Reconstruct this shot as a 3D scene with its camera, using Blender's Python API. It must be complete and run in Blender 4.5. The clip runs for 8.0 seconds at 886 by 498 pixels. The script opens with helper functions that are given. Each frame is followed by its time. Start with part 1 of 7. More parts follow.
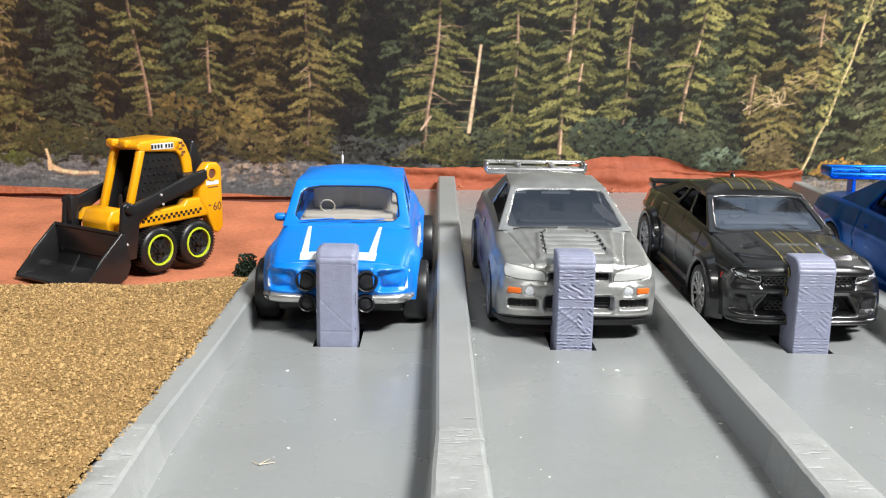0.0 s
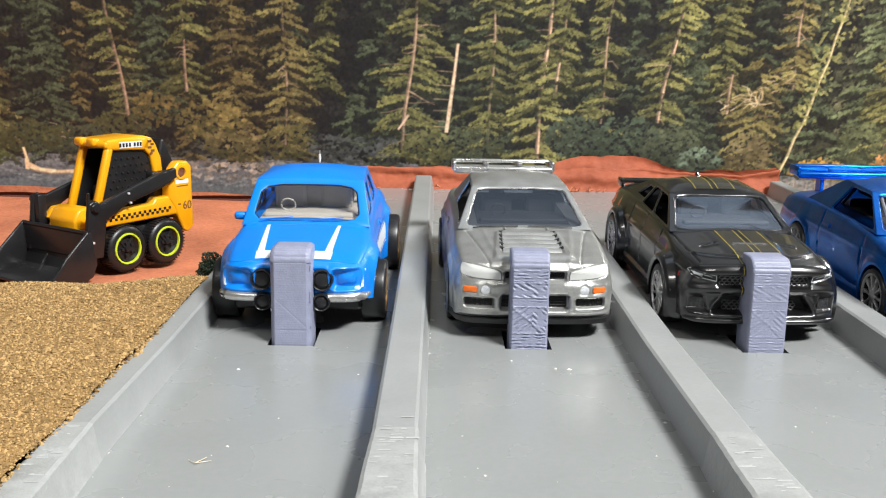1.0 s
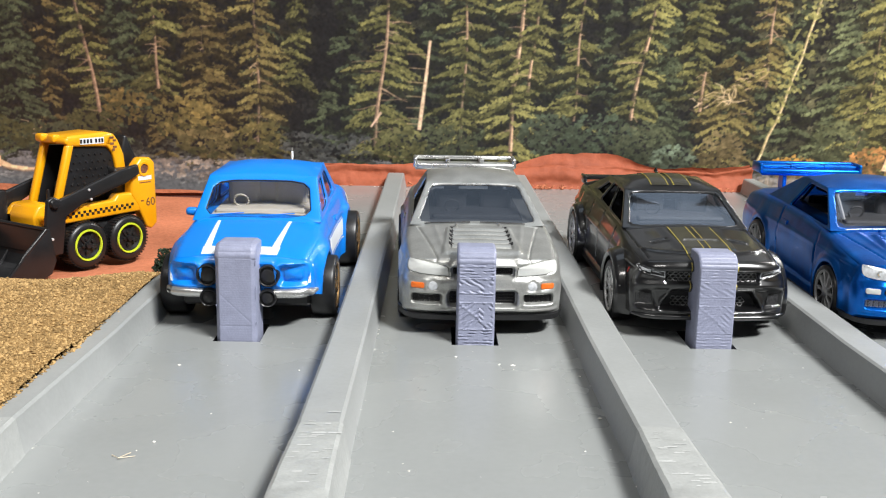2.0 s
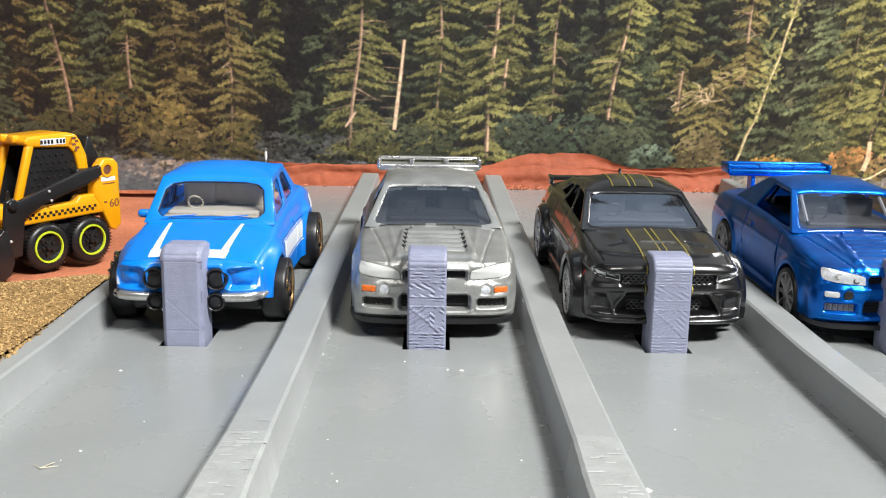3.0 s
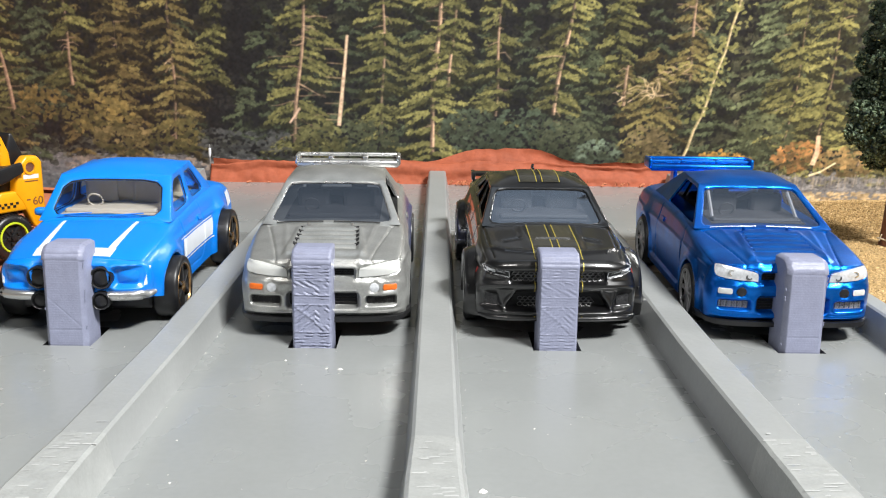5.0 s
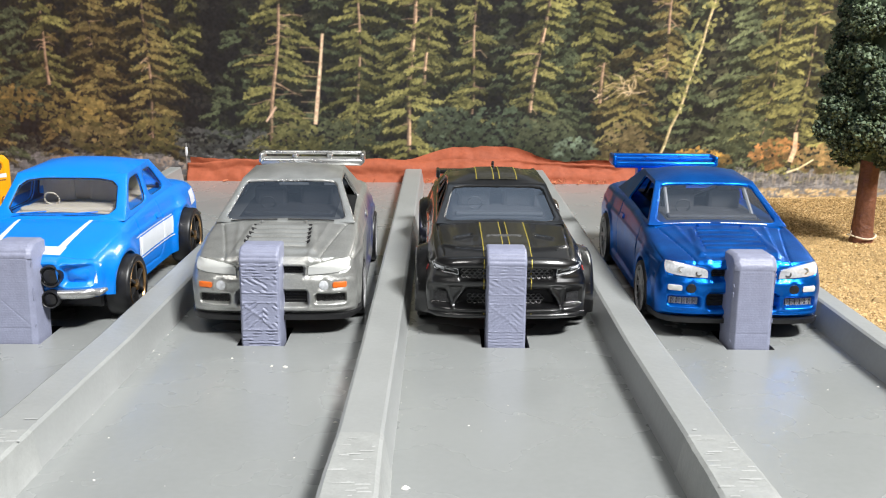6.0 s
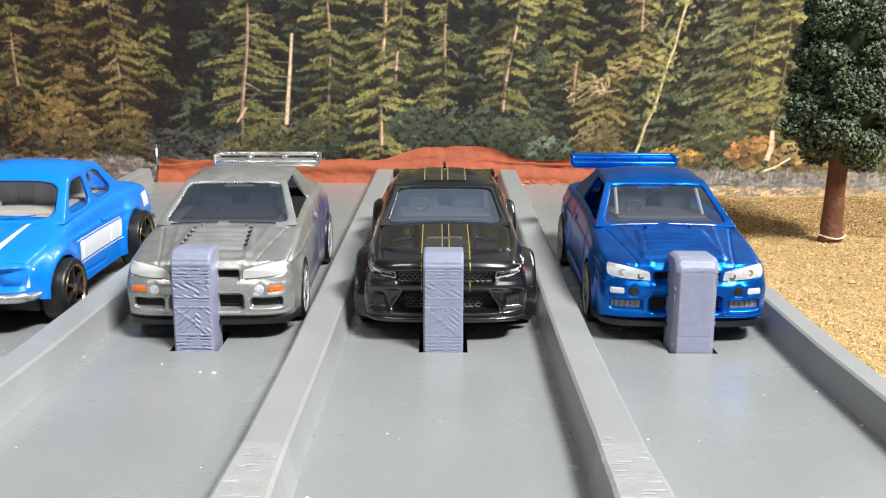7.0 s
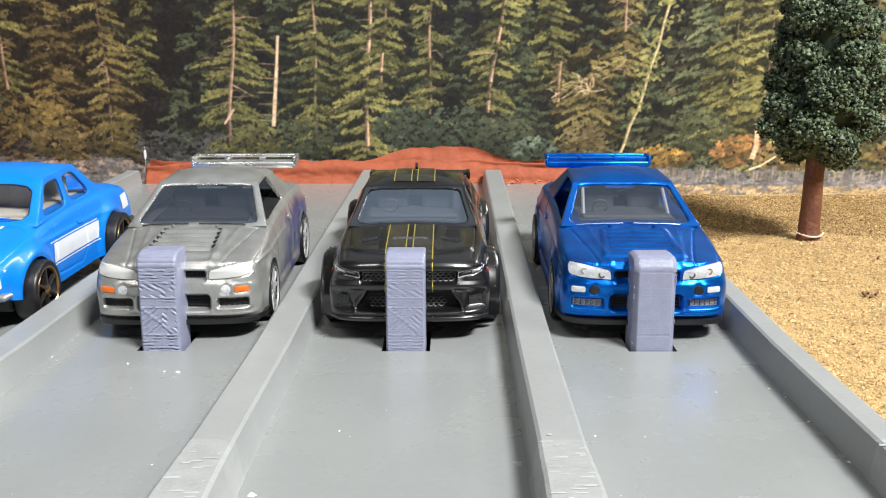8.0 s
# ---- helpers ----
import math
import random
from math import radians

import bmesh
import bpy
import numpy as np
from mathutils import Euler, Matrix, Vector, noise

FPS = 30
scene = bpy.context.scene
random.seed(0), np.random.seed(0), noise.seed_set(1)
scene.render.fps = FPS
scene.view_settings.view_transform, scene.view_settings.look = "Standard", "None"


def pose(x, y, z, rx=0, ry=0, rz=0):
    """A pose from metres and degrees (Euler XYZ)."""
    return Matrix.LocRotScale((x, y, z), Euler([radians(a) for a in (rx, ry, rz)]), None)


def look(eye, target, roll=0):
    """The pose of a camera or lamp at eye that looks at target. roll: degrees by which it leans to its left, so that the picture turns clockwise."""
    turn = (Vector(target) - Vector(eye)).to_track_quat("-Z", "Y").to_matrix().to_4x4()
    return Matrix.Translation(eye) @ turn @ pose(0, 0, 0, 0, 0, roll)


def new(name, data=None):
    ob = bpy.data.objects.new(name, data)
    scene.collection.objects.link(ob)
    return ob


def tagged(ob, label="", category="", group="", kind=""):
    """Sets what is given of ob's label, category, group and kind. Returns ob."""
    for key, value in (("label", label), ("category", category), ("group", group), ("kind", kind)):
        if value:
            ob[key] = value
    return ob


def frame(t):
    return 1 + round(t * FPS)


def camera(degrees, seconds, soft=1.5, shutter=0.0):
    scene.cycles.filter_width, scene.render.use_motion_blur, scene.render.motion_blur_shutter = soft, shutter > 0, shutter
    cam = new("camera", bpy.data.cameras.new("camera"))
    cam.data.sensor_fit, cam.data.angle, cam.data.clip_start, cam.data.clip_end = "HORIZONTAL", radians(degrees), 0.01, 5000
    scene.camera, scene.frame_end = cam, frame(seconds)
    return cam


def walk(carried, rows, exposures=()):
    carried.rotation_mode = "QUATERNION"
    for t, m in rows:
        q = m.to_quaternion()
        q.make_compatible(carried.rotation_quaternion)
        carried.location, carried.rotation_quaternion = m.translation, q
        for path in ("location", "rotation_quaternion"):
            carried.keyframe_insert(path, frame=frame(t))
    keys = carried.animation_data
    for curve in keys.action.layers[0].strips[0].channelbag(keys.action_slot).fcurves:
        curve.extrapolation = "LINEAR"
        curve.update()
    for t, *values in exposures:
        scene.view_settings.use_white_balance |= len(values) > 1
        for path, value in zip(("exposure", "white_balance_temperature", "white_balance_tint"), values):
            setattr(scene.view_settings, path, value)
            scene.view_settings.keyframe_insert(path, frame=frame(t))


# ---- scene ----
cam = camera(50.4, 8.0, 1.15)
METRES, EYE, TILT, LEAN, TURN = 0.0778, 0.0514, -11.5, -0.9, -0.2
ROWS = [
    (0.0, 0.0, 0.0, 0.0, 0.0, 0.0, -0.0),
    (0.5, 0.0493, 0.0008, -0.0013, -0.02, -0.02, -0.04),
    (1.0, 0.1023, 0.0026, -0.0025, -0.04, -0.01, -0.08),
    (1.5, 0.1621, 0.0061, -0.0044, -0.08, -0.02, -0.1),
    (2.0, 0.2221, 0.0115, -0.0113, -0.13, -0.04, -0.11),
    (3.5, 0.3937, 0.0641, 0.0025, -0.2, -0.16, -0.02),
    (4.0, 0.4639, 0.0684, 0.0034, -0.17, -0.23, 0.03),
    (5.5, 0.6537, 0.0687, -0.0002, 0.06, -0.43, 0.27),
    (6.0, 0.7187, 0.0683, -0.0028, 0.21, -0.45, 0.37),
    (6.5, 0.7982, 0.0841, -0.0008, 0.39, -0.48, 0.48),
    (7.0, 0.8743, 0.1075, 0.0042, 0.61, -0.51, 0.6),
    (7.5, 0.935, 0.0924, 0.0081, 0.92, -0.52, 0.73),
    (8.0, 0.9792, 0.0802, 0.0048, 1.16, -0.54, 0.87),
]
walk(cam, [(t, pose(0, 0, EYE, TILT, LEAN, TURN) @ pose(METRES * x, METRES * y, METRES * z, 90 + pitch, roll, yaw)) for t, x, y, z, yaw, pitch, roll in ROWS])

# ---- light: a room with soft ceiling lamps and two added fills ----
scene.view_settings.exposure = 0.0
world = bpy.data.worlds.new("room_air")
world.use_nodes = True
world.node_tree.nodes["Background"].inputs[0].default_value = (0.75, 0.85, 1.0, 1)
world.node_tree.nodes["Background"].inputs[1].default_value = 0.25
scene.world = world


def area_lamp(name, eye, target, sx, sy, watts, colour):
    data = bpy.data.lights.new(name, "AREA")
    data.shape, data.size, data.size_y, data.energy, data.color = "RECTANGLE", sx, sy, watts, colour
    ob = new(name, data)
    ob.matrix_world = look(eye, target)
    return ob


area_lamp("ceiling_lamp", (-0.40, -0.60, 1.15), (0.05, 0.2, 0), 0.5, 0.14, 4.5, (1.0, 0.97, 0.93))
area_lamp("ceiling_lamp", (0.76, -0.55, 1.15), (0.05, 0.2, 0), 0.5, 0.14, 48.0, (0.985, 0.985, 0.975))
# added bluish fill overhead, gives the windscreens a cool reflection
area_lamp("overhead_blue_fill", (0.12, 0.72, 1.50), (0.1, 0.6, 0), 1.3, 0.55, 1.7, (0.72, 0.85, 1.0))
# added fill behind on the right, puts glare on the lane floors
area_lamp("rear_glare_fill", (1.20, 1.40, 1.05), (0.10, 0.2, 0), 1.3, 0.08, 20.0, (1.0, 0.98, 0.95))

MM = 0.001

# ---- materials ----


def mat(name, base, rough=0.5, metal=0.0, vary=0.15, scale=300.0, fine=2500.0, bump=0.0, bump_scale=1500.0, coat=0.0, spec=0.5, rand=0.0, tint=None, attr=None, rough_vary=0.1):
    """A surface with colour variation at two scales, uneven gloss and fine relief."""
    m = bpy.data.materials.new(name)
    m.use_nodes = True
    nt = m.node_tree
    b = nt.nodes["Principled BSDF"]
    tc = nt.nodes.new("ShaderNodeTexCoord")

    def noise_tex(sc, detail=4.0):
        n = nt.nodes.new("ShaderNodeTexNoise")
        n.inputs["Scale"].default_value, n.inputs["Detail"].default_value = sc, detail
        nt.links.new(tc.outputs["Object"], n.inputs["Vector"])
        return n.outputs["Fac"]

    def math_node(op, a, c):
        n = nt.nodes.new("ShaderNodeMath")
        n.operation = op
        for k, v in enumerate((a, c)):
            if isinstance(v, (int, float)):
                n.inputs[k].default_value = v
            else:
                nt.links.new(v, n.inputs[k])
        return n.outputs[0]

    n1, n2 = noise_tex(scale), noise_tex(fine)
    f = math_node("ADD", math_node("MULTIPLY", n1, 0.6), math_node("MULTIPLY", n2, 0.4))
    if rand:
        g = nt.nodes.new("ShaderNodeNewGeometry")
        f = math_node("ADD", math_node("MULTIPLY", f, 1 - rand), math_node("MULTIPLY", g.outputs["Random Per Island"], rand))
    ramp = nt.nodes.new("ShaderNodeValToRGB")
    lo = tuple(c * (1 - vary) for c in base)
    hi = tuple(min(1, c * (1 + vary)) for c in (tint or base))
    ramp.color_ramp.elements[0].position, ramp.color_ramp.elements[1].position = (0.05, 0.95) if rand else (0.3, 0.7)
    ramp.color_ramp.elements[0].color, ramp.color_ramp.elements[1].color = (*lo, 1), (*hi, 1)
    nt.links.new(f, ramp.inputs[0])
    if attr:
        a = nt.nodes.new("ShaderNodeAttribute")
        a.attribute_name = attr
        mix = nt.nodes.new("ShaderNodeMix")
        mix.data_type, mix.blend_type = "RGBA", "MULTIPLY"
        mix.inputs[0].default_value = 1.0
        nt.links.new(a.outputs["Color"], mix.inputs[6])
        nt.links.new(ramp.outputs[0], mix.inputs[7])
        nt.links.new(mix.outputs[2], b.inputs["Base Color"])
    else:
        nt.links.new(ramp.outputs[0], b.inputs["Base Color"])
    r = math_node("ADD", rough - rough_vary / 2, math_node("MULTIPLY", n1, rough_vary))
    nt.links.new(r, b.inputs["Roughness"])
    b.inputs["Metallic"].default_value = metal
    b.inputs["Specular IOR Level"].default_value = spec
    b.inputs["Coat Weight"].default_value = coat
    b.inputs["Coat Roughness"].default_value = 0.06
    if bump:
        bm_ = nt.nodes.new("ShaderNodeBump")
        bm_.inputs["Strength"].default_value, bm_.inputs["Distance"].default_value = 1.0, bump
        nt.links.new(noise_tex(bump_scale), bm_.inputs["Height"])
        nt.links.new(bm_.outputs[0], b.inputs["Normal"])
    return m


def glass_mat(name, tint, gloss=0.16, ior=1.5):
    m = bpy.data.materials.new(name)
    m.use_nodes = True
    nt = m.node_tree
    nt.nodes.remove(nt.nodes["Principled BSDF"])
    out = nt.nodes["Material Output"]
    tr, gl, mx, fr, ad = [nt.nodes.new("ShaderNode" + k) for k in ("BsdfTransparent", "BsdfGlossy", "MixShader", "Fresnel", "Math")]
    tr.inputs[0].default_value = (*tint, 1)
    gl.inputs["Roughness"].default_value = 0.05
    gl.inputs[0].default_value = (0.78, 0.87, 1.0, 1)
    fr.inputs[0].default_value = ior
    ad.operation = "ADD"
    ad.inputs[1].default_value = gloss
    nt.links.new(fr.outputs[0], ad.inputs[0])
    nt.links.new(ad.outputs[0], mx.inputs[0])
    nt.links.new(tr.outputs[0], mx.inputs[1])
    nt.links.new(gl.outputs[0], mx.inputs[2])
    nt.links.new(mx.outputs[0], out.inputs[0])
    return m


TRACK = mat("track_plastic", (0.275, 0.287, 0.282), 0.27, vary=0.05, scale=60, fine=900, bump=0.000008, bump_scale=300, rough_vary=0.16, spec=0.75)
RAIL = mat("rail_plastic", (0.30, 0.31, 0.305), 0.42, vary=0.08, scale=120, fine=1500, bump=0.00004, bump_scale=900)
RAIL_GLUE = mat("rail_glued_plastic", (0.34, 0.35, 0.34), 0.4, vary=0.12, scale=400, fine=2500, bump=0.00012, bump_scale=900)
SLOT = mat("slot_shadow", (0.02, 0.02, 0.022), 0.8)
PIN = mat("printed_filament", (0.25, 0.266, 0.365), 0.45, vary=0.12, scale=500, fine=3000, bump=0.00005, bump_scale=2500)
RED = mat("red_clay", (0.50, 0.172, 0.088), 0.85, vary=0.3, scale=60, fine=900, bump=0.0004, bump_scale=500, spec=0.2)
CLAY_BANK = mat("smooth_red_clay", (0.36, 0.092, 0.043), 0.7, vary=0.24, scale=90, fine=700, bump=0.00035, bump_scale=260, spec=0.3)
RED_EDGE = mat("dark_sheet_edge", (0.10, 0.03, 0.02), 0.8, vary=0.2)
GRAVEL = mat("tan_grit", (0.30, 0.182, 0.067), 0.8, vary=0.55, scale=120, fine=2500, rand=0.7, tint=(0.37, 0.24, 0.10), spec=0.3)
GRAVEL_PALE = mat("pale_tan_grit", (0.44, 0.295, 0.130), 0.8, vary=0.5, scale=90, fine=2500, rand=0.7, tint=(0.54, 0.38, 0.185), spec=0.3)
SAND = mat("tan_sand", (0.28, 0.17, 0.065), 0.9, vary=0.4, scale=300, fine=2500, bump=0.0004, bump_scale=1800, spec=0.2)
SAND_PALE = mat("pale_sand", (0.45, 0.30, 0.128), 0.9, vary=0.35, scale=120, fine=2000, bump=0.0004, bump_scale=1800, spec=0.2)
BLUE = mat("blue_enamel", (0.0, 0.205, 0.76), 0.36, vary=0.05, coat=0.35)
WHITE = mat("white_tampo", (0.72, 0.75, 0.78), 0.4, vary=0.05)
SILVER = mat("bare_silver_metal", (0.46, 0.465, 0.445), 0.34, metal=0.7, vary=0.22, scale=250, fine=4000, bump=0.00004, bump_scale=2500)


def flank_tinted(m, colour):
    """Faded colour on the flanks plus the blue neighbour's reflection painted in, uneven along its border."""
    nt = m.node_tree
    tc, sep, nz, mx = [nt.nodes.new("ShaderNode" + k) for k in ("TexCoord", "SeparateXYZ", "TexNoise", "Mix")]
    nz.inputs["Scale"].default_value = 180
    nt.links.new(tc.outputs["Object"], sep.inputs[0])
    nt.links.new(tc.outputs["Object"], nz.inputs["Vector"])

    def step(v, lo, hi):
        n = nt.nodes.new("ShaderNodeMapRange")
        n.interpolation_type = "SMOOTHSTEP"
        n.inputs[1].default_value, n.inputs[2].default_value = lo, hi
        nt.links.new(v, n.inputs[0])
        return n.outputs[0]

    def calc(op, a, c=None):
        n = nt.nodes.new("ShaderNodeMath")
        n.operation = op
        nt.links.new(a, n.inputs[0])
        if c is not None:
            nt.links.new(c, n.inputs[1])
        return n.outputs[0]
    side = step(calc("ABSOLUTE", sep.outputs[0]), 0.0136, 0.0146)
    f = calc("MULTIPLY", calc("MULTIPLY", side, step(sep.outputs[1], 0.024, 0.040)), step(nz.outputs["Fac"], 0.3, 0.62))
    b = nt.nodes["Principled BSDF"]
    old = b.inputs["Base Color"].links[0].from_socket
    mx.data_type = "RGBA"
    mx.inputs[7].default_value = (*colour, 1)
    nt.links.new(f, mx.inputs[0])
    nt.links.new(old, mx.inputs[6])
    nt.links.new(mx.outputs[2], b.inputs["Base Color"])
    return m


SILVER_BODY = flank_tinted(mat("bare_silver_body", (0.46, 0.465, 0.445), 0.34, metal=0.7, vary=0.22, scale=250, fine=4000, bump=0.00004, bump_scale=2500), (0.10, 0.12, 0.30))
SILVER_BRIGHT = mat("bright_silver_metal", (0.62, 0.62, 0.61), 0.28, metal=0.85, vary=0.1)
CHROME = mat("chrome", (0.8, 0.8, 0.78), 0.16, metal=1.0, vary=0.05)
BLACK_PAINT = mat("black_gloss_paint", (0.006, 0.006, 0.0065), 0.3, vary=0.2, coat=1.0, spec=0.5, bump=0.00001, bump_scale=500)
BLUE_METAL = mat("metallic_blue_paint", (0.0, 0.088, 0.50), 0.31, metal=0.8, vary=0.12, scale=200, fine=6000, coat=0.18, bump=0.000012, bump_scale=4000, tint=(0.0, 0.19, 0.72))
BLACK_PLASTIC = mat("black_plastic", (0.013, 0.013, 0.014), 0.33, vary=0.25, bump=0.00002)
RUBBER = mat("black_tyre_plastic", (0.011, 0.011, 0.012), 0.38, vary=0.2)
DARK = mat("dark_opening", (0.006, 0.006, 0.007), 0.7)
MESH_DARK = mat("dark_mesh_grille", (0.03, 0.03, 0.032), 0.4, vary=0.9, scale=2200, fine=3500, bump=0.0002, bump_scale=2500)
MESH_SILVER = mat("silver_mesh_grille", (0.16, 0.16, 0.16), 0.35, metal=0.5, vary=0.9, scale=2200, fine=3500, bump=0.0002, bump_scale=2500)
LAMP_WHITE = mat("painted_white_lamp", (0.60, 0.61, 0.59), 0.4, vary=0.05)
LAMP_CLEAR = mat("silver_lamp_lens", (0.72, 0.74, 0.77), 0.2, metal=0.25, vary=0.3, scale=700, coat=1.0)
ORANGE = mat("orange_indicator", (0.75, 0.15, 0.015), 0.35, vary=0.08)
GOLD = mat("gold_line", (0.42, 0.34, 0.06), 0.4, metal=0.3, vary=0.1)
CARBON = mat("carbon_weave_print", (0.028, 0.026, 0.017), 0.35, vary=0.9, scale=1800, fine=4000, coat=0.8)
CAGE = mat("pale_cage_plastic", (0.34, 0.34, 0.35), 0.4, vary=0.1)
RIM_DARK = mat("dark_rim", (0.035, 0.034, 0.034), 0.3, metal=0.5, vary=0.2)
RIM_CHROME = mat("chrome_rim", (0.75, 0.75, 0.75), 0.28, metal=0.4, vary=0.1)
RIM_STEEL = mat("grey_steel_rim", (0.46, 0.46, 0.465), 0.32, metal=0.45, vary=0.15)
RIM_BRONZE = mat("bronze_rim_edge", (0.45, 0.27, 0.12), 0.25, metal=0.9, vary=0.1)
LIME = mat("lime_rim_ring", (0.50, 0.62, 0.03), 0.4, vary=0.1)
YELLOW = mat("yellow_enamel", (0.83, 0.37, 0.004), 0.34, vary=0.05, coat=0.4)
SEAT_WHITE = mat("pale_interior", (0.50, 0.46, 0.40), 0.6, vary=0.1)
SEAT_GREY = mat("grey_interior", (0.055, 0.055, 0.058), 0.6, vary=0.3)
BARK = mat("brown_model_bark", (0.17, 0.066, 0.036), 0.5, vary=0.4, scale=150, fine=1500, bump=0.0004, bump_scale=900)
LEAF = mat("green_foam_foliage", (0.055, 0.088, 0.05), 0.6, vary=0.8, scale=60, fine=1500, rand=0.6, tint=(0.13, 0.175, 0.10), spec=0.5)
# the bushes' own green; inside the tree crown it stands in for shade
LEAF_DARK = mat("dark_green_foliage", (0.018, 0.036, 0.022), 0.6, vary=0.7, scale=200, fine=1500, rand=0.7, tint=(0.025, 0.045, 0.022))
CREAM = mat("cream_thread", (0.7, 0.6, 0.45), 0.6)
PRINT = mat("printed_sheet", (0.95, 0.95, 0.95), 0.5, vary=0.10, scale=500, fine=2500, attr="ink", spec=0.25, rough_vary=0.05)
WALL_PAINT = mat("room_wall_paint", (0.20, 0.21, 0.225), 0.8, vary=0.05, scale=3, fine=40)
TABLE = mat("table_wood", (0.22, 0.15, 0.09), 0.5, vary=0.3, scale=20, fine=200)
GREY_POLE = mat("grey_pole_plastic", (0.27, 0.28, 0.29), 0.5, vary=0.1)
GLASS_CLEAR = glass_mat("clear_window", (0.82, 0.82, 0.80), 0.10)
GLASS_SMOKE = glass_mat("smoked_window", (0.28, 0.285, 0.31), 0.04)
GLASS_GREY = glass_mat("grey_window", (0.62, 0.64, 0.68), 0.14)
GLASS_PALE = glass_mat("pale_window", (0.72, 0.73, 0.75), 0.05)
GLASS_DARK = glass_mat("dark_side_window", (0.16, 0.16, 0.17), -1.0, 1.2)
FLECK = mat("white_dust", (0.8, 0.78, 0.72), 0.7, vary=0.1)

# ---- mesh helpers ----


def mesh_of(name, verts, faces, material, smooth=True):
    me = bpy.data.meshes.new(name)
    me.from_pydata([tuple(v) for v in verts], [], [tuple(f) for f in faces])
    me.materials.append(material)
    if smooth:
        me.polygons.foreach_set("use_smooth", [True] * len(me.polygons))
    me.update()
    return me


def part(name, bm, material, parent, label="", smooth=None):
    """A bmesh (or a mesh) as one mesh object under a thing or a part."""
    if isinstance(bm, bmesh.types.BMesh):
        me = bpy.data.meshes.new(name)
        bm.normal_update()
        bm.to_mesh(me)
        bm.free()
        me.materials.append(material)
    else:
        me = bm
    ob = new(name, me)
    ob.parent = parent
    if smooth is not None:
        me.polygons.foreach_set("use_smooth", [True] * len(me.polygons))
        me.set_sharp_from_angle(angle=radians(smooth))
    if label:
        ob["label"] = label
    return ob


def thing(name, m, label, category, group=""):
    ob = new(name)
    ob.empty_display_size = 0.005
    ob.matrix_world = m
    return tagged(ob, label, category, group)


def box(bm, lo, hi, bevel=0.0, m=None, seg=2):
    """A box between two corners, in mm, with rounded edges."""
    r = bmesh.ops.create_cube(bm, size=1.0)
    vs = r["verts"]
    c = [(a + b) / 2 * MM for a, b in zip(lo, hi)]
    d = [abs(b - a) * MM for a, b in zip(lo, hi)]
    for v in vs:
        v.co = Vector((c[0] + v.co.x * d[0], c[1] + v.co.y * d[1], c[2] + v.co.z * d[2]))
    if bevel:
        es = list({e for v in vs for e in v.link_edges})
        r = bmesh.ops.bevel(bm, geom=es, offset=bevel * MM, segments=seg, affect="EDGES", profile=0.5)
        vs = list({v for f in r["faces"] for v in f.verts} | {v for v in vs if v.is_valid})
    if m is not None:
        bmesh.ops.transform(bm, matrix=m, verts=vs)
    return vs


def boxed(lo, hi, bevel=0.0, m=None, seg=2):
    bm = bmesh.new()
    box(bm, lo, hi, bevel, m, seg)
    return bm


def prism(bm, outline, a, b, axis="x", bevel=0.0):
    """An outline (mm pairs) pushed from a to b along an axis; the pairs are the two other axes in order."""
    def at(p, w):
        q = {"x": (w, p[0], p[1]), "y": (p[0], w, p[1]), "z": (p[0], p[1], w)}[axis]
        return Vector(q) * MM
    va = [bm.verts.new(at(p, a)) for p in outline]
    vb = [bm.verts.new(at(p, b)) for p in outline]
    n = len(outline)
    fs = [bm.faces.new(va), bm.faces.new(vb[::-1])]
    for i in range(n):
        fs.append(bm.faces.new((va[i], vb[i], vb[(i + 1) % n], va[(i + 1) % n])))
    bmesh.ops.recalc_face_normals(bm, faces=fs)
    if bevel:
        es = list({e for f in fs for e in f.edges})
        bmesh.ops.bevel(bm, geom=es, offset=bevel * MM, segments=2, affect="EDGES", profile=0.5)
    return bm


def prismed(outline, a, b, axis="x", bevel=0.0):
    return prism(bmesh.new(), outline, a, b, axis, bevel)


def lathe(bm, profile, n=32, m=None):
    """Profile pairs (radius, along) in mm turned about the x axis."""
    rings = []
    for r, w in profile:
        rings.append([bm.verts.new(Vector((w, r * math.cos(2 * math.pi * k / n), r * math.sin(2 * math.pi * k / n))) * MM) for k in range(n)])
    fs = []
    for a, b in zip(rings, rings[1:]):
        for k in range(n):
            fs.append(bm.faces.new((a[k], b[k], b[(k + 1) % n], a[(k + 1) % n])))
    if m is not None:
        bmesh.ops.transform(bm, matrix=m, verts=[v for r in rings for v in r])
    return bm


def lathed(profile, n=32, m=None):
    return lathe(bmesh.new(), profile, n, m)


def tube(bm, pts, rad, n=8):
    """A round tube along points in mm; rad a number or one per point."""
    rads = rad if isinstance(rad, (list, tuple)) else [rad] * len(pts)
    P = [Vector(p) * MM for p in pts]
    rings = []
    for i, p in enumerate(P):
        d = (P[min(i + 1, len(P) - 1)] - P[max(i - 1, 0)]).normalized()
        a = d.orthogonal().normalized() if abs(d.z) < 0.9 else d.cross(Vector((0, 1, 0))).normalized()
        b = d.cross(a)
        rings.append([bm.verts.new(p + (a * math.cos(2 * math.pi * k / n) + b * math.sin(2 * math.pi * k / n)) * rads[i] * MM) for k in range(n)])
    for a, b in zip(rings, rings[1:]):
        for k in range(n):
            bm.faces.new((a[k], a[(k + 1) % n], b[(k + 1) % n], b[k]))
    bm.faces.new(rings[0][::-1])
    bm.faces.new(rings[-1])
    return bm


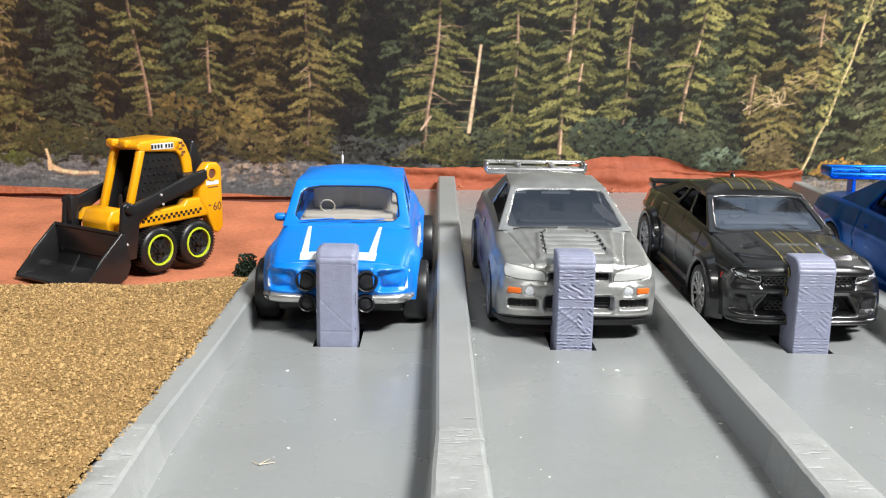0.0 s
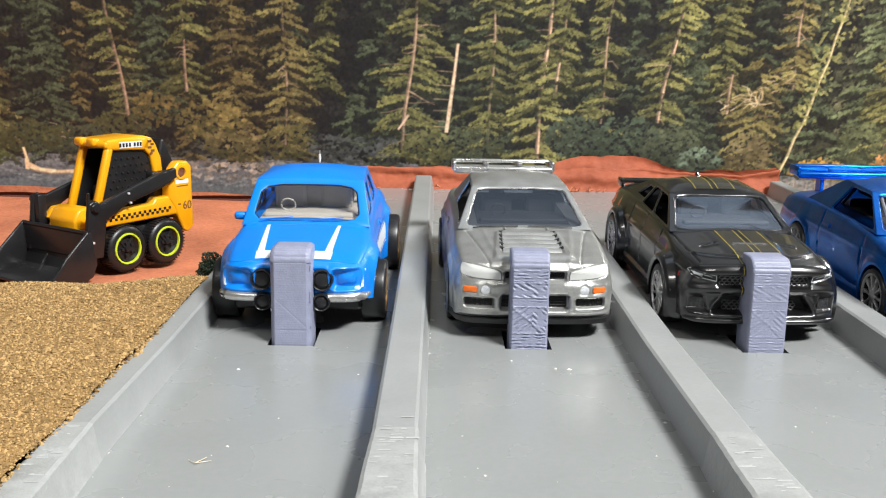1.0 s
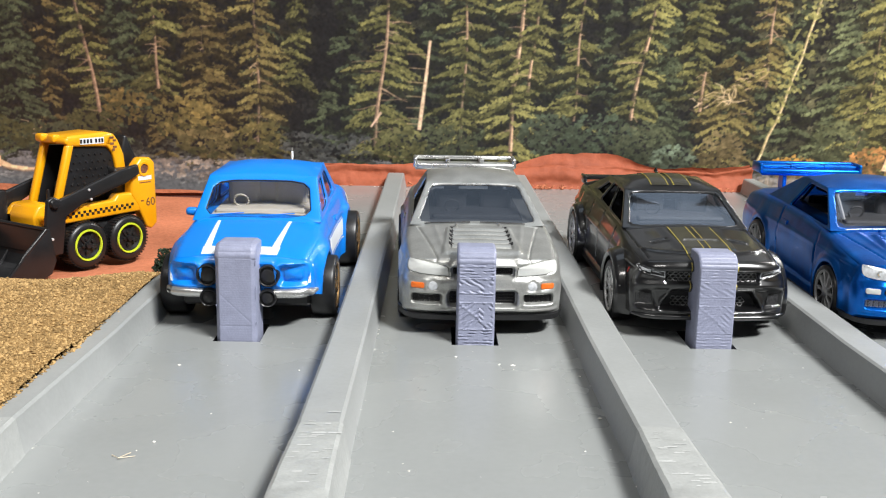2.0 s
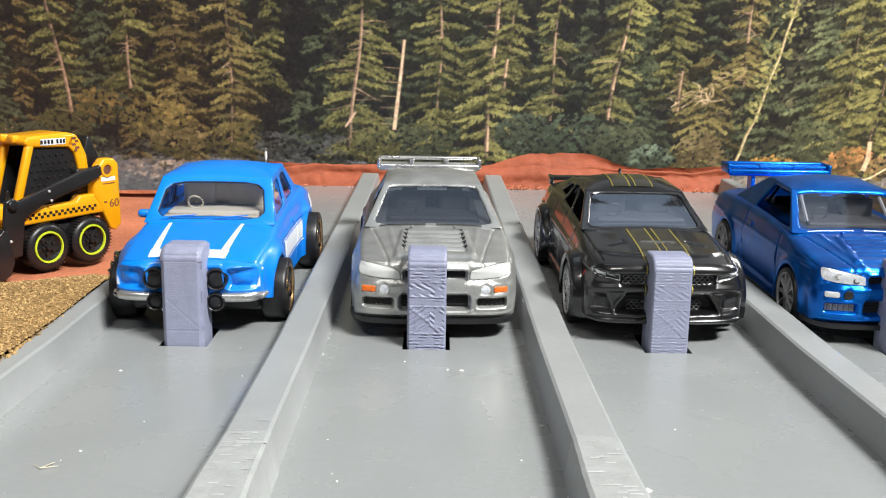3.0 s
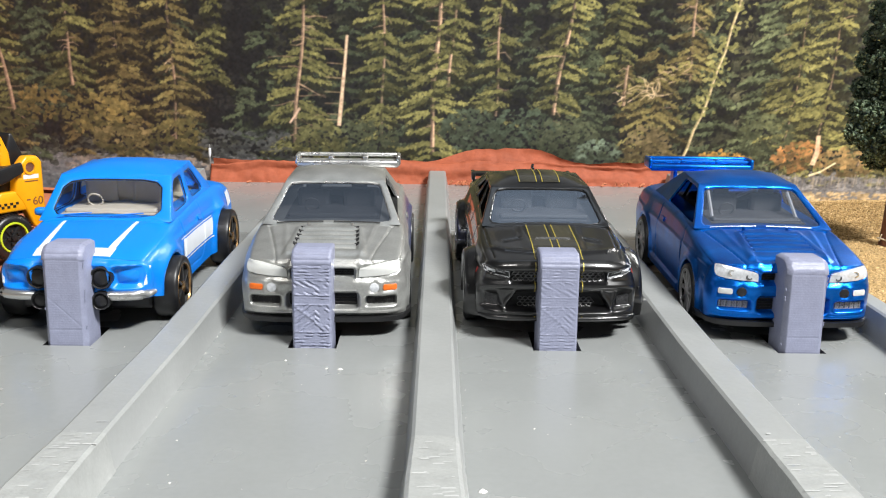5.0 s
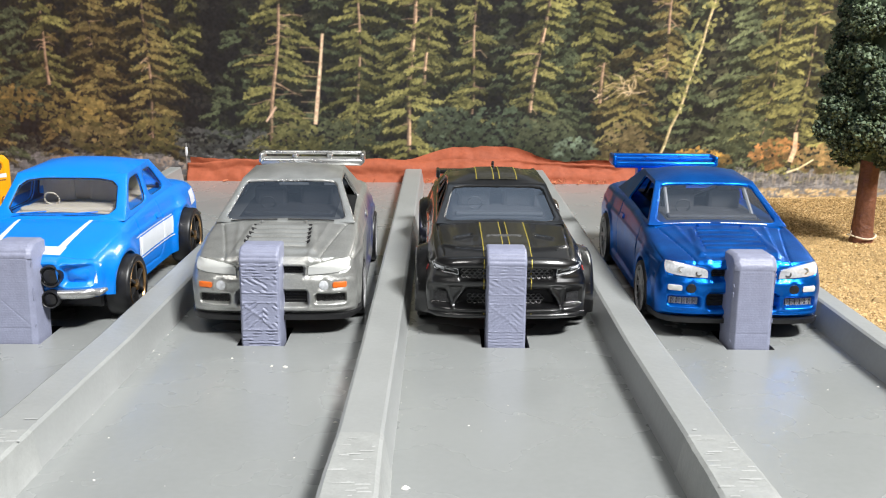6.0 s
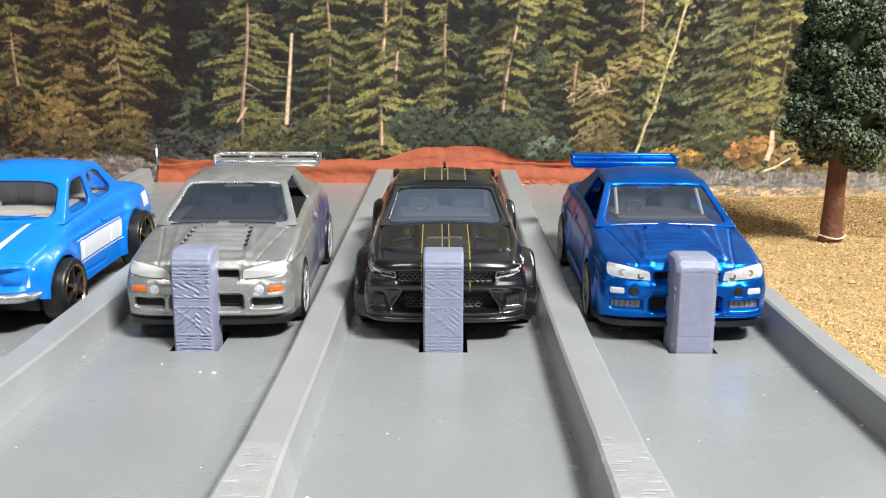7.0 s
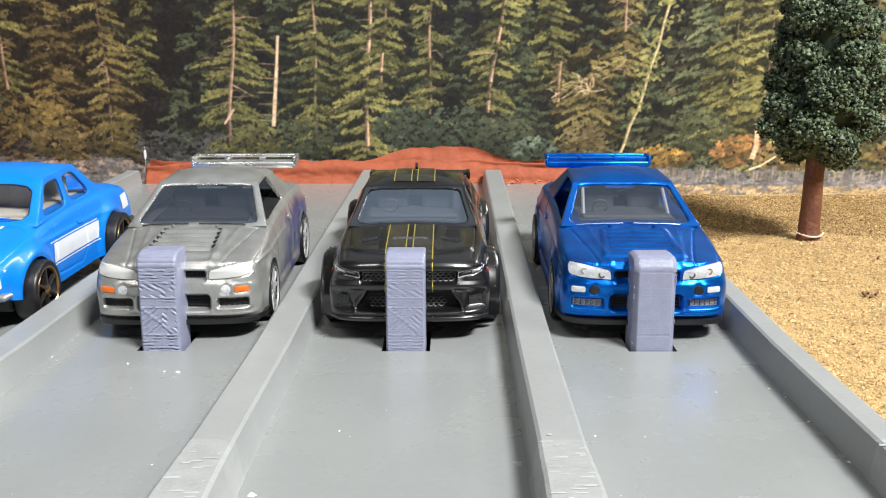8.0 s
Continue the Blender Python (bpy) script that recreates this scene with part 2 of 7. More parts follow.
def sheet(bm, rows):
    """A grid of points (metres) as a sheet of quads."""
    vs = [[bm.verts.new(p) for p in r] for r in rows]
    for a, b in zip(vs, vs[1:]):
        for k in range(len(a) - 1):
            bm.faces.new((a[k], a[k + 1], b[k + 1], b[k]))
    return bm


# ---- the room and the table ----


def structure(name, bm, material, label, category):
    me = bpy.data.meshes.new(name)
    bm.normal_update()
    bm.to_mesh(me)
    bm.free()
    me.materials.append(material)
    return tagged(new(name, me), label, category, kind="structure")


structure("wall_north", boxed((-2000, 1500, -800), (2000, 1600, 1600)), WALL_PAINT, "plain pale painted wall of the room", "wall")
structure("wall_south", boxed((-2000, -1700, -800), (2000, -1600, 1600)), WALL_PAINT, "plain pale painted wall of the room", "wall")
structure("wall_west", boxed((-2100, -1600, -800), (-2000, 1500, 1600)), WALL_PAINT, "plain pale painted wall of the room", "wall")
structure("wall_east", boxed((2000, -1600, -800), (2100, 1500, 1600)), WALL_PAINT, "plain pale painted wall of the room", "wall")
structure("ceiling", boxed((-2100, -1700, 1600), (2100, 1600, 1700)), WALL_PAINT, "plain white painted ceiling", "ceiling")
structure("floor", boxed((-2100, -1700, -900), (2100, 1600, -800)), TABLE, "brown wooden floor of the room", "floor")

# ---- the ground ----
LANES = (-0.0178, 0.0248, 0.0675, 0.1103)
RAILS = (-0.0375, 0.0031, 0.0463, 0.0891, 0.1294)
BACK = 0.336


def track_z(y):
    """Height of the lane floor: level in front, rising gently behind the pins."""
    return max(0.0, (y - 0.152) * 0.0265)


def wob(x, y, s, a, seed=0.0):
    return a * noise.noise(Vector((x * s + seed, y * s - seed, seed)))


def left_z(x, y):
    """Red clay ground beside and behind the lanes."""
    return -0.0045 + 0.0045 * min(1, max(0, (y - 0.27) / 0.06)) + wob(x, y, 35, 0.0012, 3.1) + wob(x, y, 120, 0.0003, 7.7)


def heap_z(x, y):
    """The heap of grit beside the first lane: high along the rail, falling to the red ground behind."""
    k = 1 / (1 + math.exp((y - 0.205 - 0.006 * noise.noise(Vector((x * 40, 5.2, 0)))) / 0.006))
    return -0.008 + k * (0.0142 + 0.0012 * noise.noise(Vector((x * 45, y * 45, 1.3)))) - 0.0006 * max(0, (-0.045 - x) / 0.02)


def right_z(x, y):
    """Pale sand ground beside the last lane, with a low mound."""
    edge = max(0.0, 1 - (x - 0.130) / 0.02)
    m = 0.004 * math.exp(-((x - 0.152) / 0.03) ** 2 - ((y - 0.315) / 0.018) ** 2)
    return -0.0015 + 0.0045 * edge * max(0, min(1, (0.24 - y) / 0.06)) + m + wob(x, y, 30, 0.0012, 9.4) + wob(x, y, 90, 0.0004, 2.2)


def ground_sheet(name, x0, x1, y0, y1, nx, ny, f, material, label, category):
    bm = bmesh.new()
    sheet(bm, [[(x0 + (x1 - x0) * i / nx, y0 + (y1 - y0) * j / ny, f(x0 + (x1 - x0) * i / nx, y0 + (y1 - y0) * j / ny)) for i in range(nx + 1)] for j in range(ny + 1)])
    ob = structure(name, bm, material, label, category)
    ob.data.polygons.foreach_set("use_smooth", [True] * len(ob.data.polygons))
    return ob


structure("table", boxed((-900, -600, -60), (1000, 800, -25), 2), TABLE, "brown wooden table under the model landscape", "table")
structure("base_board", boxed((-420, -400, -24.5), (520, 420, -14)), SAND, "tan covered base board of the model landscape", "board")
ground_sheet("ground_red", -0.40, -0.0388, 0.15, 0.338, 120, 70, left_z, RED, "rough red clay ground with small cracks", "ground")
ground_sheet("ground_grit", -0.40, -0.0388, -0.10, 0.225, 140, 120, heap_z, SAND, "heap of tan sandy grit beside the lanes", "ground")
ground_sheet("ground_sand", 0.1305, 0.50, -0.10, 0.352, 140, 150, right_z, SAND_PALE, "pale tan sandy ground beside the lanes", "ground")


def grit(name, n, area, f, size, material, label, seed, near=None):
    """Loose grains lying on the ground: small irregular stones in one mesh."""
    rng = np.random.default_rng(seed)
    x0, x1, y0, y1 = area
    xs, ys = rng.uniform(x0, x1, n), rng.uniform(y0, y1, n)
    if near:
        ys = y0 + (y1 - y0) * rng.uniform(0, 1, n) ** near
    verts, faces = [], []
    octa = np.array([(1, 0, 0), (0, 1, 0), (-1, 0, 0), (0, -1, 0), (0, 0, 1), (0, 0, -1)], float)
    tri = ((0, 1, 4), (1, 2, 4), (2, 3, 4), (3, 0, 4), (1, 0, 5), (2, 1, 5), (3, 2, 5), (0, 3, 5))
    for i in range(n):
        z = f(xs[i], ys[i])
        if z is None:
            continue
        r = size * rng.lognormal(0, 0.35)
        p = octa * rng.uniform(0.55, 1.25, (6, 1)) * r * np.array((1, 1, 0.75))
        a, b = rng.uniform(0, 6.28), rng.uniform(-0.6, 0.6)
        ca, sa, cb, sb = math.cos(a), math.sin(a), math.cos(b), math.sin(b)
        p = p @ np.array([[ca, sa, 0], [-sa, ca, 0], [0, 0, 1]]) @ np.array([[1, 0, 0], [0, cb, sb], [0, -sb, cb]])
        o = len(verts)
        verts.extend(map(tuple, p + np.array((xs[i], ys[i], z + r * 0.2))))
        faces.extend((o + t[0], o + t[1], o + t[2]) for t in tri)
    me = mesh_of(name, verts, faces, material, False)
    return tagged(new(name, me), label, "grit", kind="stuff")


grit("grit", 76000, (-0.125, -0.0386, 0.055, 0.2105), lambda x, y: heap_z(x, y) if heap_z(x, y) > left_z(x, y) + 0.0002 else None, 0.00021, GRAVEL, "loose coarse tan grit heaped beside the lanes", 11, 1.0)
grit("grit", 80000, (0.1308, 0.235, 0.10, 0.35), right_z, 0.00024, GRAVEL_PALE, "loose pale tan grit over the sandy ground", 12, 1.15)
# darker sand by the backdrop, with the tree's shadow put into the grain colour
grit("grit", 30000, (0.1325, 0.235, 0.25, 0.346), lambda x, y: right_z(x, y) + 0.0001 if 0.5 * noise.noise(Vector((x * 45, y * 60, 3.0))) + (y - 0.262) / 0.03 > 0.3 else None, 0.00026, GRAVEL, "darker brown grit near the backdrop, also standing in for the tree's shadow", 13, 1.0)

grit("grit", 1500, (-0.0394, -0.0374, 0.06, 0.2), lambda x, y: 0.0050 if (x + 0.0394) / 0.0020 < 0.42 + 0.6 * noise.noise(Vector((y * 130, 2.0, 5.0))) else None, 0.00027, GRAVEL, "tan grit spilled over the edge of the outer rail", 15)

# red clay wall behind the lanes: a crumpled sheet with torn upper edge
rng = np.random.default_rng(5)


def bank_rows(hump, depth, drop):
    """Rows of a clay sheet across the end of the lanes."""
    return [[bank_point(-0.034 + 0.1655 * i / 260, j / 12, hump, depth, drop) for i in range(261)] for j in range(13)]


def bank_point(x, v, hump, depth, drop):
    top = 0.0075 - drop + 0.0012 * noise.noise(Vector((x * 60, 1.1, hump * 300))) + 0.0005 * noise.noise(Vector((x * 260, 4.1, 0)))
    top += hump * math.exp(-((x - 0.072) / 0.021) ** 4)
    top += 0.0018 * max(0, (x - 0.118) / 0.013)
    z = track_z(BACK) - 0.001 + v * (top + 0.001)
    y = BACK + depth + 0.0032 * v ** 0.7 + 0.0008 * noise.noise(Vector((x * 80, v * 2.0, 2.0))) + 0.0004 * noise.noise(Vector((x * 300, v * 6, 8.0))) - 0.0007 * math.sin(v * 9 + x * 40) * v
    return (x, y, z)


bm = bmesh.new()
sheet(bm, bank_rows(0.0046, 0.0036, 0.0003))
mound = structure("clay_mound", bm, CLAY_BANK, "higher red clay mound behind the bank", "bank")
mound.data.polygons.foreach_set("use_smooth", [True] * len(mound.data.polygons))
rows = bank_rows(0.0012, 0.0, 0.0006)
bm = bmesh.new()
sheet(bm, rows)
clay = structure("clay_bank", bm, CLAY_BANK, "crumpled red clay bank with a torn upper edge", "bank")
sol = clay.modifiers.new("thick", "SOLIDIFY")
sol.thickness, sol.offset = 0.0006, 1.0
clay.data.polygons.foreach_set("use_smooth", [True] * len(clay.data.polygons))
# crumbs of clay at its foot
bm = bmesh.new()
for i in range(60):
    x = rng.choice([rng.normal(0.058, 0.006), rng.normal(0.092, 0.004), rng.uniform(-0.03, 0.13)])
    r = rng.uniform(0.3, 0.9)
    tube(bm, [(x * 1000 - r, 334.5 - rng.uniform(0, 1.2), 5.2), (x * 1000, 334.2, 5.3 + rng.uniform(0, 1.5)), (x * 1000 + r * 1.5, 335, 5.3 + rng.uniform(0, 1.0))], [r * 0.5, r * 0.6, r * 0.3], 5)
part_me = bpy.data.meshes.new("clay_crumbs")
bm.to_mesh(part_me)
bm.free()
part_me.materials.append(RED)
tagged(new("clay_crumbs", part_me), "small crumbled bits of red clay at the bank's foot", "clay", kind="stuff")
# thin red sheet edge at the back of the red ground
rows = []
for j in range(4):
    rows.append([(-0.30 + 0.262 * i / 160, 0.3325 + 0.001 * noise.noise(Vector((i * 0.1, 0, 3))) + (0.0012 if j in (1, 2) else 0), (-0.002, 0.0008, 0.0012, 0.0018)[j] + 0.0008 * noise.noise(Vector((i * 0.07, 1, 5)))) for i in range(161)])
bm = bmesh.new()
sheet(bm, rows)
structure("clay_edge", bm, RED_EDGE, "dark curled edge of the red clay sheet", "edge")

rows = []
for j in range(5):
    rows.append([(-0.30 + 0.262 * i / 160, 0.3365 + 0.0008 * noise.noise(Vector((i * 0.13, j * 0.4, 3))), -0.002 + (j / 4) * (0.0058 - 0.0026 * max(0, (i - 90) / 70)) + 0.0007 * noise.noise(Vector((i * 0.09, 1, 5)))) for i in range(161)])
bm = bmesh.new()
sheet(bm, rows)
structure("clay_strip", bm, RED, "low red clay strip at the foot of the backdrop", "bank")

# ---- the track: four printed lanes with five rails ----
track = thing("race_track", Matrix(), "grey printed plastic race track with four lanes and rails", "track")
Y0, JOINT = -0.25, 0.113
ys = [Y0, 0.0, 0.06, 0.1, 0.13, 0.152, 0.1619, 0.1722, 0.19, 0.24, 0.29, BACK]


def lane(i):
    c = LANES[i]
    x0, x1 = RAILS[i] + 0.001, RAILS[i + 1] - 0.001
    xs = [x0, c - 0.0042, c + 0.0042, x1]
    bm = bmesh.new()
    g = [[bm.verts.new((x, y, track_z(y))) for x in xs] for y in ys]
    for j in range(len(ys) - 1):
        for k in range(3):
            if k == 1 and ys[j] == 0.1619:
                continue
            bm.faces.new((g[j][k], g[j][k + 1], g[j + 1][k + 1], g[j + 1][k]))
    part("lane_floor", bm, TRACK, track, "smooth grey lane floor with pin slot")
    bm = bmesh.new()
    q = [(c - 0.0042, 0.1619), (c + 0.0042, 0.1619), (c + 0.0042, 0.1722), (c - 0.0042, 0.1722)]
    up = [bm.verts.new((x, y, track_z(y))) for x, y in q]
    dn = [bm.verts.new((x, y, -0.008)) for x, y in q]
    for k in range(4):
        bm.faces.new((up[k], dn[k], dn[(k + 1) % 4], up[(k + 1) % 4]))
    bm.faces.new(dn)
    part("slot", bm, SLOT, track, "dark pin slot")


for i in range(4):
    lane(i)


def rail(x, h, top, foot, y0, y1, material, n, jitter=0.0, shift=0.0):
    """A rail with sloping sides and rounded top edges."""
    b = 0.0003
    prof = [(-foot - 0.0002, -0.004), (-foot - 0.0002, 0.00004), (-foot, 0.0003), (-top - 0.00015, h - b), (-top + b, h), (top - b, h), (top + 0.00015, h - b), (foot, 0.0003), (foot + 0.0002, 0.00004), (foot + 0.0002, -0.004)]
    rows_ = []
    for j in range(n + 1):
        y = y0 + (y1 - y0) * j / n
        wide = 1 + (0.16 * min(1, max(0, (JOINT - y) / 0.02)) if jitter else 0)
        xs = x + (0.00022 * noise.noise(Vector((y * 55, x * 90, 6.0))) if jitter else 0) + shift * min(1, max(0, (JOINT + 0.004 - y) / 0.026))
        rows_.append([(xs + p[0] * wide + jitter * noise.noise(Vector((y * 900, p[0] * 900, x * 50))), y, track_z(y) + p[1] + jitter * noise.noise(Vector((y * 700, 9 + p[0] * 600, x * 70)))) for p in prof])
    bm = bmesh.new()
    sheet(bm, rows_)
    bm.verts.ensure_lookup_table()
    bm.faces.new(bm.verts[:10])
    bm.faces.new(bm.verts[-10:][::-1])
    bmesh.ops.recalc_face_normals(bm, faces=bm.faces)
    return part("rail", bm, material, track, smooth=30)


for k, x in enumerate(RAILS):
    outer = k in (0, 4)
    cut = 0.00085 if outer else 0.0
    rail(x, 0.0050, 0.00275 - cut, 0.00365 - cut, JOINT, BACK - 0.001, RAIL, 90)
    rail(x, 0.00508, 0.00278 - cut, 0.0037 - cut, Y0, JOINT + 0.0002, RAIL_GLUE, 260, 0.00007, 0.0006 if k == 0 else 0.0)

# ---- starting pins ----


def print_relief(x, z, w, seed, rough):
    """Uneven printed layers on the front of a pin: fine lines, bulged zone borders, slanting hatches and dashes."""
    fine = 0.007 * math.cos(2 * math.pi * z / 0.42) + 0.012 * noise.noise(Vector((x * 0.7, z * 1.1, seed)))
    if rough < 0.2:
        scratch = abs(x * 0.95 + (z - 6.2)) if seed < 2 else 9.0
        return fine - 0.05 * math.exp(-((z - 3.0) / 0.12) ** 2) - 0.05 * math.exp(-(scratch / 0.12) ** 2)
    v = fine
    for k, border in enumerate((3.1, 8.0, 9.7, 12.4)):
        v += 0.10 * rough * math.exp(-((z - border - 0.1 * noise.noise(Vector((x, k, seed)))) / 0.16) ** 2)
    zone = sum(z > b for b in (3.1, 8.0, 9.7, 12.4))
    lean = (0.0, -0.85 if x < 0.4 else 0.85, 0.0, 0.6, 0.0)[zone]
    wave = math.sin(2 * math.pi * (z + lean * x + 0.12 * noise.noise(Vector((x * 0.8, z * 0.8, seed + 4)))) / (1.0 if lean else 0.6))
    mask = 0.5 + 4.0 * noise.noise(Vector((x * 0.75 + 3 * zone, z * 0.9, seed + 9)))
    if zone == 2:
        mask *= 0.25
    v += 0.10 * rough * max(-1, min(1, 3.0 * wave)) * max(0.0, min(1.0, mask))
    if zone == 1:
        v += 0.12 * rough * math.exp(-((z - 5.5 + 0.75 * x) / 0.3) ** 2)
    return v


def pin(c, w, h, ribs, rough, seed, cut, label):
    """An arched printed pin: upright front with rounded edges, top ribbed by its layers and running back."""
    ob = thing("starting_pin", pose(c, 0.1622, 0), label, "starting pin", "starting pins of the lanes")
    R = 2.6
    zs = np.arange(-1.0, h - R, 0.1)
    arc = np.linspace(0, math.pi / 2, 10 * ribs)
    edge = [(d * cut, q * cut) for d, q in ((0.0, 1.25), (0.07, 1.05), (0.85, 0.12), (1.0, 0.01))]
    xs = [(-w / 2 + d, q) for d, q in edge] + [(x, 0.0) for x in np.linspace(-w / 2 + cut + 0.1, w / 2 - cut - 0.1, 40)] + [(w / 2 - d, q) for d, q in edge[::-1]]
    loops = []
    for x, q in xs:
        k = 1.0 if q == 0 else 0.35
        loop = [(x, 6.4, -7), (x, q, -7)]
        loop += [(x, q - k * print_relief(x, z, w, seed, rough), z) for z in zs]
        for a in arc:
            r = R - 0.5 * q + 0.11 * k * (abs(math.sin(ribs * a)) - 0.4) + 0.03 * noise.noise(Vector((x * 0.8, a * 5, seed)))
            loop.append((x, R - r * math.cos(a), h - R + r * math.sin(a)))
        loop += [(x, 6.4, h - 0.5 * q), (x, 6.4, h - 3.0)]
        loops.append([Vector(p) * MM for p in loop])
    bm = bmesh.new()
    sheet(bm, loops)
    n = len(loops[0])
    bm.verts.ensure_lookup_table()
    for i in range(len(loops) - 1):
        a, b = i * n, (i + 1) * n
        bm.faces.new((bm.verts[a], bm.verts[b], bm.verts[b + n - 1], bm.verts[a + n - 1]))
    bm.faces.new(bm.verts[:n])
    bm.faces.new(bm.verts[-n:][::-1])
    bmesh.ops.recalc_face_normals(bm, faces=bm.faces)
    part("shaft", bm, PIN, ob, smooth=40)
    r = random.Random(int(c * 1e5))
    bm = bmesh.new()
    for k in range(7):
        z, sd = r.uniform(0.5, h - 3), r.choice((1, 1, -1))
        tube(bm, [(sd * (w / 2 - 0.15), 0.5, z), (sd * (w / 2 - 0.05), 0.55, z + r.uniform(0.3, 1.2))], 0.1, 5)
    part("print_burr", bm, PIN, ob, "small printed burrs at the edge")
    return ob


pin(LANES[0], 7.2, 17.9, 7, 0.1, 1.0, 0.75, "smooth lavender grey printed starting pin in its slot")
pin(LANES[1], 6.8, 17.6, 9, 1.0, 2.0, 0.35, "rough ridged lavender grey printed starting pin")
pin(LANES[2], 6.8, 17.3, 9, 0.4, 3.0, 0.3, "lavender grey printed starting pin with rough seams")
pin(LANES[3], 7.3, 16.8, 5, 0.0, 4.0, 0.85, "clean lavender grey printed starting pin in its slot")

# ---- the printed forest sheet behind the landscape ----
X0, X1, Z0, Z1, CELL = -178.0, 250.0, -8.0, 92.0, 0.3


def smooth_field(r, h, w, rounds):
    """Soft random field between about -1 and 1."""
    a = r.normal(0, 1, (h, w))
    for _ in range(rounds):
        a = 0.25 * (np.roll(a, 1, 0) + np.roll(a, -1, 0)) + 0.5 * a
        a = 0.25 * (np.roll(a, 1, 1) + np.roll(a, -1, 1)) + 0.5 * a
    return a / a.std()


class Print:
    """A soft printed picture, painted in strokes and tufts (mm across and up) and laid on a fine sheet."""

    def __init__(self, seed):
        self.r = np.random.default_rng(seed)
        self.w, self.h = int((X1 - X0) / CELL) + 1, int((Z1 - Z0) / CELL) + 1
        self.img = np.zeros((self.h, self.w, 3))
        self.rag = 0.45 * smooth_field(self.r, self.h, self.w, 2) + 0.3 * smooth_field(self.r, self.h, self.w, 5)

    def fill(self, x0, x1, z0, z1, colour):
        i0, i1 = int((x0 - X0) / CELL), int((x1 - X0) / CELL) + 1
        j0, j1 = int((z0 - Z0) / CELL), int((z1 - Z0) / CELL) + 1
        self.img[max(0, j0):j1, max(0, i0):i1] = colour

    def window(self, x, z, q):
        i0, i1 = max(0, int((x - q - X0) / CELL)), min(self.w, int((x + q - X0) / CELL) + 2)
        j0, j1 = max(0, int((z - q - Z0) / CELL)), min(self.h, int((z + q - Z0) / CELL) + 2)
        if i1 <= i0 or j1 <= j0:
            return None
        return j0, j1, i0, i1, X0 + CELL * np.arange(i0, i1)[None, :] - x, Z0 + CELL * np.arange(j0, j1)[:, None] - z

    def clump(self, x, z, w, h, tilt, colour, alpha=1.0):
        """A ragged tuft of leaves."""
        got = self.window(x, z, max(w, h) * 1.5)
        if not got:
            return
        j0, j1, i0, i1, dx, dz = got
        c, s = math.cos(tilt), math.sin(tilt)
        d = ((c * dx + s * dz) / w) ** 2 + ((c * dz - s * dx) / h) ** 2 + self.rag[j0:j1, i0:i1]
        a = (alpha * np.clip((0.95 - d) * 2.2, 0, 1))[:, :, None]
        v = self.img[j0:j1, i0:i1]
        v += a * (np.array(colour) - v)

    def stroke(self, pts, w0, w1, colour, alpha=1.0):
        n = len(pts)
        for k in range(n - 1):
            (xa, za), (xb, zb) = pts[k], pts[k + 1]
            l = math.hypot(xb - xa, zb - za) or 1
            w = w0 + (w1 - w0) * (k + 0.5) / (n - 1)
            got = self.window((xa + xb) / 2, (za + zb) / 2, l / 2 + w + 0.5)
            if not got:
                continue
            j0, j1, i0, i1, dx, dz = got
            tx, tz = (xb - xa) / l, (zb - za) / l
            along = np.abs(dx * tx + dz * tz)
            across = np.abs(dz * tx - dx * tz)
            a = np.clip((w + 0.22 - across) / 0.45, 0, 1) * np.clip((l / 2 + 0.2 - along) / 0.3, 0, 1) * alpha * min(1, (w + 0.1) / 0.3)
            v = self.img[j0:j1, i0:i1]
            v += a[:, :, None] * (np.array(colour) * self.r.uniform(0.8, 1.15) - v)


def mix3(a, b, t):
    return tuple(p + (q - p) * t for p, q in zip(a, b))


ink = Print(3)
SHADE, OLIVE, LIT, WARM, COOL = (0.030, 0.030, 0.027), (0.120, 0.122, 0.050), (0.29, 0.265, 0.095), (0.160, 0.118, 0.052), (0.080, 0.100, 0.062)
COOL_LIT, TRUNK, TRUNK_LIT = (0.18, 0.205, 0.105), (0.17, 0.115, 0.085), (0.42, 0.285, 0.19)


def glow(x, z):
    """Where evening light falls on the printed wood: broken patches."""
    v = 0.6 * noise.noise(Vector((x * 0.11, z * 0.09, 4.0))) + 0.6 * noise.noise(Vector((x * 0.33, z * 0.33, 9.0)))
    return min(1, max(0, 0.42 + 0.95 * v))


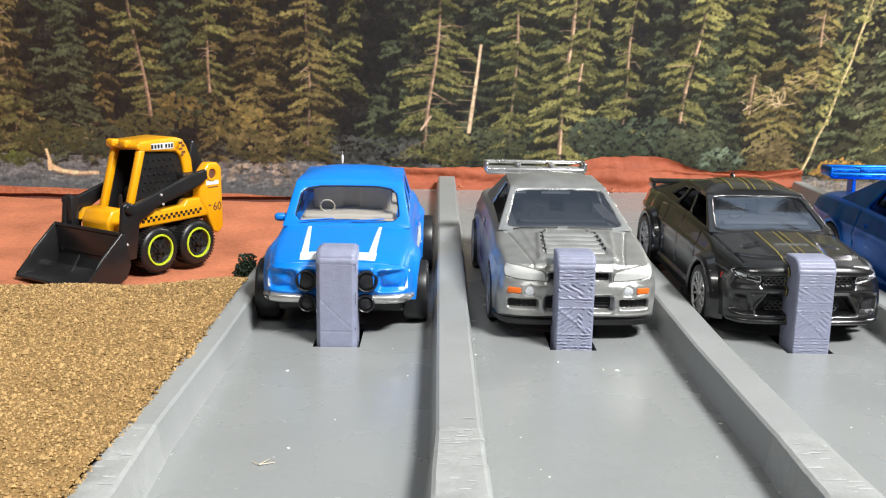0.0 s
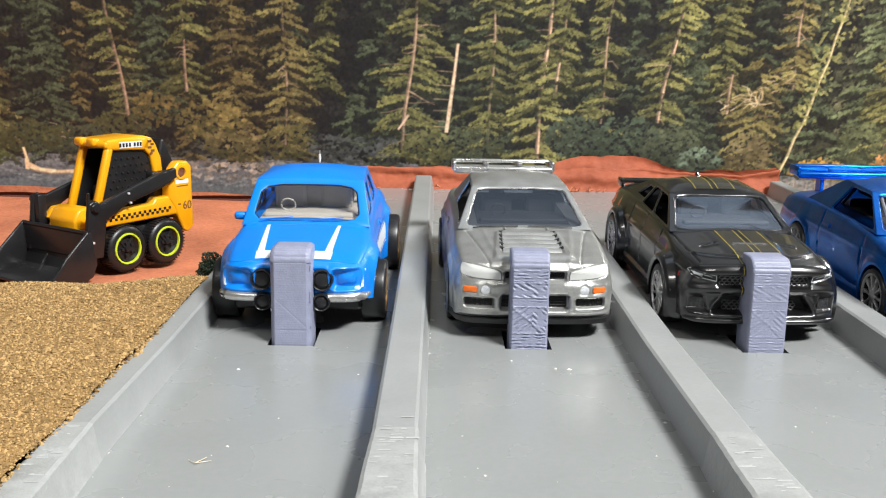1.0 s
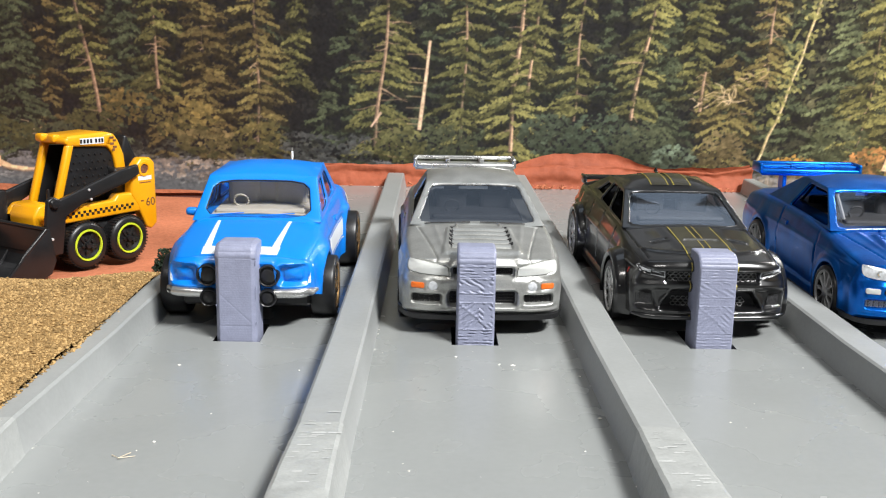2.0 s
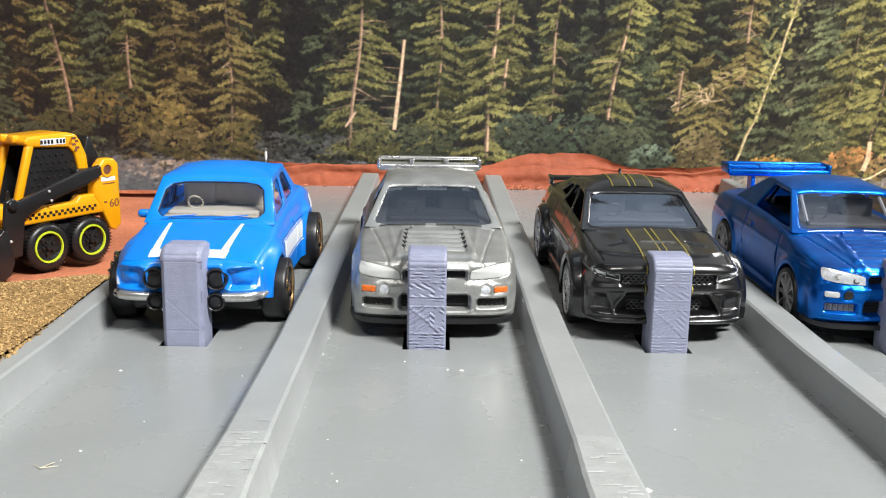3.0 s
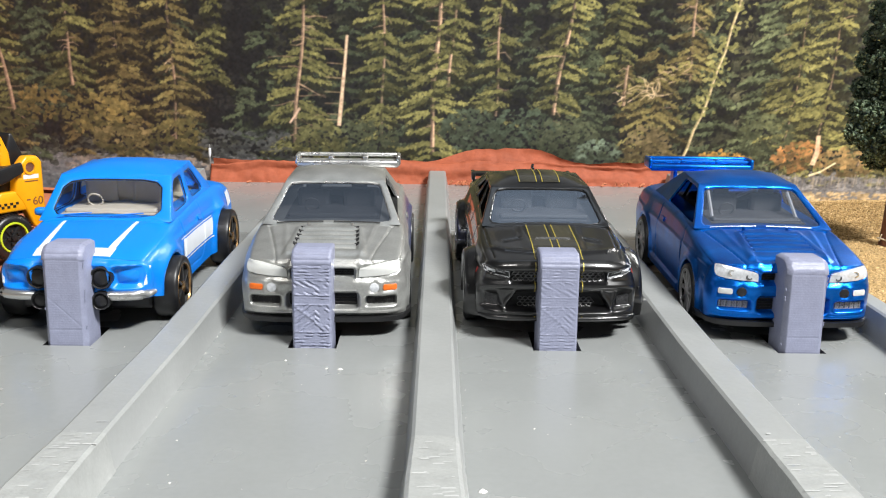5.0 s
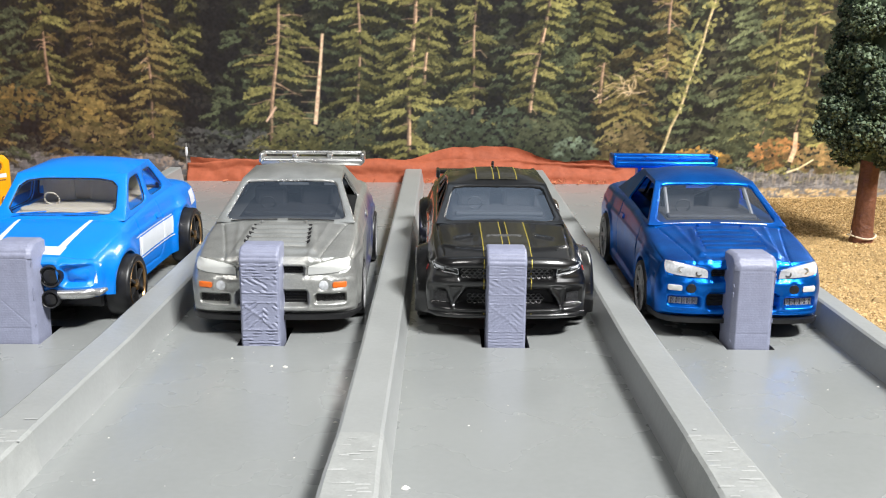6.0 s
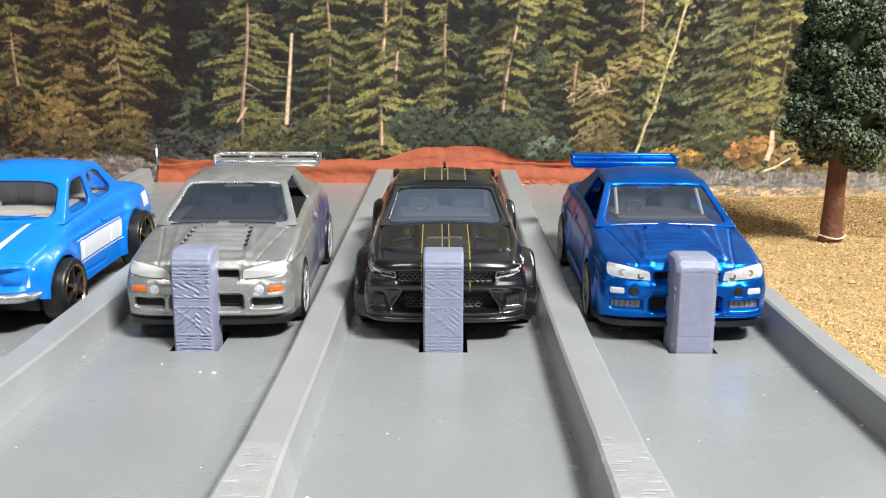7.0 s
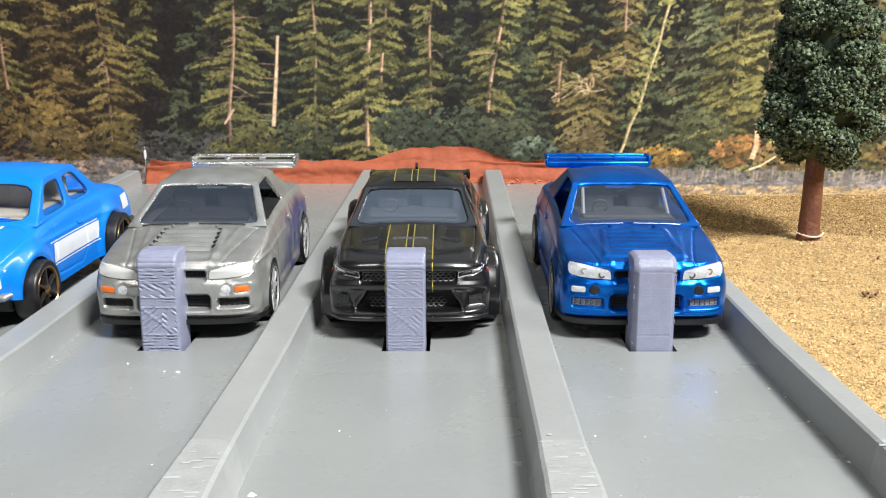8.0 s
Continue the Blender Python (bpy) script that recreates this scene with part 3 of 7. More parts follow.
def conifer(x, top, foot, half, lit, tone, trunk, lean=0.0, dense=1.0, bare=0.0, taper=0.6, show=()):
    """A printed conifer: a trunk and drooping boughs of soft tufts, lit in patches; show gives stretches of bare trunk."""
    r = ink.r
    h = top - foot
    half *= 1.18
    lit *= min(1.3, 0.95 + 0.0022 * x)
    bright = COOL_LIT if tone == COOL else LIT

    def axis(z):
        return x + lean * (z - foot) / h + 0.5 * math.sin(z * 0.13 + x)

    def reach(z):
        return half * (0.32 + 0.68 * ((top - z) / h) ** taper) * (0.75 + 0.5 * abs(noise.noise(Vector((x, z * 0.13, 2.0)))))

    def stem(z0, z1, a):
        zs = np.arange(z0, z1, 1.6)
        if len(zs) < 2:
            return
        ink.stroke([(axis(z), z) for z in zs], 0.75 * trunk, 0.45 * trunk, TRUNK, a)
        ink.stroke([(axis(z) + 0.3 * trunk, z) for z in zs], 0.38 * trunk, 0.2 * trunk, mix3(TRUNK, TRUNK_LIT, min(1, lit)), a)
    for k in range(int(dense * half * h * 0.10)):
        z = r.uniform(foot, top)
        ink.clump(axis(z) + r.normal(0, 0.4) * reach(z), z, r.uniform(1.4, 3.0), r.uniform(0.9, 1.8), r.uniform(-0.6, 0.6), mix3(SHADE, tone, r.uniform(0.0, 0.25)), 0.7)
    if trunk:
        stem(foot, top, 0.45)
    z = top
    while z > foot:
        z -= r.uniform(1.0, 2.1) / dense
        for side in (1, -1) if r.uniform() < 0.6 else (r.choice((-1, 1)),):
            e = reach(z) * r.uniform(0.3, 1.2)
            z1 = z + r.normal(0, 1.0)
            if noise.noise(Vector((x * 3 + side * 7, z * 0.22, 6.0))) < -0.28:
                continue
            if bare and r.uniform() < bare:
                d = r.uniform(-0.6, 0.2)
                pts = [(axis(z1) + side * e * q, z1 + d * e * q + 0.6 * math.sin(q * 4 + z1)) for q in (0, 0.25, 0.5, 0.75, 0.95)]
                ink.stroke(pts, 0.24, 0.08, mix3((0.17, 0.11, 0.08), (0.34, 0.23, 0.15), r.uniform()), 0.8)
                if r.uniform() < 0.5:
                    continue
            droop, start = r.uniform(0.1, 0.6), r.uniform(0.0, 0.25)
            g = glow(axis(z1) + side * e * 0.6, z1)
            level = lit * (0.12 + 0.95 * g) * r.uniform(0.65, 1.2)
            n = max(2, int(e * (1 - start) * 0.75))
            # the shaded underside first, then sprays of needles hanging from the bough, palest along its upper edge
            for q in np.linspace(start, 1.0, n):
                ink.clump(axis(z1) + side * e * q, z1 - droop * e * q ** 1.4 - 1.5, 1.9, 1.1, -side * droop, mix3(SHADE, tone, 0.12 + 0.15 * level), 0.65)
            for q in np.linspace(start, 1.0, n * 2):
                bx, bz = axis(z1) + side * e * q, z1 - droop * e * q ** 1.4
                size = 1.0 - 0.35 * q
                t = min(1, max(0, level * (0.55 + 0.5 * q) + r.normal(0, 0.10)))
                base = mix3(mix3(SHADE, tone, 0.3 + 0.65 * min(1, g + 0.2)), bright, 0.75 * t)
                ink.clump(bx, bz - 0.2, 1.5 * size * r.uniform(0.6, 1.2), 0.75 * size, -side * (droop + 0.2) + r.normal(0, 0.3), base, 0.75)
                for _ in range(2):
                    a = r.uniform(-1.35, -0.25) if r.uniform() < 0.8 else r.uniform(-0.2, 0.5)
                    l = r.uniform(0.9, 2.1) * size
                    x0, z0 = bx + r.normal(0, 0.5), bz + r.normal(0, 0.35)
                    tone2 = mix3(base, bright if r.uniform() < 0.35 + 0.5 * t else SHADE, r.uniform(0.1, 0.55) * (0.5 + 0.5 * level))
                    ink.stroke([(x0, z0), (x0 + side * l * math.cos(a), z0 + l * math.sin(a))], 0.3, 0.2, tone2, 0.8)
    for z0, z1 in show:
        stem(z0, z1, 0.9)
        for k in range(int((z1 - z0) * 0.3)):
            z, side = r.uniform(z0, z1), r.choice((-1, 1))
            e = r.uniform(1.5, 5)
            ink.stroke([(axis(z), z), (axis(z) + side * e * 0.5, z + r.uniform(-1, 0.6)), (axis(z) + side * e, z + r.uniform(-2.5, 0.8))], 0.2, 0.08, mix3(TRUNK, TRUNK_LIT, r.uniform(0.2, 0.9)), 0.7)


def bush(x, z, w, h, tone, bright, n):
    """A printed bush of many tufts, brighter above."""
    r = ink.r
    for k in range(n):
        a, q = r.uniform(0, 6.283), r.uniform() ** 0.5
        bx, bz = x + w * q * math.cos(a), z + h * q * math.sin(a)
        t = min(1, max(0, 0.45 + 0.4 * (bz - z) / h + r.normal(0, 0.25)))
        s = r.uniform(0.6, 1.5)
        ink.clump(bx, bz, s * 1.2, s * 0.75, r.uniform(-0.7, 0.7), mix3(mix3(SHADE, tone, 0.4), tuple(min(1, 1.25 * c) for c in bright), t * (0.3 + 0.8 * glow(bx, bz))), 0.75)


def haze(x0, x1, z0, z1, n, a, b, w=2.0, h=0.8):
    """Soft broken tones of the far wood."""
    r = ink.r
    for k in range(n):
        s = r.uniform(0.4, 1.3)
        ink.clump(r.uniform(x0, x1), r.uniform(z0, z1), w * s, h * s, r.uniform(-0.3, 0.3), mix3(a, b, r.uniform() ** 1.6), 0.6)


ink.fill(X0, X1, Z0, Z1, (0.031, 0.031, 0.034))
haze(X0, X1, 12, Z1, 1500, (0.027, 0.027, 0.029), (0.055, 0.055, 0.05), 3.2, 1.6)
haze(-15, X1, 14, Z1, 900, (0.035, 0.037, 0.033), (0.085, 0.085, 0.055), 3.0, 1.5)
haze(130, X1, 14, Z1, 900, (0.06, 0.062, 0.045), (0.15, 0.145, 0.085), 3.0, 1.5)
haze(X0, -36, 14, Z1, 700, (0.033, 0.032, 0.029), (0.075, 0.066, 0.042), 3.0, 1.5)
# water and shore along the foot
ink.fill(X0, X1, Z0, 12.5, (0.125, 0.125, 0.135))
haze(X0, X1, 2, 13, 1800, (0.09, 0.09, 0.10), (0.22, 0.215, 0.215), 3.0, 0.55)
haze(X0, X1, 11, 19, 1400, (0.05, 0.052, 0.05), (0.115, 0.115, 0.09), 2.0, 0.9)
# far trees of the whole wood
for x in np.arange(-250, 325, 12.0):
    if -36 < x < -14:
        continue
    conifer(x + ink.r.normal(0, 2.5), 86 + ink.r.normal(0, 9), 15, 7.0 + ink.r.normal(0, 1), 0.10 if x < 130 else 0.42, WARM if x < -40 and ink.r.uniform() < 0.5 else COOL, 0.0, dense=0.45)
# trees that stand out: across, top, foot, half width, light, tone, trunk, lean, density, bare boughs, taper, trunk shown
conifer(-236, 100, 12, 13, 0.6, OLIVE, 0.9, 2, 0.7, 0.1)
conifer(-212, 104, 13, 11, 0.5, WARM, 0.6, 0, 0.7, 0.1)
conifer(-190, 98, 12, 12, 0.5, OLIVE, 0.8, 0, 0.7, 0.1)
conifer(-153, 112, 14, 9, 0.5, WARM, 0.8, -2, 0.8, 0.15, 0.6, ((58, 72),))
conifer(-132, 70, 17, 12, 0.32, COOL, 0.0, 0, 0.9, 0.0, 0.8)
conifer(-152, 42, 14, 9, 0.55, OLIVE, 0.0, 0, 0.8, 0.05, 0.8)
conifer(-104, 100, 27, 9, 0.7, OLIVE, 0.9, -9, 0.75, 0.1, 0.4, ((27, 54),))
conifer(-92, 74, 30, 7, 0.3, COOL, 0.0, 0, 0.8, 0.0)
conifer(-82, 96, 37, 10, 0.62, OLIVE, 0.7, -3, 0.85, 0.08, 0.5, ((37, 54),))
conifer(-66, 90, 18, 10, 0.48, WARM, 0.0, 0, 0.85, 0.03, 0.6, ((50, 60),))
conifer(-47.5, 94, 17, 12, 0.62, WARM, 0.6, 0, 0.9, 0.10, 0.6, ((40, 46),))
conifer(-33, 84, 42, 6, 0.4, OLIVE, 0.0, 0, 0.9, 0.0)
conifer(-24, 42, 22, 6, 0.35, COOL, 0.0, 3, 0.7, 0.0, 0.6)
conifer(26, 98, 20, 11, 0.68, OLIVE, 0.6, 0, 0.9, 0.03, 0.5, ((46, 50), (58, 68)))
conifer(66, 86, 30, 9.5, 0.72, OLIVE, 0.6, 1, 0.85, 0.05, 0.6, ((50, 62),))
conifer(107, 98, 42, 11, 0.52, OLIVE, 0.0, 0, 0.85, 0.0, 0.5)
conifer(112, 50, 34, 3, 0.6, WARM, 0.8, 0.5, 0.5, 0.5, 0.5, ((35, 50),))
conifer(98, 70, 20, 8, 0.32, COOL, 0.0, 0, 0.8, 0.0)
conifer(134, 88, 44, 9, 0.55, WARM, 0.6, 0, 0.7, 0.25, 0.6, ((60, 72),))
conifer(163, 84, 14, 12, 0.75, COOL, 0.0, 0, 0.9, 0.05)
conifer(172, 96, 16, 12, 0.72, OLIVE, 0.4, 2, 0.9, 0.08)
conifer(184, 104, 16, 12, 0.75, OLIVE, 0.5, 2, 0.9, 0.08)
conifer(200, 100, 14, 12, 0.7, OLIVE, 0.4, 3, 0.8, 0.08)
conifer(220, 96, 14, 12, 0.5, OLIVE, 0.8, 0, 0.7, 0.1)
conifer(245, 104, 14, 13, 0.6, WARM, 0.8, 2, 0.7, 0.1)
conifer(270, 96, 14, 13, 0.6, OLIVE, 0.8, 0, 0.7, 0.1)
conifer(298, 100, 14, 13, 0.5, COOL, 0.6, 0, 0.7, 0.1)
conifer(87, 104, 31, 9.5, 0.78, OLIVE, 1.0, 8, 0.85, 0.10, 0.45, ((32, 36), (42, 48), (56, 62)))
conifer(43.5, 108, 15, 12, 0.98, OLIVE, 1.1, 3, 1.1, 0.03, 0.5, ((18, 29), (42, 70)))
conifer(49.5, 100, 40, 7, 0.9, OLIVE, 0.8, 2, 0.8, 0.03, 0.5, ((45, 52),))
conifer(-5.5, 84, 17, 13, 0.66, OLIVE, 0.9, 5.5, 0.9, 0.40, 0.6, ((27, 66),))
ink.stroke([(-3.4, 31), (-5.0, 28.5), (-7.0, 25.5)], 0.5, 0.3, (0.33, 0.23, 0.17))
# dead trunk, leaning birch, bare shrubs
ink.stroke([(10.5, 25), (11.6, 36), (12.6, 46), (13.5, 57)], 0.7, 0.4, (0.40, 0.285, 0.20))
for z in (27, 29, 33, 37, 42, 47, 52):
    ink.stroke([(11 + (z - 26) * 0.09, z), (7.0 + ink.r.uniform(-1.5, 1), z + ink.r.uniform(-0.5, 1))], 0.2, 0.08, (0.30, 0.21, 0.13), 0.8)
# shrub with bare branches beside the birch
conifer(122, 56, 11, 12, 0.62, WARM, 0.0, 0, 0.9, 0.12, 0.4)
for pts, w in (([(134.5, 14), (136.6, 20), (138.2, 27), (140.6, 33), (142, 39), (143.4, 47), (145.7, 55), (146.8, 63), (148.6, 71), (151, 88)], 0.5),):
    ink.stroke(pts, w, w * 0.7, (0.23, 0.19, 0.10))
    ink.stroke([(x + 0.25, z) for x, z in pts], w * 0.5, w * 0.35, (0.36, 0.29, 0.18))
for k in range(210):
    z = ink.r.uniform(30, 82)
    ink.clump(134.5 + (z - 14) * 0.247 + ink.r.normal(0, 2.3 + (z > 55) * 1.0), z, ink.r.uniform(0.6, 1.3), ink.r.uniform(0.5, 0.9), ink.r.uniform(-1, 1), mix3(OLIVE, (0.26, 0.24, 0.095), ink.r.uniform()), 0.7)


def bare_shrub(x, z, r0, n, colour):
    for k in range(n):
        a = ink.r.uniform(-0.4, 3.6)
        l = r0 * ink.r.uniform(0.4, 1.1)
        bx, bz = x + ink.r.normal(0, 1.5), z + ink.r.normal(0, 1.8)
        ink.stroke([(bx, bz), (bx + math.cos(a) * l * 0.5, bz + math.sin(a) * l * 0.4 + 0.3), (bx + math.cos(a + 0.3) * l, bz + math.sin(a + 0.3) * l * 0.7)], 0.22, 0.1, mix3(colour, (0.44, 0.34, 0.22), ink.r.uniform()), 0.75)


bare_shrub(122, 40, 7, 22, (0.28, 0.20, 0.11))
bare_shrub(129, 47, 4, 8, (0.28, 0.18, 0.12))
bare_shrub(111, 38, 4, 7, (0.38, 0.28, 0.19))
bare_shrub(-129, 20, 6, 9, (0.24, 0.17, 0.11))
bare_shrub(-48, 46, 4, 7, (0.30, 0.20, 0.12))
# bushes along the water
bush(-74, 26, 12, 8, OLIVE, (0.24, 0.175, 0.06), 240)
bush(-66, 18, 12, 5, OLIVE, (0.20, 0.15, 0.07), 190)
bush(-94, 30, 8, 7, OLIVE, (0.20, 0.13, 0.045), 120)
bush(-108, 22, 10, 6, OLIVE, (0.09, 0.085, 0.04), 150)
bush(-124, 18, 13, 6, COOL, (0.075, 0.08, 0.05), 200)
bush(-140, 19, 14, 6, OLIVE, (0.09, 0.09, 0.04), 200)
bush(-154, 11, 5, 2.5, OLIVE, (0.13, 0.17, 0.04), 80)
bush(-172, 18, 16, 8, OLIVE, (0.17, 0.13, 0.05), 200)
bush(-47, 20, 10, 7, OLIVE, (0.16, 0.13, 0.05), 140)
bush(20, 20, 12, 7, COOL, (0.10, 0.11, 0.06), 200)
bush(4, 19, 9, 7, OLIVE, (0.15, 0.145, 0.06), 150)
bush(58, 24, 11, 8, COOL, (0.085, 0.11, 0.075), 240)
bush(76, 24, 13, 9, COOL, (0.08, 0.11, 0.075), 280)
bush(92, 22, 11, 8, COOL, (0.095, 0.105, 0.06), 220)
bush(104, 17, 8, 5, COOL, (0.13, 0.17, 0.125), 140)
bush(122, 20, 8, 8, WARM, (0.20, 0.155, 0.08), 150)
bush(150, 15, 11, 4, WARM, (0.40, 0.22, 0.05), 200)
bush(165, 25, 10, 8, COOL, (0.11, 0.12, 0.06), 180)
bush(178, 18, 9, 5.5, WARM, (0.38, 0.17, 0.06), 200)
bush(196, 16, 12, 5, WARM, (0.33, 0.21, 0.09), 200)
bush(215, 18, 12, 6, OLIVE, (0.24, 0.17, 0.07), 180)
bush(240, 17, 14, 6, WARM, (0.30, 0.20, 0.08), 200)
bush(270, 18, 16, 7, OLIVE, (0.20, 0.16, 0.07), 200)
# shore, reeds, driftwood, stones
haze(132, X1, 1.5, 5.0, 600, (0.17, 0.125, 0.075), (0.36, 0.28, 0.17), 2.0, 0.55)
haze(132, X1, 5.0, 10.5, 700, (0.085, 0.085, 0.095), (0.22, 0.215, 0.225), 2.2, 0.5)
for k in range(320):
    x = ink.r.uniform(134, 320)
    ink.stroke([(x, 7.5 + ink.r.uniform(-2, 1)), (x + ink.r.normal(0, 0.4), 9.5 + ink.r.uniform(0, 2.5))], 0.3, 0.15, mix3((0.09, 0.085, 0.095), (0.26, 0.22, 0.17), ink.r.uniform()), 0.6)
ink.stroke([(183, 11), (187, 12.5), (192, 16)], 0.4, 0.25, (0.5, 0.38, 0.24))
ink.stroke([(183.5, 15), (184.5, 20), (184, 26)], 1.0, 0.7, (0.38, 0.25, 0.17))
ink.stroke([(-141.8, 8.2), (-138, 6.3), (-132, 5.8), (-124.5, 6.2)], 1.1, 0.5, (0.52, 0.35, 0.22))
ink.stroke([(-142.2, 6.5), (-142.0, 10.5), (-142.8, 14.6)], 0.9, 0.25, (0.50, 0.33, 0.20))
ink.stroke([(-141, 6.2), (-134, 5.0), (-127, 5.3)], 0.4, 0.3, (0.20, 0.14, 0.10), 0.8)
for k in range(110):
    s = ink.r.uniform(0.7, 1.8)
    ink.clump(ink.r.uniform(-88, -36), 4 + ink.r.uniform(0, 7), s * 1.4, s * 0.7, 0, mix3((0.10, 0.09, 0.09), (0.30, 0.24, 0.20), ink.r.uniform()), 0.7)
haze(-40, -8, 12, 22, 160, (0.05, 0.052, 0.055), (0.11, 0.115, 0.115), 2.0, 0.8)

# soften the print a little, deepen its darks as printing does, and lay it on the sheet
img = np.pad(ink.img, ((1, 1), (1, 1), (0, 0)), "edge")
img = 0.06 * (img[:-2] + img[2:]) + 0.88 * img[1:-1]
img = 0.06 * (img[:, :-2] + img[:, 2:]) + 0.88 * img[:, 1:-1]
lum = img.mean(2, keepdims=True)
img = img * np.clip(lum / 0.105, 0.3, 2.2) ** 0.6 * (1 + 0.12 * smooth_field(ink.r, ink.h, ink.w, 2)[:, :, None])
# scale the brightness across the sheet: dimmer on the left, brighter to the right
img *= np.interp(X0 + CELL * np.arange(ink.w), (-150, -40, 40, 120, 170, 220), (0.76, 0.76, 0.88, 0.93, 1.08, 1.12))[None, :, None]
PAPER = np.array((1.75, 1.7, 1.6))
jj, ii = np.meshgrid(np.arange(ink.h), np.arange(ink.w), indexing="ij")
co = np.stack([X0 + CELL * ii, np.zeros_like(ii, dtype=float), Z0 + CELL * jj], -1).reshape(-1, 3) * MM
idx = np.arange(ink.h * ink.w).reshape(ink.h, ink.w)
quads = np.stack([idx[:-1, :-1], idx[:-1, 1:], idx[1:, 1:], idx[1:, :-1]], -1).reshape(-1, 4)
me = bpy.data.meshes.new("forest_print")
me.vertices.add(len(co))
me.vertices.foreach_set("co", co.ravel())
me.loops.add(quads.size)
me.loops.foreach_set("vertex_index", quads.ravel())
me.polygons.add(len(quads))
me.polygons.foreach_set("loop_start", np.arange(len(quads)) * 4)
me.update(calc_edges=True)
col = me.color_attributes.new("ink", "FLOAT_COLOR", "POINT")
rgba = np.ones((len(co), 4), np.float32)
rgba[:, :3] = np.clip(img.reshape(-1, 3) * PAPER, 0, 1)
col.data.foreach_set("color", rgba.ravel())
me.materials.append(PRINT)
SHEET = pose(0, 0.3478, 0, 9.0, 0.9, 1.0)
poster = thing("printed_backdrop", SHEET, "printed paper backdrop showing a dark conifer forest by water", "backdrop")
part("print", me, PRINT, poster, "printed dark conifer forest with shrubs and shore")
part("paper", boxed((X0, 0.05, Z0), (X1, 0.6, Z1)), WALL_PAINT, poster, "plain white paper backing")

# ---- toy cars ----
# A car is built in mm: x across, y from the nose back, z up from the ground under it.


def curve_through(pts, n):
    """Points along a smooth curve through the given pairs."""
    P = np.array([pts[0], *pts, pts[-1]], float)
    out = []
    m = len(pts) - 1
    for i in range(m):
        a, b, c, d = P[i], P[i + 1], P[i + 2], P[i + 3]
        for k in range(n):
            t = k / n
            out.append(0.5 * (2 * b + (c - a) * t + (2 * a - 5 * b + 4 * c - d) * t * t + (3 * b - a - 3 * c + d) * t ** 3))
    out.append(P[-2])
    return out


def rounded(x0, x1, z0, z1, r, n=4, skew=0.0):
    """A rounded rectangle as outline pairs; skew slides its top sideways."""
    out = []
    for cx, cz, a0 in ((x1 - r, z1 - r, 0), (x0 + r, z1 - r, 90), (x0 + r, z0 + r, 180), (x1 - r, z0 + r, 270)):
        for k in range(n + 1):
            a = radians(a0 + 90 * k / n)
            x, z = cx + r * math.cos(a), cz + r * math.sin(a)
            out.append((x + skew * (z - z0) / (z1 - z0), z))
    return out


def badge(bm, outline, place, h, depth=0.4, rings=3):
    """A raised shape that follows a surface: place(u, v, lift) gives a point in mm."""
    n = len(outline)
    cu, cv = sum(p[0] for p in outline) / n, sum(p[1] for p in outline) / n
    loops = [[bm.verts.new(Vector(place(u, v, -depth)) * MM) for u, v in outline]]
    for k in range(rings):
        s = 1 - k / rings
        loops.append([bm.verts.new(Vector(place(cu + (u - cu) * s, cv + (v - cv) * s, h)) * MM) for u, v in outline])
    c = bm.verts.new(Vector(place(cu, cv, h)) * MM)
    fs = []
    for a, b in zip(loops, loops[1:]):
        for k in range(n):
            fs.append(bm.faces.new((a[k], a[(k + 1) % n], b[(k + 1) % n], b[k])))
    for k in range(n):
        fs.append(bm.faces.new((loops[-1][k], loops[-1][(k + 1) % n], c)))
    bmesh.ops.recalc_face_normals(bm, faces=fs)
    return bm


def rim_line(bm, outline, place, r, closed=True):
    pts = [place(u, v, 0.06) for u, v in outline]
    tube(bm, pts + ([pts[0]] if closed else []), r, 6)
    return bm


def sd_box(x, z, cx, cz, hx, hz, r=0.0):
    """Signed distance to a rounded rectangle."""
    dx, dz = np.abs(x - cx) - hx + r, np.abs(z - cz) - hz + r
    return np.hypot(np.maximum(dx, 0), np.maximum(dz, 0)) + np.minimum(np.maximum(dx, dz), 0) - r


def sd_line(x, z, pts):
    """Distance to a chain of straight pieces."""
    d = None
    for (xa, za), (xb, zb) in zip(pts, pts[1:]):
        ex, ez = xb - xa, zb - za
        t = np.clip(((x - xa) * ex + (z - za) * ez) / (ex * ex + ez * ez), 0, 1)
        q = np.hypot(x - xa - t * ex, z - za - t * ez)
        d = q if d is None else np.minimum(d, q)
    return d


def sd_poly(x, z, pts):
    """Signed distance to a closed outline."""
    inside = np.zeros(np.shape(x), bool)
    for (xa, za), (xb, zb) in zip(pts, pts[1:] + pts[:1]):
        if za != zb:
            inside ^= ((za > z) != (zb > z)) & (x < (xb - xa) * (z - za) / (zb - za) + xa)
    return np.where(inside, -1.0, 1.0) * sd_line(x, z, pts + pts[:1])


def ease(d, soft):
    """1 inside an outline, 0 outside, with a soft border."""
    t = np.clip(0.5 - d / soft, 0, 1)
    return t * t * (3 - 2 * t)


def bell(d, w):
    return np.exp(-(d / w) ** 2)


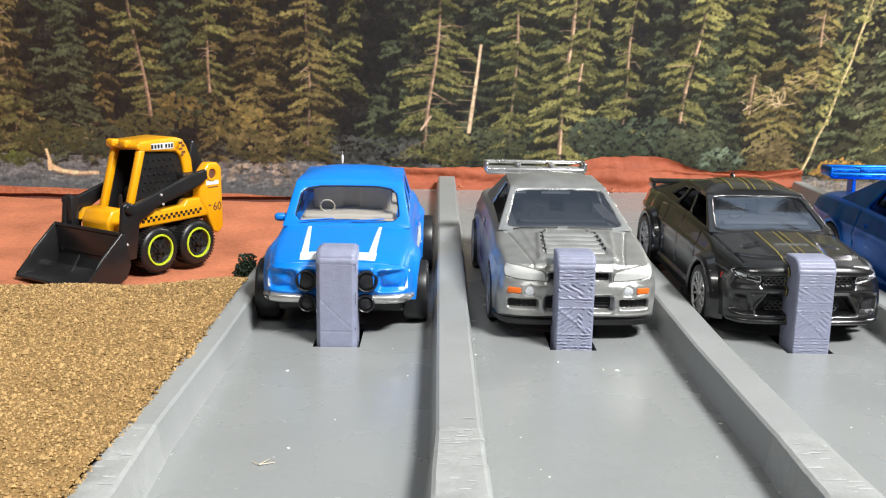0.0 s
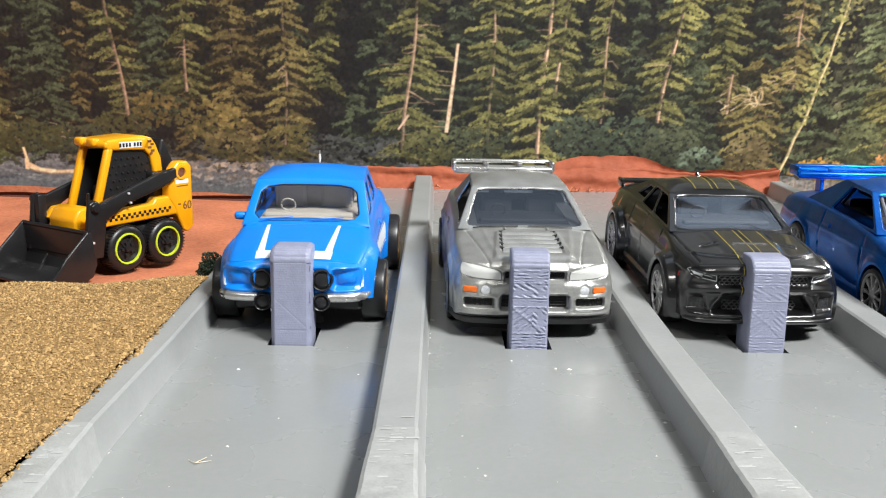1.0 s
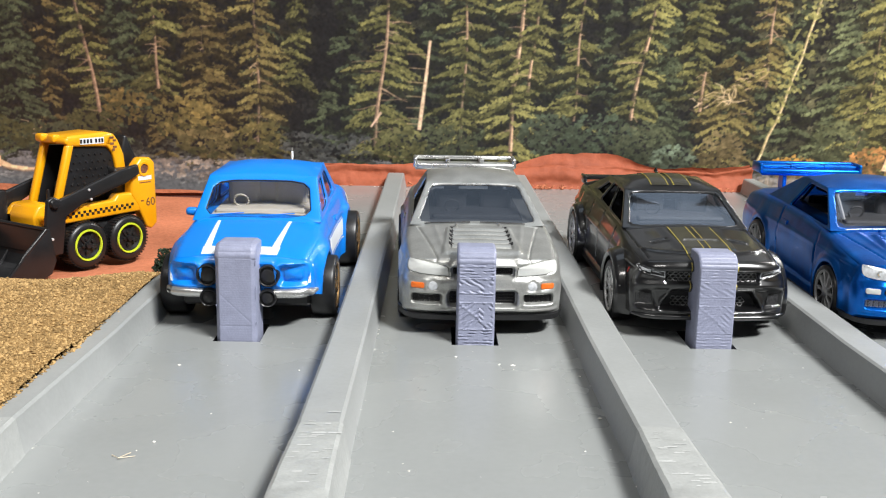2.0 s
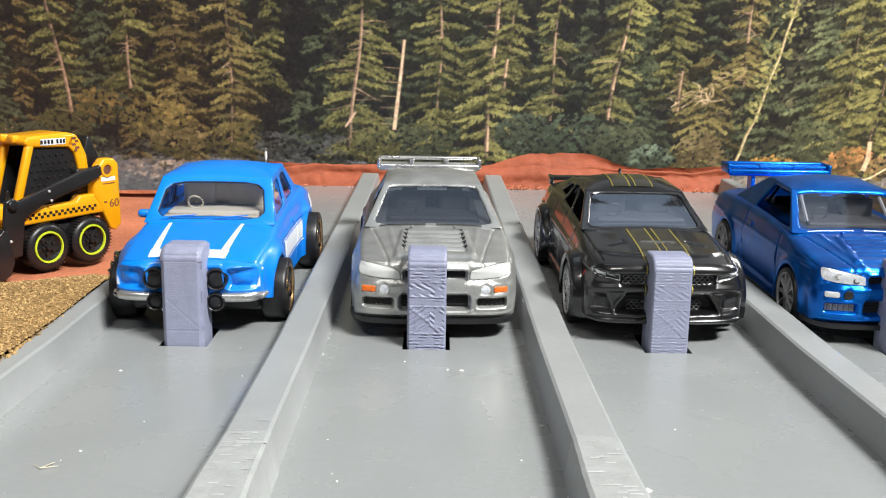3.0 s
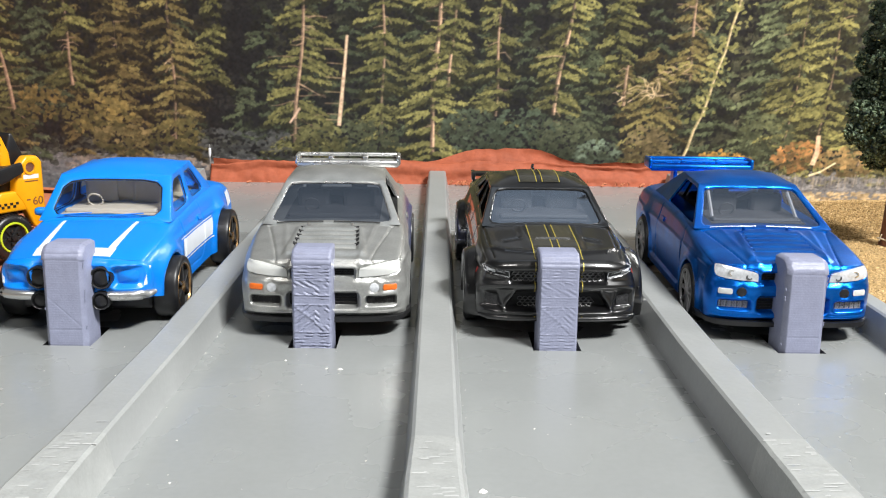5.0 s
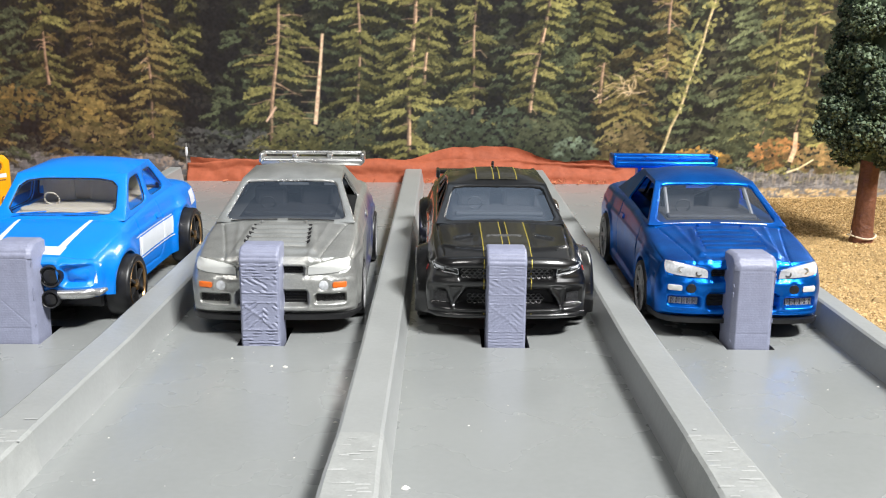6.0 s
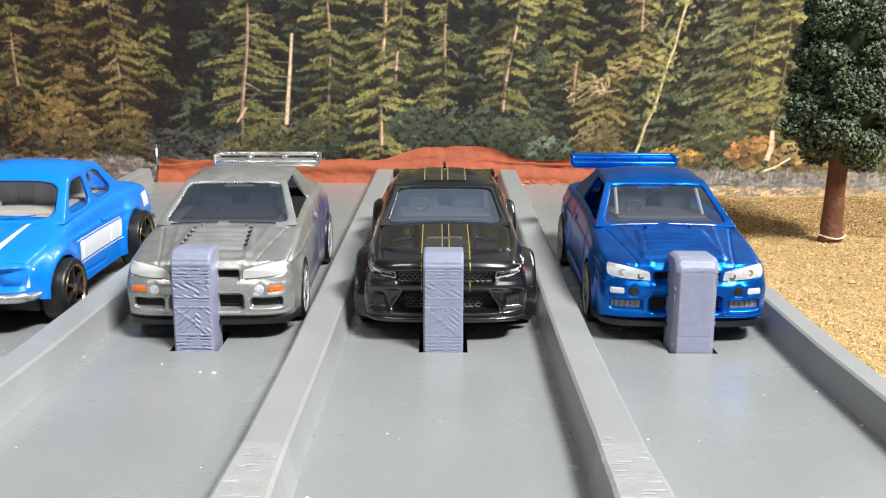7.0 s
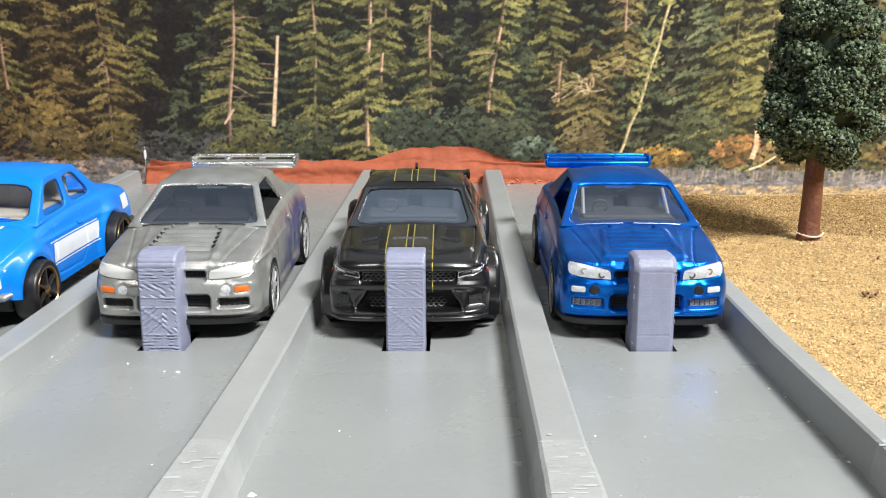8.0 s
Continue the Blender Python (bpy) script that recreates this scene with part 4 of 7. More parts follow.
class Shell:
    """The painted body of a car as a fine skin with folds, recesses and shut lines, and places on it for details.
    keys: s, crown height, fold (x, z), shoulder (x, z), widest (x, z), bottom (x, z)."""

    def __init__(self, length, keys, axles, arch, hub, front, bulge=3.0, power=4.0, fade=14.0, soft=(2.5, 1.3, 1.6), smooth=2.0):
        self.L, self.axles, self.arch, self.hub = length, axles, arch, hub
        self.front, self.bulge, self.power, self.fade, self.soft = front, bulge, power, fade, soft
        self.s0 = keys[0][0]
        self.grid = np.arange(self.s0, length + 0.25, 0.25)
        k = np.array(keys, float)
        n = int(smooth / 0.25)
        self.table = []
        for i in range(1, 10):
            v = np.interp(self.grid, k[:, 0], k[:, i])
            for _ in range(2):
                v = np.convolve(np.pad(v, n, mode="reflect", reflect_type="odd"), np.ones(2 * n + 1) / (2 * n + 1), "valid")
            self.table.append(v)
        self.on_nose, self.on_deck, self.on_flank = [], [], []
        self.cache = {}

    def section(self, s):
        """Half section at s: the crown from the middle to the shoulder, and the side from the shoulder down."""
        q = round(float(s), 3)
        if q in self.cache:
            return self.cache[q]
        zc, xb, zb, xf, zf, xw, zw, xl, zl = [float(np.interp(s, self.grid, t)) for t in self.table]
        for a, r, h in zip(self.axles, self.arch, self.hub):
            if abs(s - a) < r:
                zl = max(zl, h + math.sqrt(r * r - (s - a) ** 2))
        zw = max(zw, zl + 0.9)
        zf = max(zf, zw + 0.6)
        zb = max(zb, zf)
        zc = max(zc, zb)
        P = [np.array(p) for p in ((0, zc), (xb, zb), (xf, zf), (xw, zw), (xl, zl))]

        def round_at(i, r, n):
            a, p, b = P[i - 1], P[i], P[i + 1]
            la, lb = np.hypot(*(a - p)), np.hypot(*(b - p))
            a2, b2 = p + (a - p) * min(r / la, 0.48), p + (b - p) * min(r / lb, 0.48)
            t = np.linspace(0, 1, n)[:, None]
            return a2 * (1 - t) ** 2 + 2 * p * t * (1 - t) + b2 * t * t
        fold, sh, wide = round_at(1, self.soft[0], 9), round_at(2, self.soft[1], 13), round_at(3, self.soft[2], 9)
        line = lambda a, b, n: a + (b - a) * np.linspace(0, 1, n)[1:-1, None]
        crown = np.vstack([P[0][None], fold, sh[:7]])
        side = np.vstack([sh[6:], line(sh[-1], wide[0], 14), wide, line(wide[-1], P[4], 22), P[4][None], P[4][None] + np.array((-2.6, 0.2))])
        self.cache[q] = (crown, side)
        return crown, side

    def bow(self, u):
        return self.bulge * np.sqrt(np.maximum(0, 1 - np.abs(u) ** self.power))

    def warp(self, u, s):
        return s - self.bow(u) * max(0.0, 1 - (s - self.s0) / self.fade)

    def relief(self, fns, a, b):
        return sum((f(a, b) for f in fns), np.zeros(np.shape(a)))

    def offset(self, z):
        return np.interp(z, [f[0] for f in self.front], [f[1] for f in self.front])

    def nose(self, x, z, lift=0.0):
        """A point of the front face."""
        side = self.section(self.s0)[1][:-1]
        w = float(np.interp(z, side[::-1, 1], side[::-1, 0]))
        u = min(1.0, abs(x) / w)
        k = 1 - u ** 14
        crown = self.section(self.s0)[0]
        bot = side[-1, 1]
        zz = bot + (z - bot) * (crown[0, 1] - bot) / (float(np.interp(abs(x), crown[:, 0], crown[:, 1])) - bot)
        y = self.s0 - float(self.bow(u)) + float(self.offset(zz)) * k - float(self.relief(self.on_nose, np.array(abs(x)), np.array(z))) * k
        return (x, y - lift, z)

    def deck(self, x, s, lift=0.0):
        """A point of the bonnet, the sills of the windows or the boot."""
        crown = self.section(s)[0]
        z = float(np.interp(abs(x), crown[:, 0], crown[:, 1])) + float(self.relief(self.on_deck, np.array(abs(x)), np.array(s)))
        return (x, float(self.warp(x / crown[-1, 0], s)), z + lift)

    def flank(self, side):
        def place(s, z, lift=0.0):
            p = self.section(s)[1][:-1]
            x = float(np.interp(z, p[::-1, 1], p[::-1, 0])) + float(self.relief(self.on_flank, np.array(float(s)), np.array(float(z))))
            return (side * (x + lift), s, z)
        return place

    def mesh(self, step=0.42):
        ss = set(np.round(np.arange(self.s0, self.L, step), 3)) | {self.L}
        for a, r in zip(self.axles, self.arch):
            ss |= {a + r * math.sin(t) for t in np.linspace(-1.57, 1.57, 25)} | {a - r - 0.02, a + r + 0.02}
        ss = sorted(s for s in ss if self.s0 <= s <= self.L)
        ss = [s for i, s in enumerate(ss) if i == 0 or s - ss[i - 1] > 0.015]
        half = set(np.linspace(0, 0.95, 58)) | {math.sin(a) ** (2 / self.power) for a in np.linspace(0.9, math.pi / 2, 16)}
        half = sorted(half)
        U = np.array([-u for u in half[:0:-1]] + half)
        co, n_side = [], len(self.section(self.s0)[1])
        for s in ss:
            crown, side = self.section(s)
            x = U * crown[-1, 0]
            z = np.interp(np.abs(x), crown[:, 0], crown[:, 1]) + self.relief(self.on_deck, np.abs(x), np.full(x.shape, s)) * (1 - np.abs(U) ** 30)
            mid = np.stack([x, self.warp(U, s), z], 1)
            sx, sz = side[1:, 0].copy(), side[1:, 1]
            sx[:-1] += self.relief(self.on_flank, np.full(sx.shape, s), sz)[:-1] * min(1.0, (s - self.s0) / 1.2)
            right = np.stack([sx, np.full(sx.shape, s), sz], 1)
            left = right[::-1] * np.array((-1, 1, 1))
            co.append(np.vstack([left, mid, right]))
        m, w = len(co), len(co[0])
        quads = [(i * w + k, i * w + k + 1, (i + 1) * w + k + 1, (i + 1) * w + k) for i in range(m - 1) for k in range(w - 1)]
        base = m * w
        # front face
        crown, side = self.section(self.s0)
        side = side[:-1]
        top, bot = side[0, 1], side[-1, 1]
        ztop = np.interp(np.abs(U) * crown[-1, 0], crown[:, 0], crown[:, 1]) + self.relief(self.on_deck, np.abs(U) * crown[-1, 0], np.full(U.shape, self.s0)) * (1 - np.abs(U) ** 30)
        k = 1 - np.abs(U) ** 14
        face = []
        for xj, zj in side:
            z = bot + (zj - bot) / (top - bot) * (ztop - bot)
            x = U * xj
            y = self.s0 - self.bow(U) + (self.offset(bot + (zj - bot) / (top - bot) * (ztop.max() - bot)) - self.relief(self.on_nose, np.abs(x), z)) * k
            face.append(np.stack([x, y, z], 1))
        fw, fm = len(U), len(face)
        quads += [(base + i * fw + k + 1, base + i * fw + k, base + (i + 1) * fw + k, base + (i + 1) * fw + k + 1) for i in range(fm - 1) for k in range(fw - 1)]
        # tail: the last section closed across
        last = (m - 1) * w
        quads += [(last + i, last + i + 1, last + w - 2 - i, last + w - 1 - i) for i in range(w // 2 - 1)]
        bm = bmesh.new()
        vs = [bm.verts.new(tuple(p * MM)) for p in np.vstack(co + face)]
        for q in quads:
            bm.faces.new([vs[i] for i in q])
        bmesh.ops.remove_doubles(bm, verts=bm.verts, dist=0.00003)
        bmesh.ops.recalc_face_normals(bm, faces=bm.faces)
        return bm


def arch_lips(sh, size, wide):
    """Rolled lips round the wheel openings, for the side relief of a shell."""
    def f(s, z):
        out = np.zeros(np.shape(s))
        for a, r, h in zip(sh.axles, sh.arch, sh.hub):
            d = np.hypot(s - a, z - h) - r
            out = out + size * np.where(d < 0.5, 1.0, bell(d - 0.5, wide))
        return out
    return f


def framed(bm_frame, corners, margins, r, n=16, bulge=0.0, deep=0.7):
    """A four-cornered panel with a rounded opening; returns the outline of the opening for its pane.
    corners: low left, low right, high right, high left, seen from outside; margins: low, right, high, left as shares."""
    C = [Vector(c) for c in corners]
    nrm = (C[1] - C[0]).cross(C[3] - C[0]).normalized()

    def at(u, v):
        p = C[0] * (1 - u) * (1 - v) + C[1] * u * (1 - v) + C[2] * u * v + C[3] * (1 - u) * v
        return p + nrm * bulge * 16 * u * (1 - u) * v * (1 - v)
    outer, inner = [], []
    edge = [(k / n, 0) for k in range(n)] + [(1, k / n) for k in range(n)] + [(1 - k / n, 1) for k in range(n)] + [(0, 1 - k / n) for k in range(n)]
    if margins is None:
        bm_frame.faces.new([bm_frame.verts.new(at(u, v) * MM) for u, v in edge])
        return []
    lo, ri, hi, le = margins
    u0, u1, v0, v1 = le, 1 - ri, lo, 1 - hi
    for u, v in edge:
        outer.append(at(u, v))
        a, b = u0 + (u1 - u0) * u, v0 + (v1 - v0) * v
        # round the corners: pull points near a corner inwards
        du, dv = min(u, 1 - u), min(v, 1 - v)
        if du < r and dv < r:
            k = 0.29 * (1 - max(du, dv) / r)
            a += (u1 - u0) * r * k * (1 if u < 0.5 else -1)
            b += (v1 - v0) * r * k * (1 if v < 0.5 else -1)
        inner.append(at(a, b))
    vo = [bm_frame.verts.new(p * MM) for p in outer]
    vi = [bm_frame.verts.new(p * MM) for p in inner]
    vd = [bm_frame.verts.new((p - nrm * deep) * MM) for p in inner]
    m = len(vo)
    for k in range(m):
        j = (k + 1) % m
        bm_frame.faces.new((vo[k], vo[j], vi[j], vi[k]))
        bm_frame.faces.new((vi[k], vi[j], vd[j], vd[k]))
    return [p - nrm * deep * 0.45 for p in inner]


def pane(outline):
    bm = bmesh.new()
    vs = [bm.verts.new(p * MM) for p in outline]
    c = bm.verts.new(sum((p for p in outline), Vector()) / len(outline) * MM)
    for k in range(len(vs)):
        bm.faces.new((vs[k], vs[(k + 1) % len(vs)], c))
    return bm


def cabin(car, a, b, c, d, crown, paint, glass, split, ws_margin, side_margin, label, r=0.3, trim=None, side_glass=None):
    """Roof and pillars. a: screen foot, b: roof front, c: roof rear, d: rear screen foot, each (half width, y, z).
    split: shares along the side at which a pillar stands."""
    bm = bmesh.new()
    L = lambda p: (-p[0], p[1], p[2])
    R = lambda p: (p[0], p[1], p[2])
    panes = [("windscreen", framed(bm, (L(a), R(a), R(b), L(b)), ws_margin, r, bulge=0.8))]
    panes.append(("rear_window", framed(bm, (R(d), L(d), L(c), R(c)), (0.12, 0.1, 0.12, 0.1), r)))
    for sd in (1, -1):
        cuts = [0.0] + list(split) + [1.0]
        for i in range(len(cuts) - 1):
            def mixp(p, q, t):
                return tuple(p[k] + (q[k] - p[k]) * t for k in range(3))
            lo0, lo1 = mixp(a, d, cuts[i]), mixp(a, d, cuts[i + 1])
            hi0, hi1 = mixp(b, c, cuts[i]), mixp(b, c, cuts[i + 1])
            q = [(sd * p[0], p[1], p[2]) for p in (lo0, lo1, hi1, hi0)]
            mg = side_margin[i]
            if sd < 0:
                q = [q[1], q[0], q[3], q[2]]
                mg = mg and (mg[0], mg[3], mg[2], mg[1])
            if mg:
                panes.append(("side_window", framed(bm, q, mg, r)))
            else:
                framed(bm, q, None, r)
    # roof skin
    n = 16
    rows_ = []
    for j in range(n + 1):
        v = j / n
        row = []
        for i in range(n + 1):
            u = i / n
            w = b[0] + (c[0] - b[0]) * v
            x = -w + 2 * w * u
            y = b[1] + (c[1] - b[1]) * v
            z = b[2] + (c[2] - b[2]) * v
            e = (1 - abs(2 * u - 1) ** 3.0) * (1 - abs(2 * v - 1) ** 2.4)
            row.append(Vector((x, y, z + crown * e)) * MM)
        rows_.append(row)
    sheet(bm, rows_)
    bmesh.ops.remove_doubles(bm, verts=bm.verts, dist=0.00006)
    bmesh.ops.recalc_face_normals(bm, faces=bm.faces)
    ob = part("cabin", bm, paint, car, label)
    bv = ob.modifiers.new("soft", "BEVEL")
    bv.width, bv.segments, bv.limit_method, bv.angle_limit = 0.0007, 3, "ANGLE", radians(28)
    ob.data.polygons.foreach_set("use_smooth", [True] * len(ob.data.polygons))
    for name, out in panes:
        g = part(name, pane(out), side_glass if name == "side_window" and side_glass else glass, ob, smooth=85)
        g.visible_shadow = False
        if name != "rear_window" and trim:
            tr = bmesh.new()
            pts = [p * 1.0 for p in out]
            tube(tr, [tuple(p) for p in pts + pts[:1]], trim[1] if name == "windscreen" else trim[1] * 0.6, 6)
            part("window_seal", tr, trim[0], g, smooth=60)
    return ob


def make_wheel(car, x, y, z, r, w, style, m_rim, m_edge, k=0.74):
    """A toy wheel: tyre with rounded shoulders, rim with lip, spokes and hub. x is its outer face."""
    sd = 1 if x > 0 else -1
    base = pose(x * MM, y * MM, z * MM, 0, 0, 0 if sd > 0 else 180)
    tyre = part("tyre", lathed([(r * (k - 0.02), -w), (r * 0.95, -w), (r, -w + 0.6), (r, -0.6), (r * 0.975, -0.2), (r * (0.62 + 0.38 * k), 0), (r * (0.3 + 0.7 * k), 0.02), (r * k, -0.12), (r * (k - 0.02), -0.6)], 40), RUBBER, car, smooth=40)
    tyre.matrix_local = base
    R = r * k
    rimo = part("rim", lathed([(0.01, -2.2), (R * 0.9, -2.2), (R * 0.95, -0.5), (R, -0.15)], 36), DARK, tyre, smooth=35)
    bm = lathed([(R * 0.91, -0.4), (R * 0.95, -0.08), (R * 0.99, -0.02), (R, -0.2)], 36)
    part("rim_lip", bm, m_edge, tyre, smooth=40)
    n, wide, twin = style
    bm = bmesh.new()
    for k in range(n):
        for dx in ((-0.16, 0.16) if twin else (0,)):
            a = 360 * k / n
            box(bm, (-1.0, -wide / 2, 0.3), (-0.25, wide / 2, R * 0.93), 0.1, pose(0, 0, 0, a) @ pose(0, dx * 2.2 * MM, 0, 0, 0, 0) @ pose(0, 0, 0, -dx * 60))
    part("spoke", bm, m_rim, tyre, "ring of spokes")
    part("hub", lathed([(0.01, -0.02), (R * 0.16, -0.05), (R * 0.24, -0.25), (R * 0.24, -1.2)], 20), m_edge, tyre, smooth=40)
    return tyre


def add_wheels(car, half, axles, radii, zs, w, style, m_rim, m_edge, k=0.74):
    for y, r, z, hx in zip(axles, radii, zs, half):
        for sd in (1, -1):
            make_wheel(car, sd * hx, y, z, r, w, style, m_rim, m_edge, k)
        part("axle", lathed([(0.6, -hx + 1.5), (0.6, hx - 1.5)], 10, pose(0, y * MM, z * MM)), RIM_DARK, car)


def underside(car, L, w, z0, z1, axles):
    part("chassis", boxed((-w, 6.5, z0), (w, L - 3, z1), 0.6), BLACK_PLASTIC, car, "black plastic chassis")


def tray(car, sh, s0, s1, w, material, label, tall=0.0):
    """The moulded cabin floor and bench seen through the windows."""
    bm = bmesh.new()
    sheet(bm, [[Vector(sh.deck(-w + 2 * w * k / 8, s, 0.12)) * MM for k in range(9)] for s in np.linspace(s0, s1, 10)])
    zc = sh.deck(0, (s0 + s1) / 2)[2]
    for sx in (-w * 0.5, w * 0.5):
        box(bm, (sx - w * 0.36, s0 + 10.5, zc - 1), (sx + w * 0.36, s0 + 12.8, zc + 3.6 + tall), 0.9)
        box(bm, (sx - w * 0.17, s0 + 11.2, zc + 3.0), (sx + w * 0.17, s0 + 12.6, zc + 5.0 + 0.4 * tall), 0.5)
    box(bm, (-w * 0.9, s0 + 22, zc - 1), (w * 0.9, s0 + 24, zc + 1.8 + 1.5 * tall), 0.7)
    box(bm, (-w * 0.95, s0 + 1.4, zc - 1), (w * 0.95, s0 + 3.6, zc + 0.15), 0.5)
    part("cabin_moulding", bm, material, car, label)
    bm = bmesh.new()
    pts = [(-w * 0.5 + 1.5 * math.cos(t), s0 + 6.8 - 0.5 * math.sin(t), zc + 0.9 + 1.3 * math.sin(t)) for t in np.linspace(0, 6.283, 17)]
    tube(bm, pts, 0.2, 6)
    part("steering_wheel", bm, material, car)


def slope_pose(cx, y, yaw):
    return pose(cx, y, track_z(y), 1.52, 0, yaw)


# --- pale blue saloon with white stripes ---
def saloon():
    car = thing("toy_car", slope_pose(-0.0181, 0.1672, 0.0), "bright blue toy saloon car with white stripes, black spot lamps", "toy car", "toy cars at the start")
    sh = Shell(69, [
        (3.2, 14.4, 7, 14.2, 12.6, 13.5, 13.6, 10.8, 13.2, 6.6), (6, 15.4, 8, 15.2, 13.0, 14.4, 14.0, 11.2, 13.6, 5.8), (12, 16.6, 9, 16.4, 13.3, 15.6, 14.5, 11.8, 14.2, 4.8),
        (18, 17.8, 10, 17.5, 13.2, 16.6, 14.3, 12, 14.1, 4.4), (21, 18.3, 10, 18.0, 13.1, 17.1, 14.2, 12, 14, 4.3), (32, 18.7, 10, 18.4, 12.9, 17.7, 14.0, 12, 13.9, 4.3),
        (46, 19, 10, 18.7, 12.7, 17.9, 14.3, 12.4, 14.1, 4.4), (56, 18.8, 9.5, 18.5, 12.8, 17.8, 14.4, 12.8, 14.0, 5), (63, 18.4, 9, 18.1, 12.6, 17.2, 14.1, 12.4, 13.8, 6), (69, 17.4, 8.5, 17.1, 12.2, 16.0, 13.5, 11.8, 13.2, 7)],
        (12.6, 53.5), (6.5, 6.8), (5.9, 6.2), [(6.6, 0.5), (7.6, 0.0), (8.4, -0.4), (12.4, -0.9), (13.2, -0.85), (13.8, -0.55), (14.2, -0.22), (14.4, 0.0)], bulge=3.0, power=4.5, soft=(4.0, 1.9, 2.0))
    bay = lambda x, z: sd_box(x, z, 10.0, 11.0, 2.7, 1.75, 0.9)
    sh.on_nose += [lambda x, z: -0.85 * ease(bay(x, z), 0.9) + 0.5 * bell(bay(x, z) - 0.5, 0.6),
                   lambda x, z: 0.55 * bell(np.hypot((x - 10.0) / 1.5, (z - 10.9) / 1.1), 1.0),
                   lambda x, z: -0.5 * ease(sd_box(x, z, 0, 10.9, 6.2, 2.0, 0.5), 0.8)]
    sh.on_deck += [lambda x, q: 0.2 * ease(sd_poly(x, q, [(-1, -4), (7.6, -4), (9.0, 16.6), (-1, 16.6)]), 3.5),
                   lambda x, q: -0.22 * bell(np.abs(q - 17.7), 0.22) * (x < 11.5)]
    seam = [(23.5, 17.2), (23.2, 10), (23.6, 6.2), (36, 5.8), (38.5, 8), (39, 12), (38.5, 17.6)]
    sh.on_flank += [arch_lips(sh, 0.75, 1.7), lambda q, z: -0.2 * bell(sd_line(q, z, seam), 0.18), lambda q, z: 0.22 * bell(z - 13.9, 0.5) * ease(np.abs(q - 34) - 20, 8.0)]
    part("body", sh.mesh(), BLUE, car, "bright blue enamelled body shell", smooth=50)
    cabin(car, (12.8, 18.2, 17.1), (11.0, 26.6, 25.0), (10.4, 43.5, 25.6), (12.0, 55.5, 17.7), 1.6, BLUE, GLASS_CLEAR, (0.47,),
          (0.09, 0.075, 0.11, 0.075), [(0.12, 0.09, 0.14, 0.16), (0.14, 0.30, 0.15, 0.09)], "rounded blue roof and window pillars", 0.2, (BLACK_PLASTIC, 0.2))
    underside(car, 67, 12.0, 3.2, 8.5, None)
    tray(car, sh, 20.5, 50, 9.6, SEAT_WHITE, "pale seats, bench and dashboard", 1.6)
    # added block that makes the view through the windscreen pale
    part("pale_block", boxed((-2.4, 31.4, 18.4), (8.4, 33.2, 24.4), 1.2), SEAT_WHITE, car, "tall pale block filling the view through the windscreen", smooth=50)
    add_wheels(car, (16.5, 17.2), (12.6, 53.5), (5.9, 6.4), (5.9, 6.4), 4.6, (6, 0.6, False), RIM_DARK, RIM_BRONZE, 0.78)
    # lamps, bumpers and marks of the front
    for sd in (1, -1):
        bm = bmesh.new()
        badge(bm, rounded(sd * 10.0 - 1.7, sd * 10.0 + 1.7, 9.9, 12.0, 0.7), sh.nose, 0.12, 0.3)
        part("headlamp", bm, BLUE, car, "blue painted headlamp panel", smooth=60)
        for cx, cz, r in ((5.5, 11.0, 2.05), (5.3, 6.9, 1.65)):
            f = sh.nose(sd * cx, cz, 0.0 if cz > 9 else 0.9)
            m = pose(f[0] * MM, (f[1] + 0.4) * MM, f[2] * MM, 0, 0, -90)
            lamp = part("spot_lamp", lathed([(r * 0.75, -1.2), (r, -0.2), (r, 1.3), (r * 0.92, 1.6), (r * 0.84, 1.5), (r * 0.8, 1.2), (0.01, 1.25)], 26, m), BLACK_PLASTIC, car, "round black spot lamp", smooth=35)
            part("lens_ring", lathed([(r * 0.66, 1.25), (r * 0.70, 1.42), (r * 0.76, 1.25)], 26, m), BLACK_PAINT, lamp)
            badge_bm = lathed([(0.01, 1.45), (r * 0.5, 1.38), (r * 0.62, 1.24)], 22, m)
            part("lens", badge_bm, BLACK_PLASTIC, lamp, smooth=40)
        # bumper half
        pts = [sh.nose(sd * x, 7.6, 0.55) for x in (6.4, 7.2, 9, 10.8, 12.0, 12.8)]
        pts.append((sd * 13.7, sh.nose(sd * 12.8, 7.6)[1] + 1.3, 7.6))
        bm = bmesh.new()
        tube(bm, pts, [0.8, 0.9, 0.92, 0.92, 0.9, 0.8, 0.4], 10)
        part("bumper", bm, SILVER_BRIGHT, car, "chrome quarter bumper", smooth=60)
        # white mark at the wing
        bm = bmesh.new()
        badge(bm, [(sd * 12.35, 9.3), (sd * 12.85, 9.3), (sd * 13.15, 12.3), (sd * 12.75, 12.6)], sh.nose, 0.05, 0.2)
        part("wing_mark", bm, WHITE, car, "small white stripe")
    # white bonnet stripes: two arms and the bar in front
    for sd in (1, -1):
        bm = bmesh.new()
        arm = []
        for k in range(9):
            s = 5.2 + 11.6 * k / 8
            arm.append([Vector(sh.deck(sd * (5.5 + 1.15 * k / 8 + d), s, 0.07)) * MM for d in (0.0, 0.4, 1.35 - 0.75 * k / 8)])
        sheet(bm, arm if sd < 0 else [r[::-1] for r in arm])
        part("bonnet_stripe", bm, WHITE, car, "white bonnet stripe")
    bm = bmesh.new()
    sheet(bm, [[Vector(sh.deck((-1 + k / 7) * (6.85 + 0.05 * j), s, 0.07)) * MM for k in range(15)] for j, s in enumerate((3.5, 4.1, 4.7, 5.3, 5.9))])
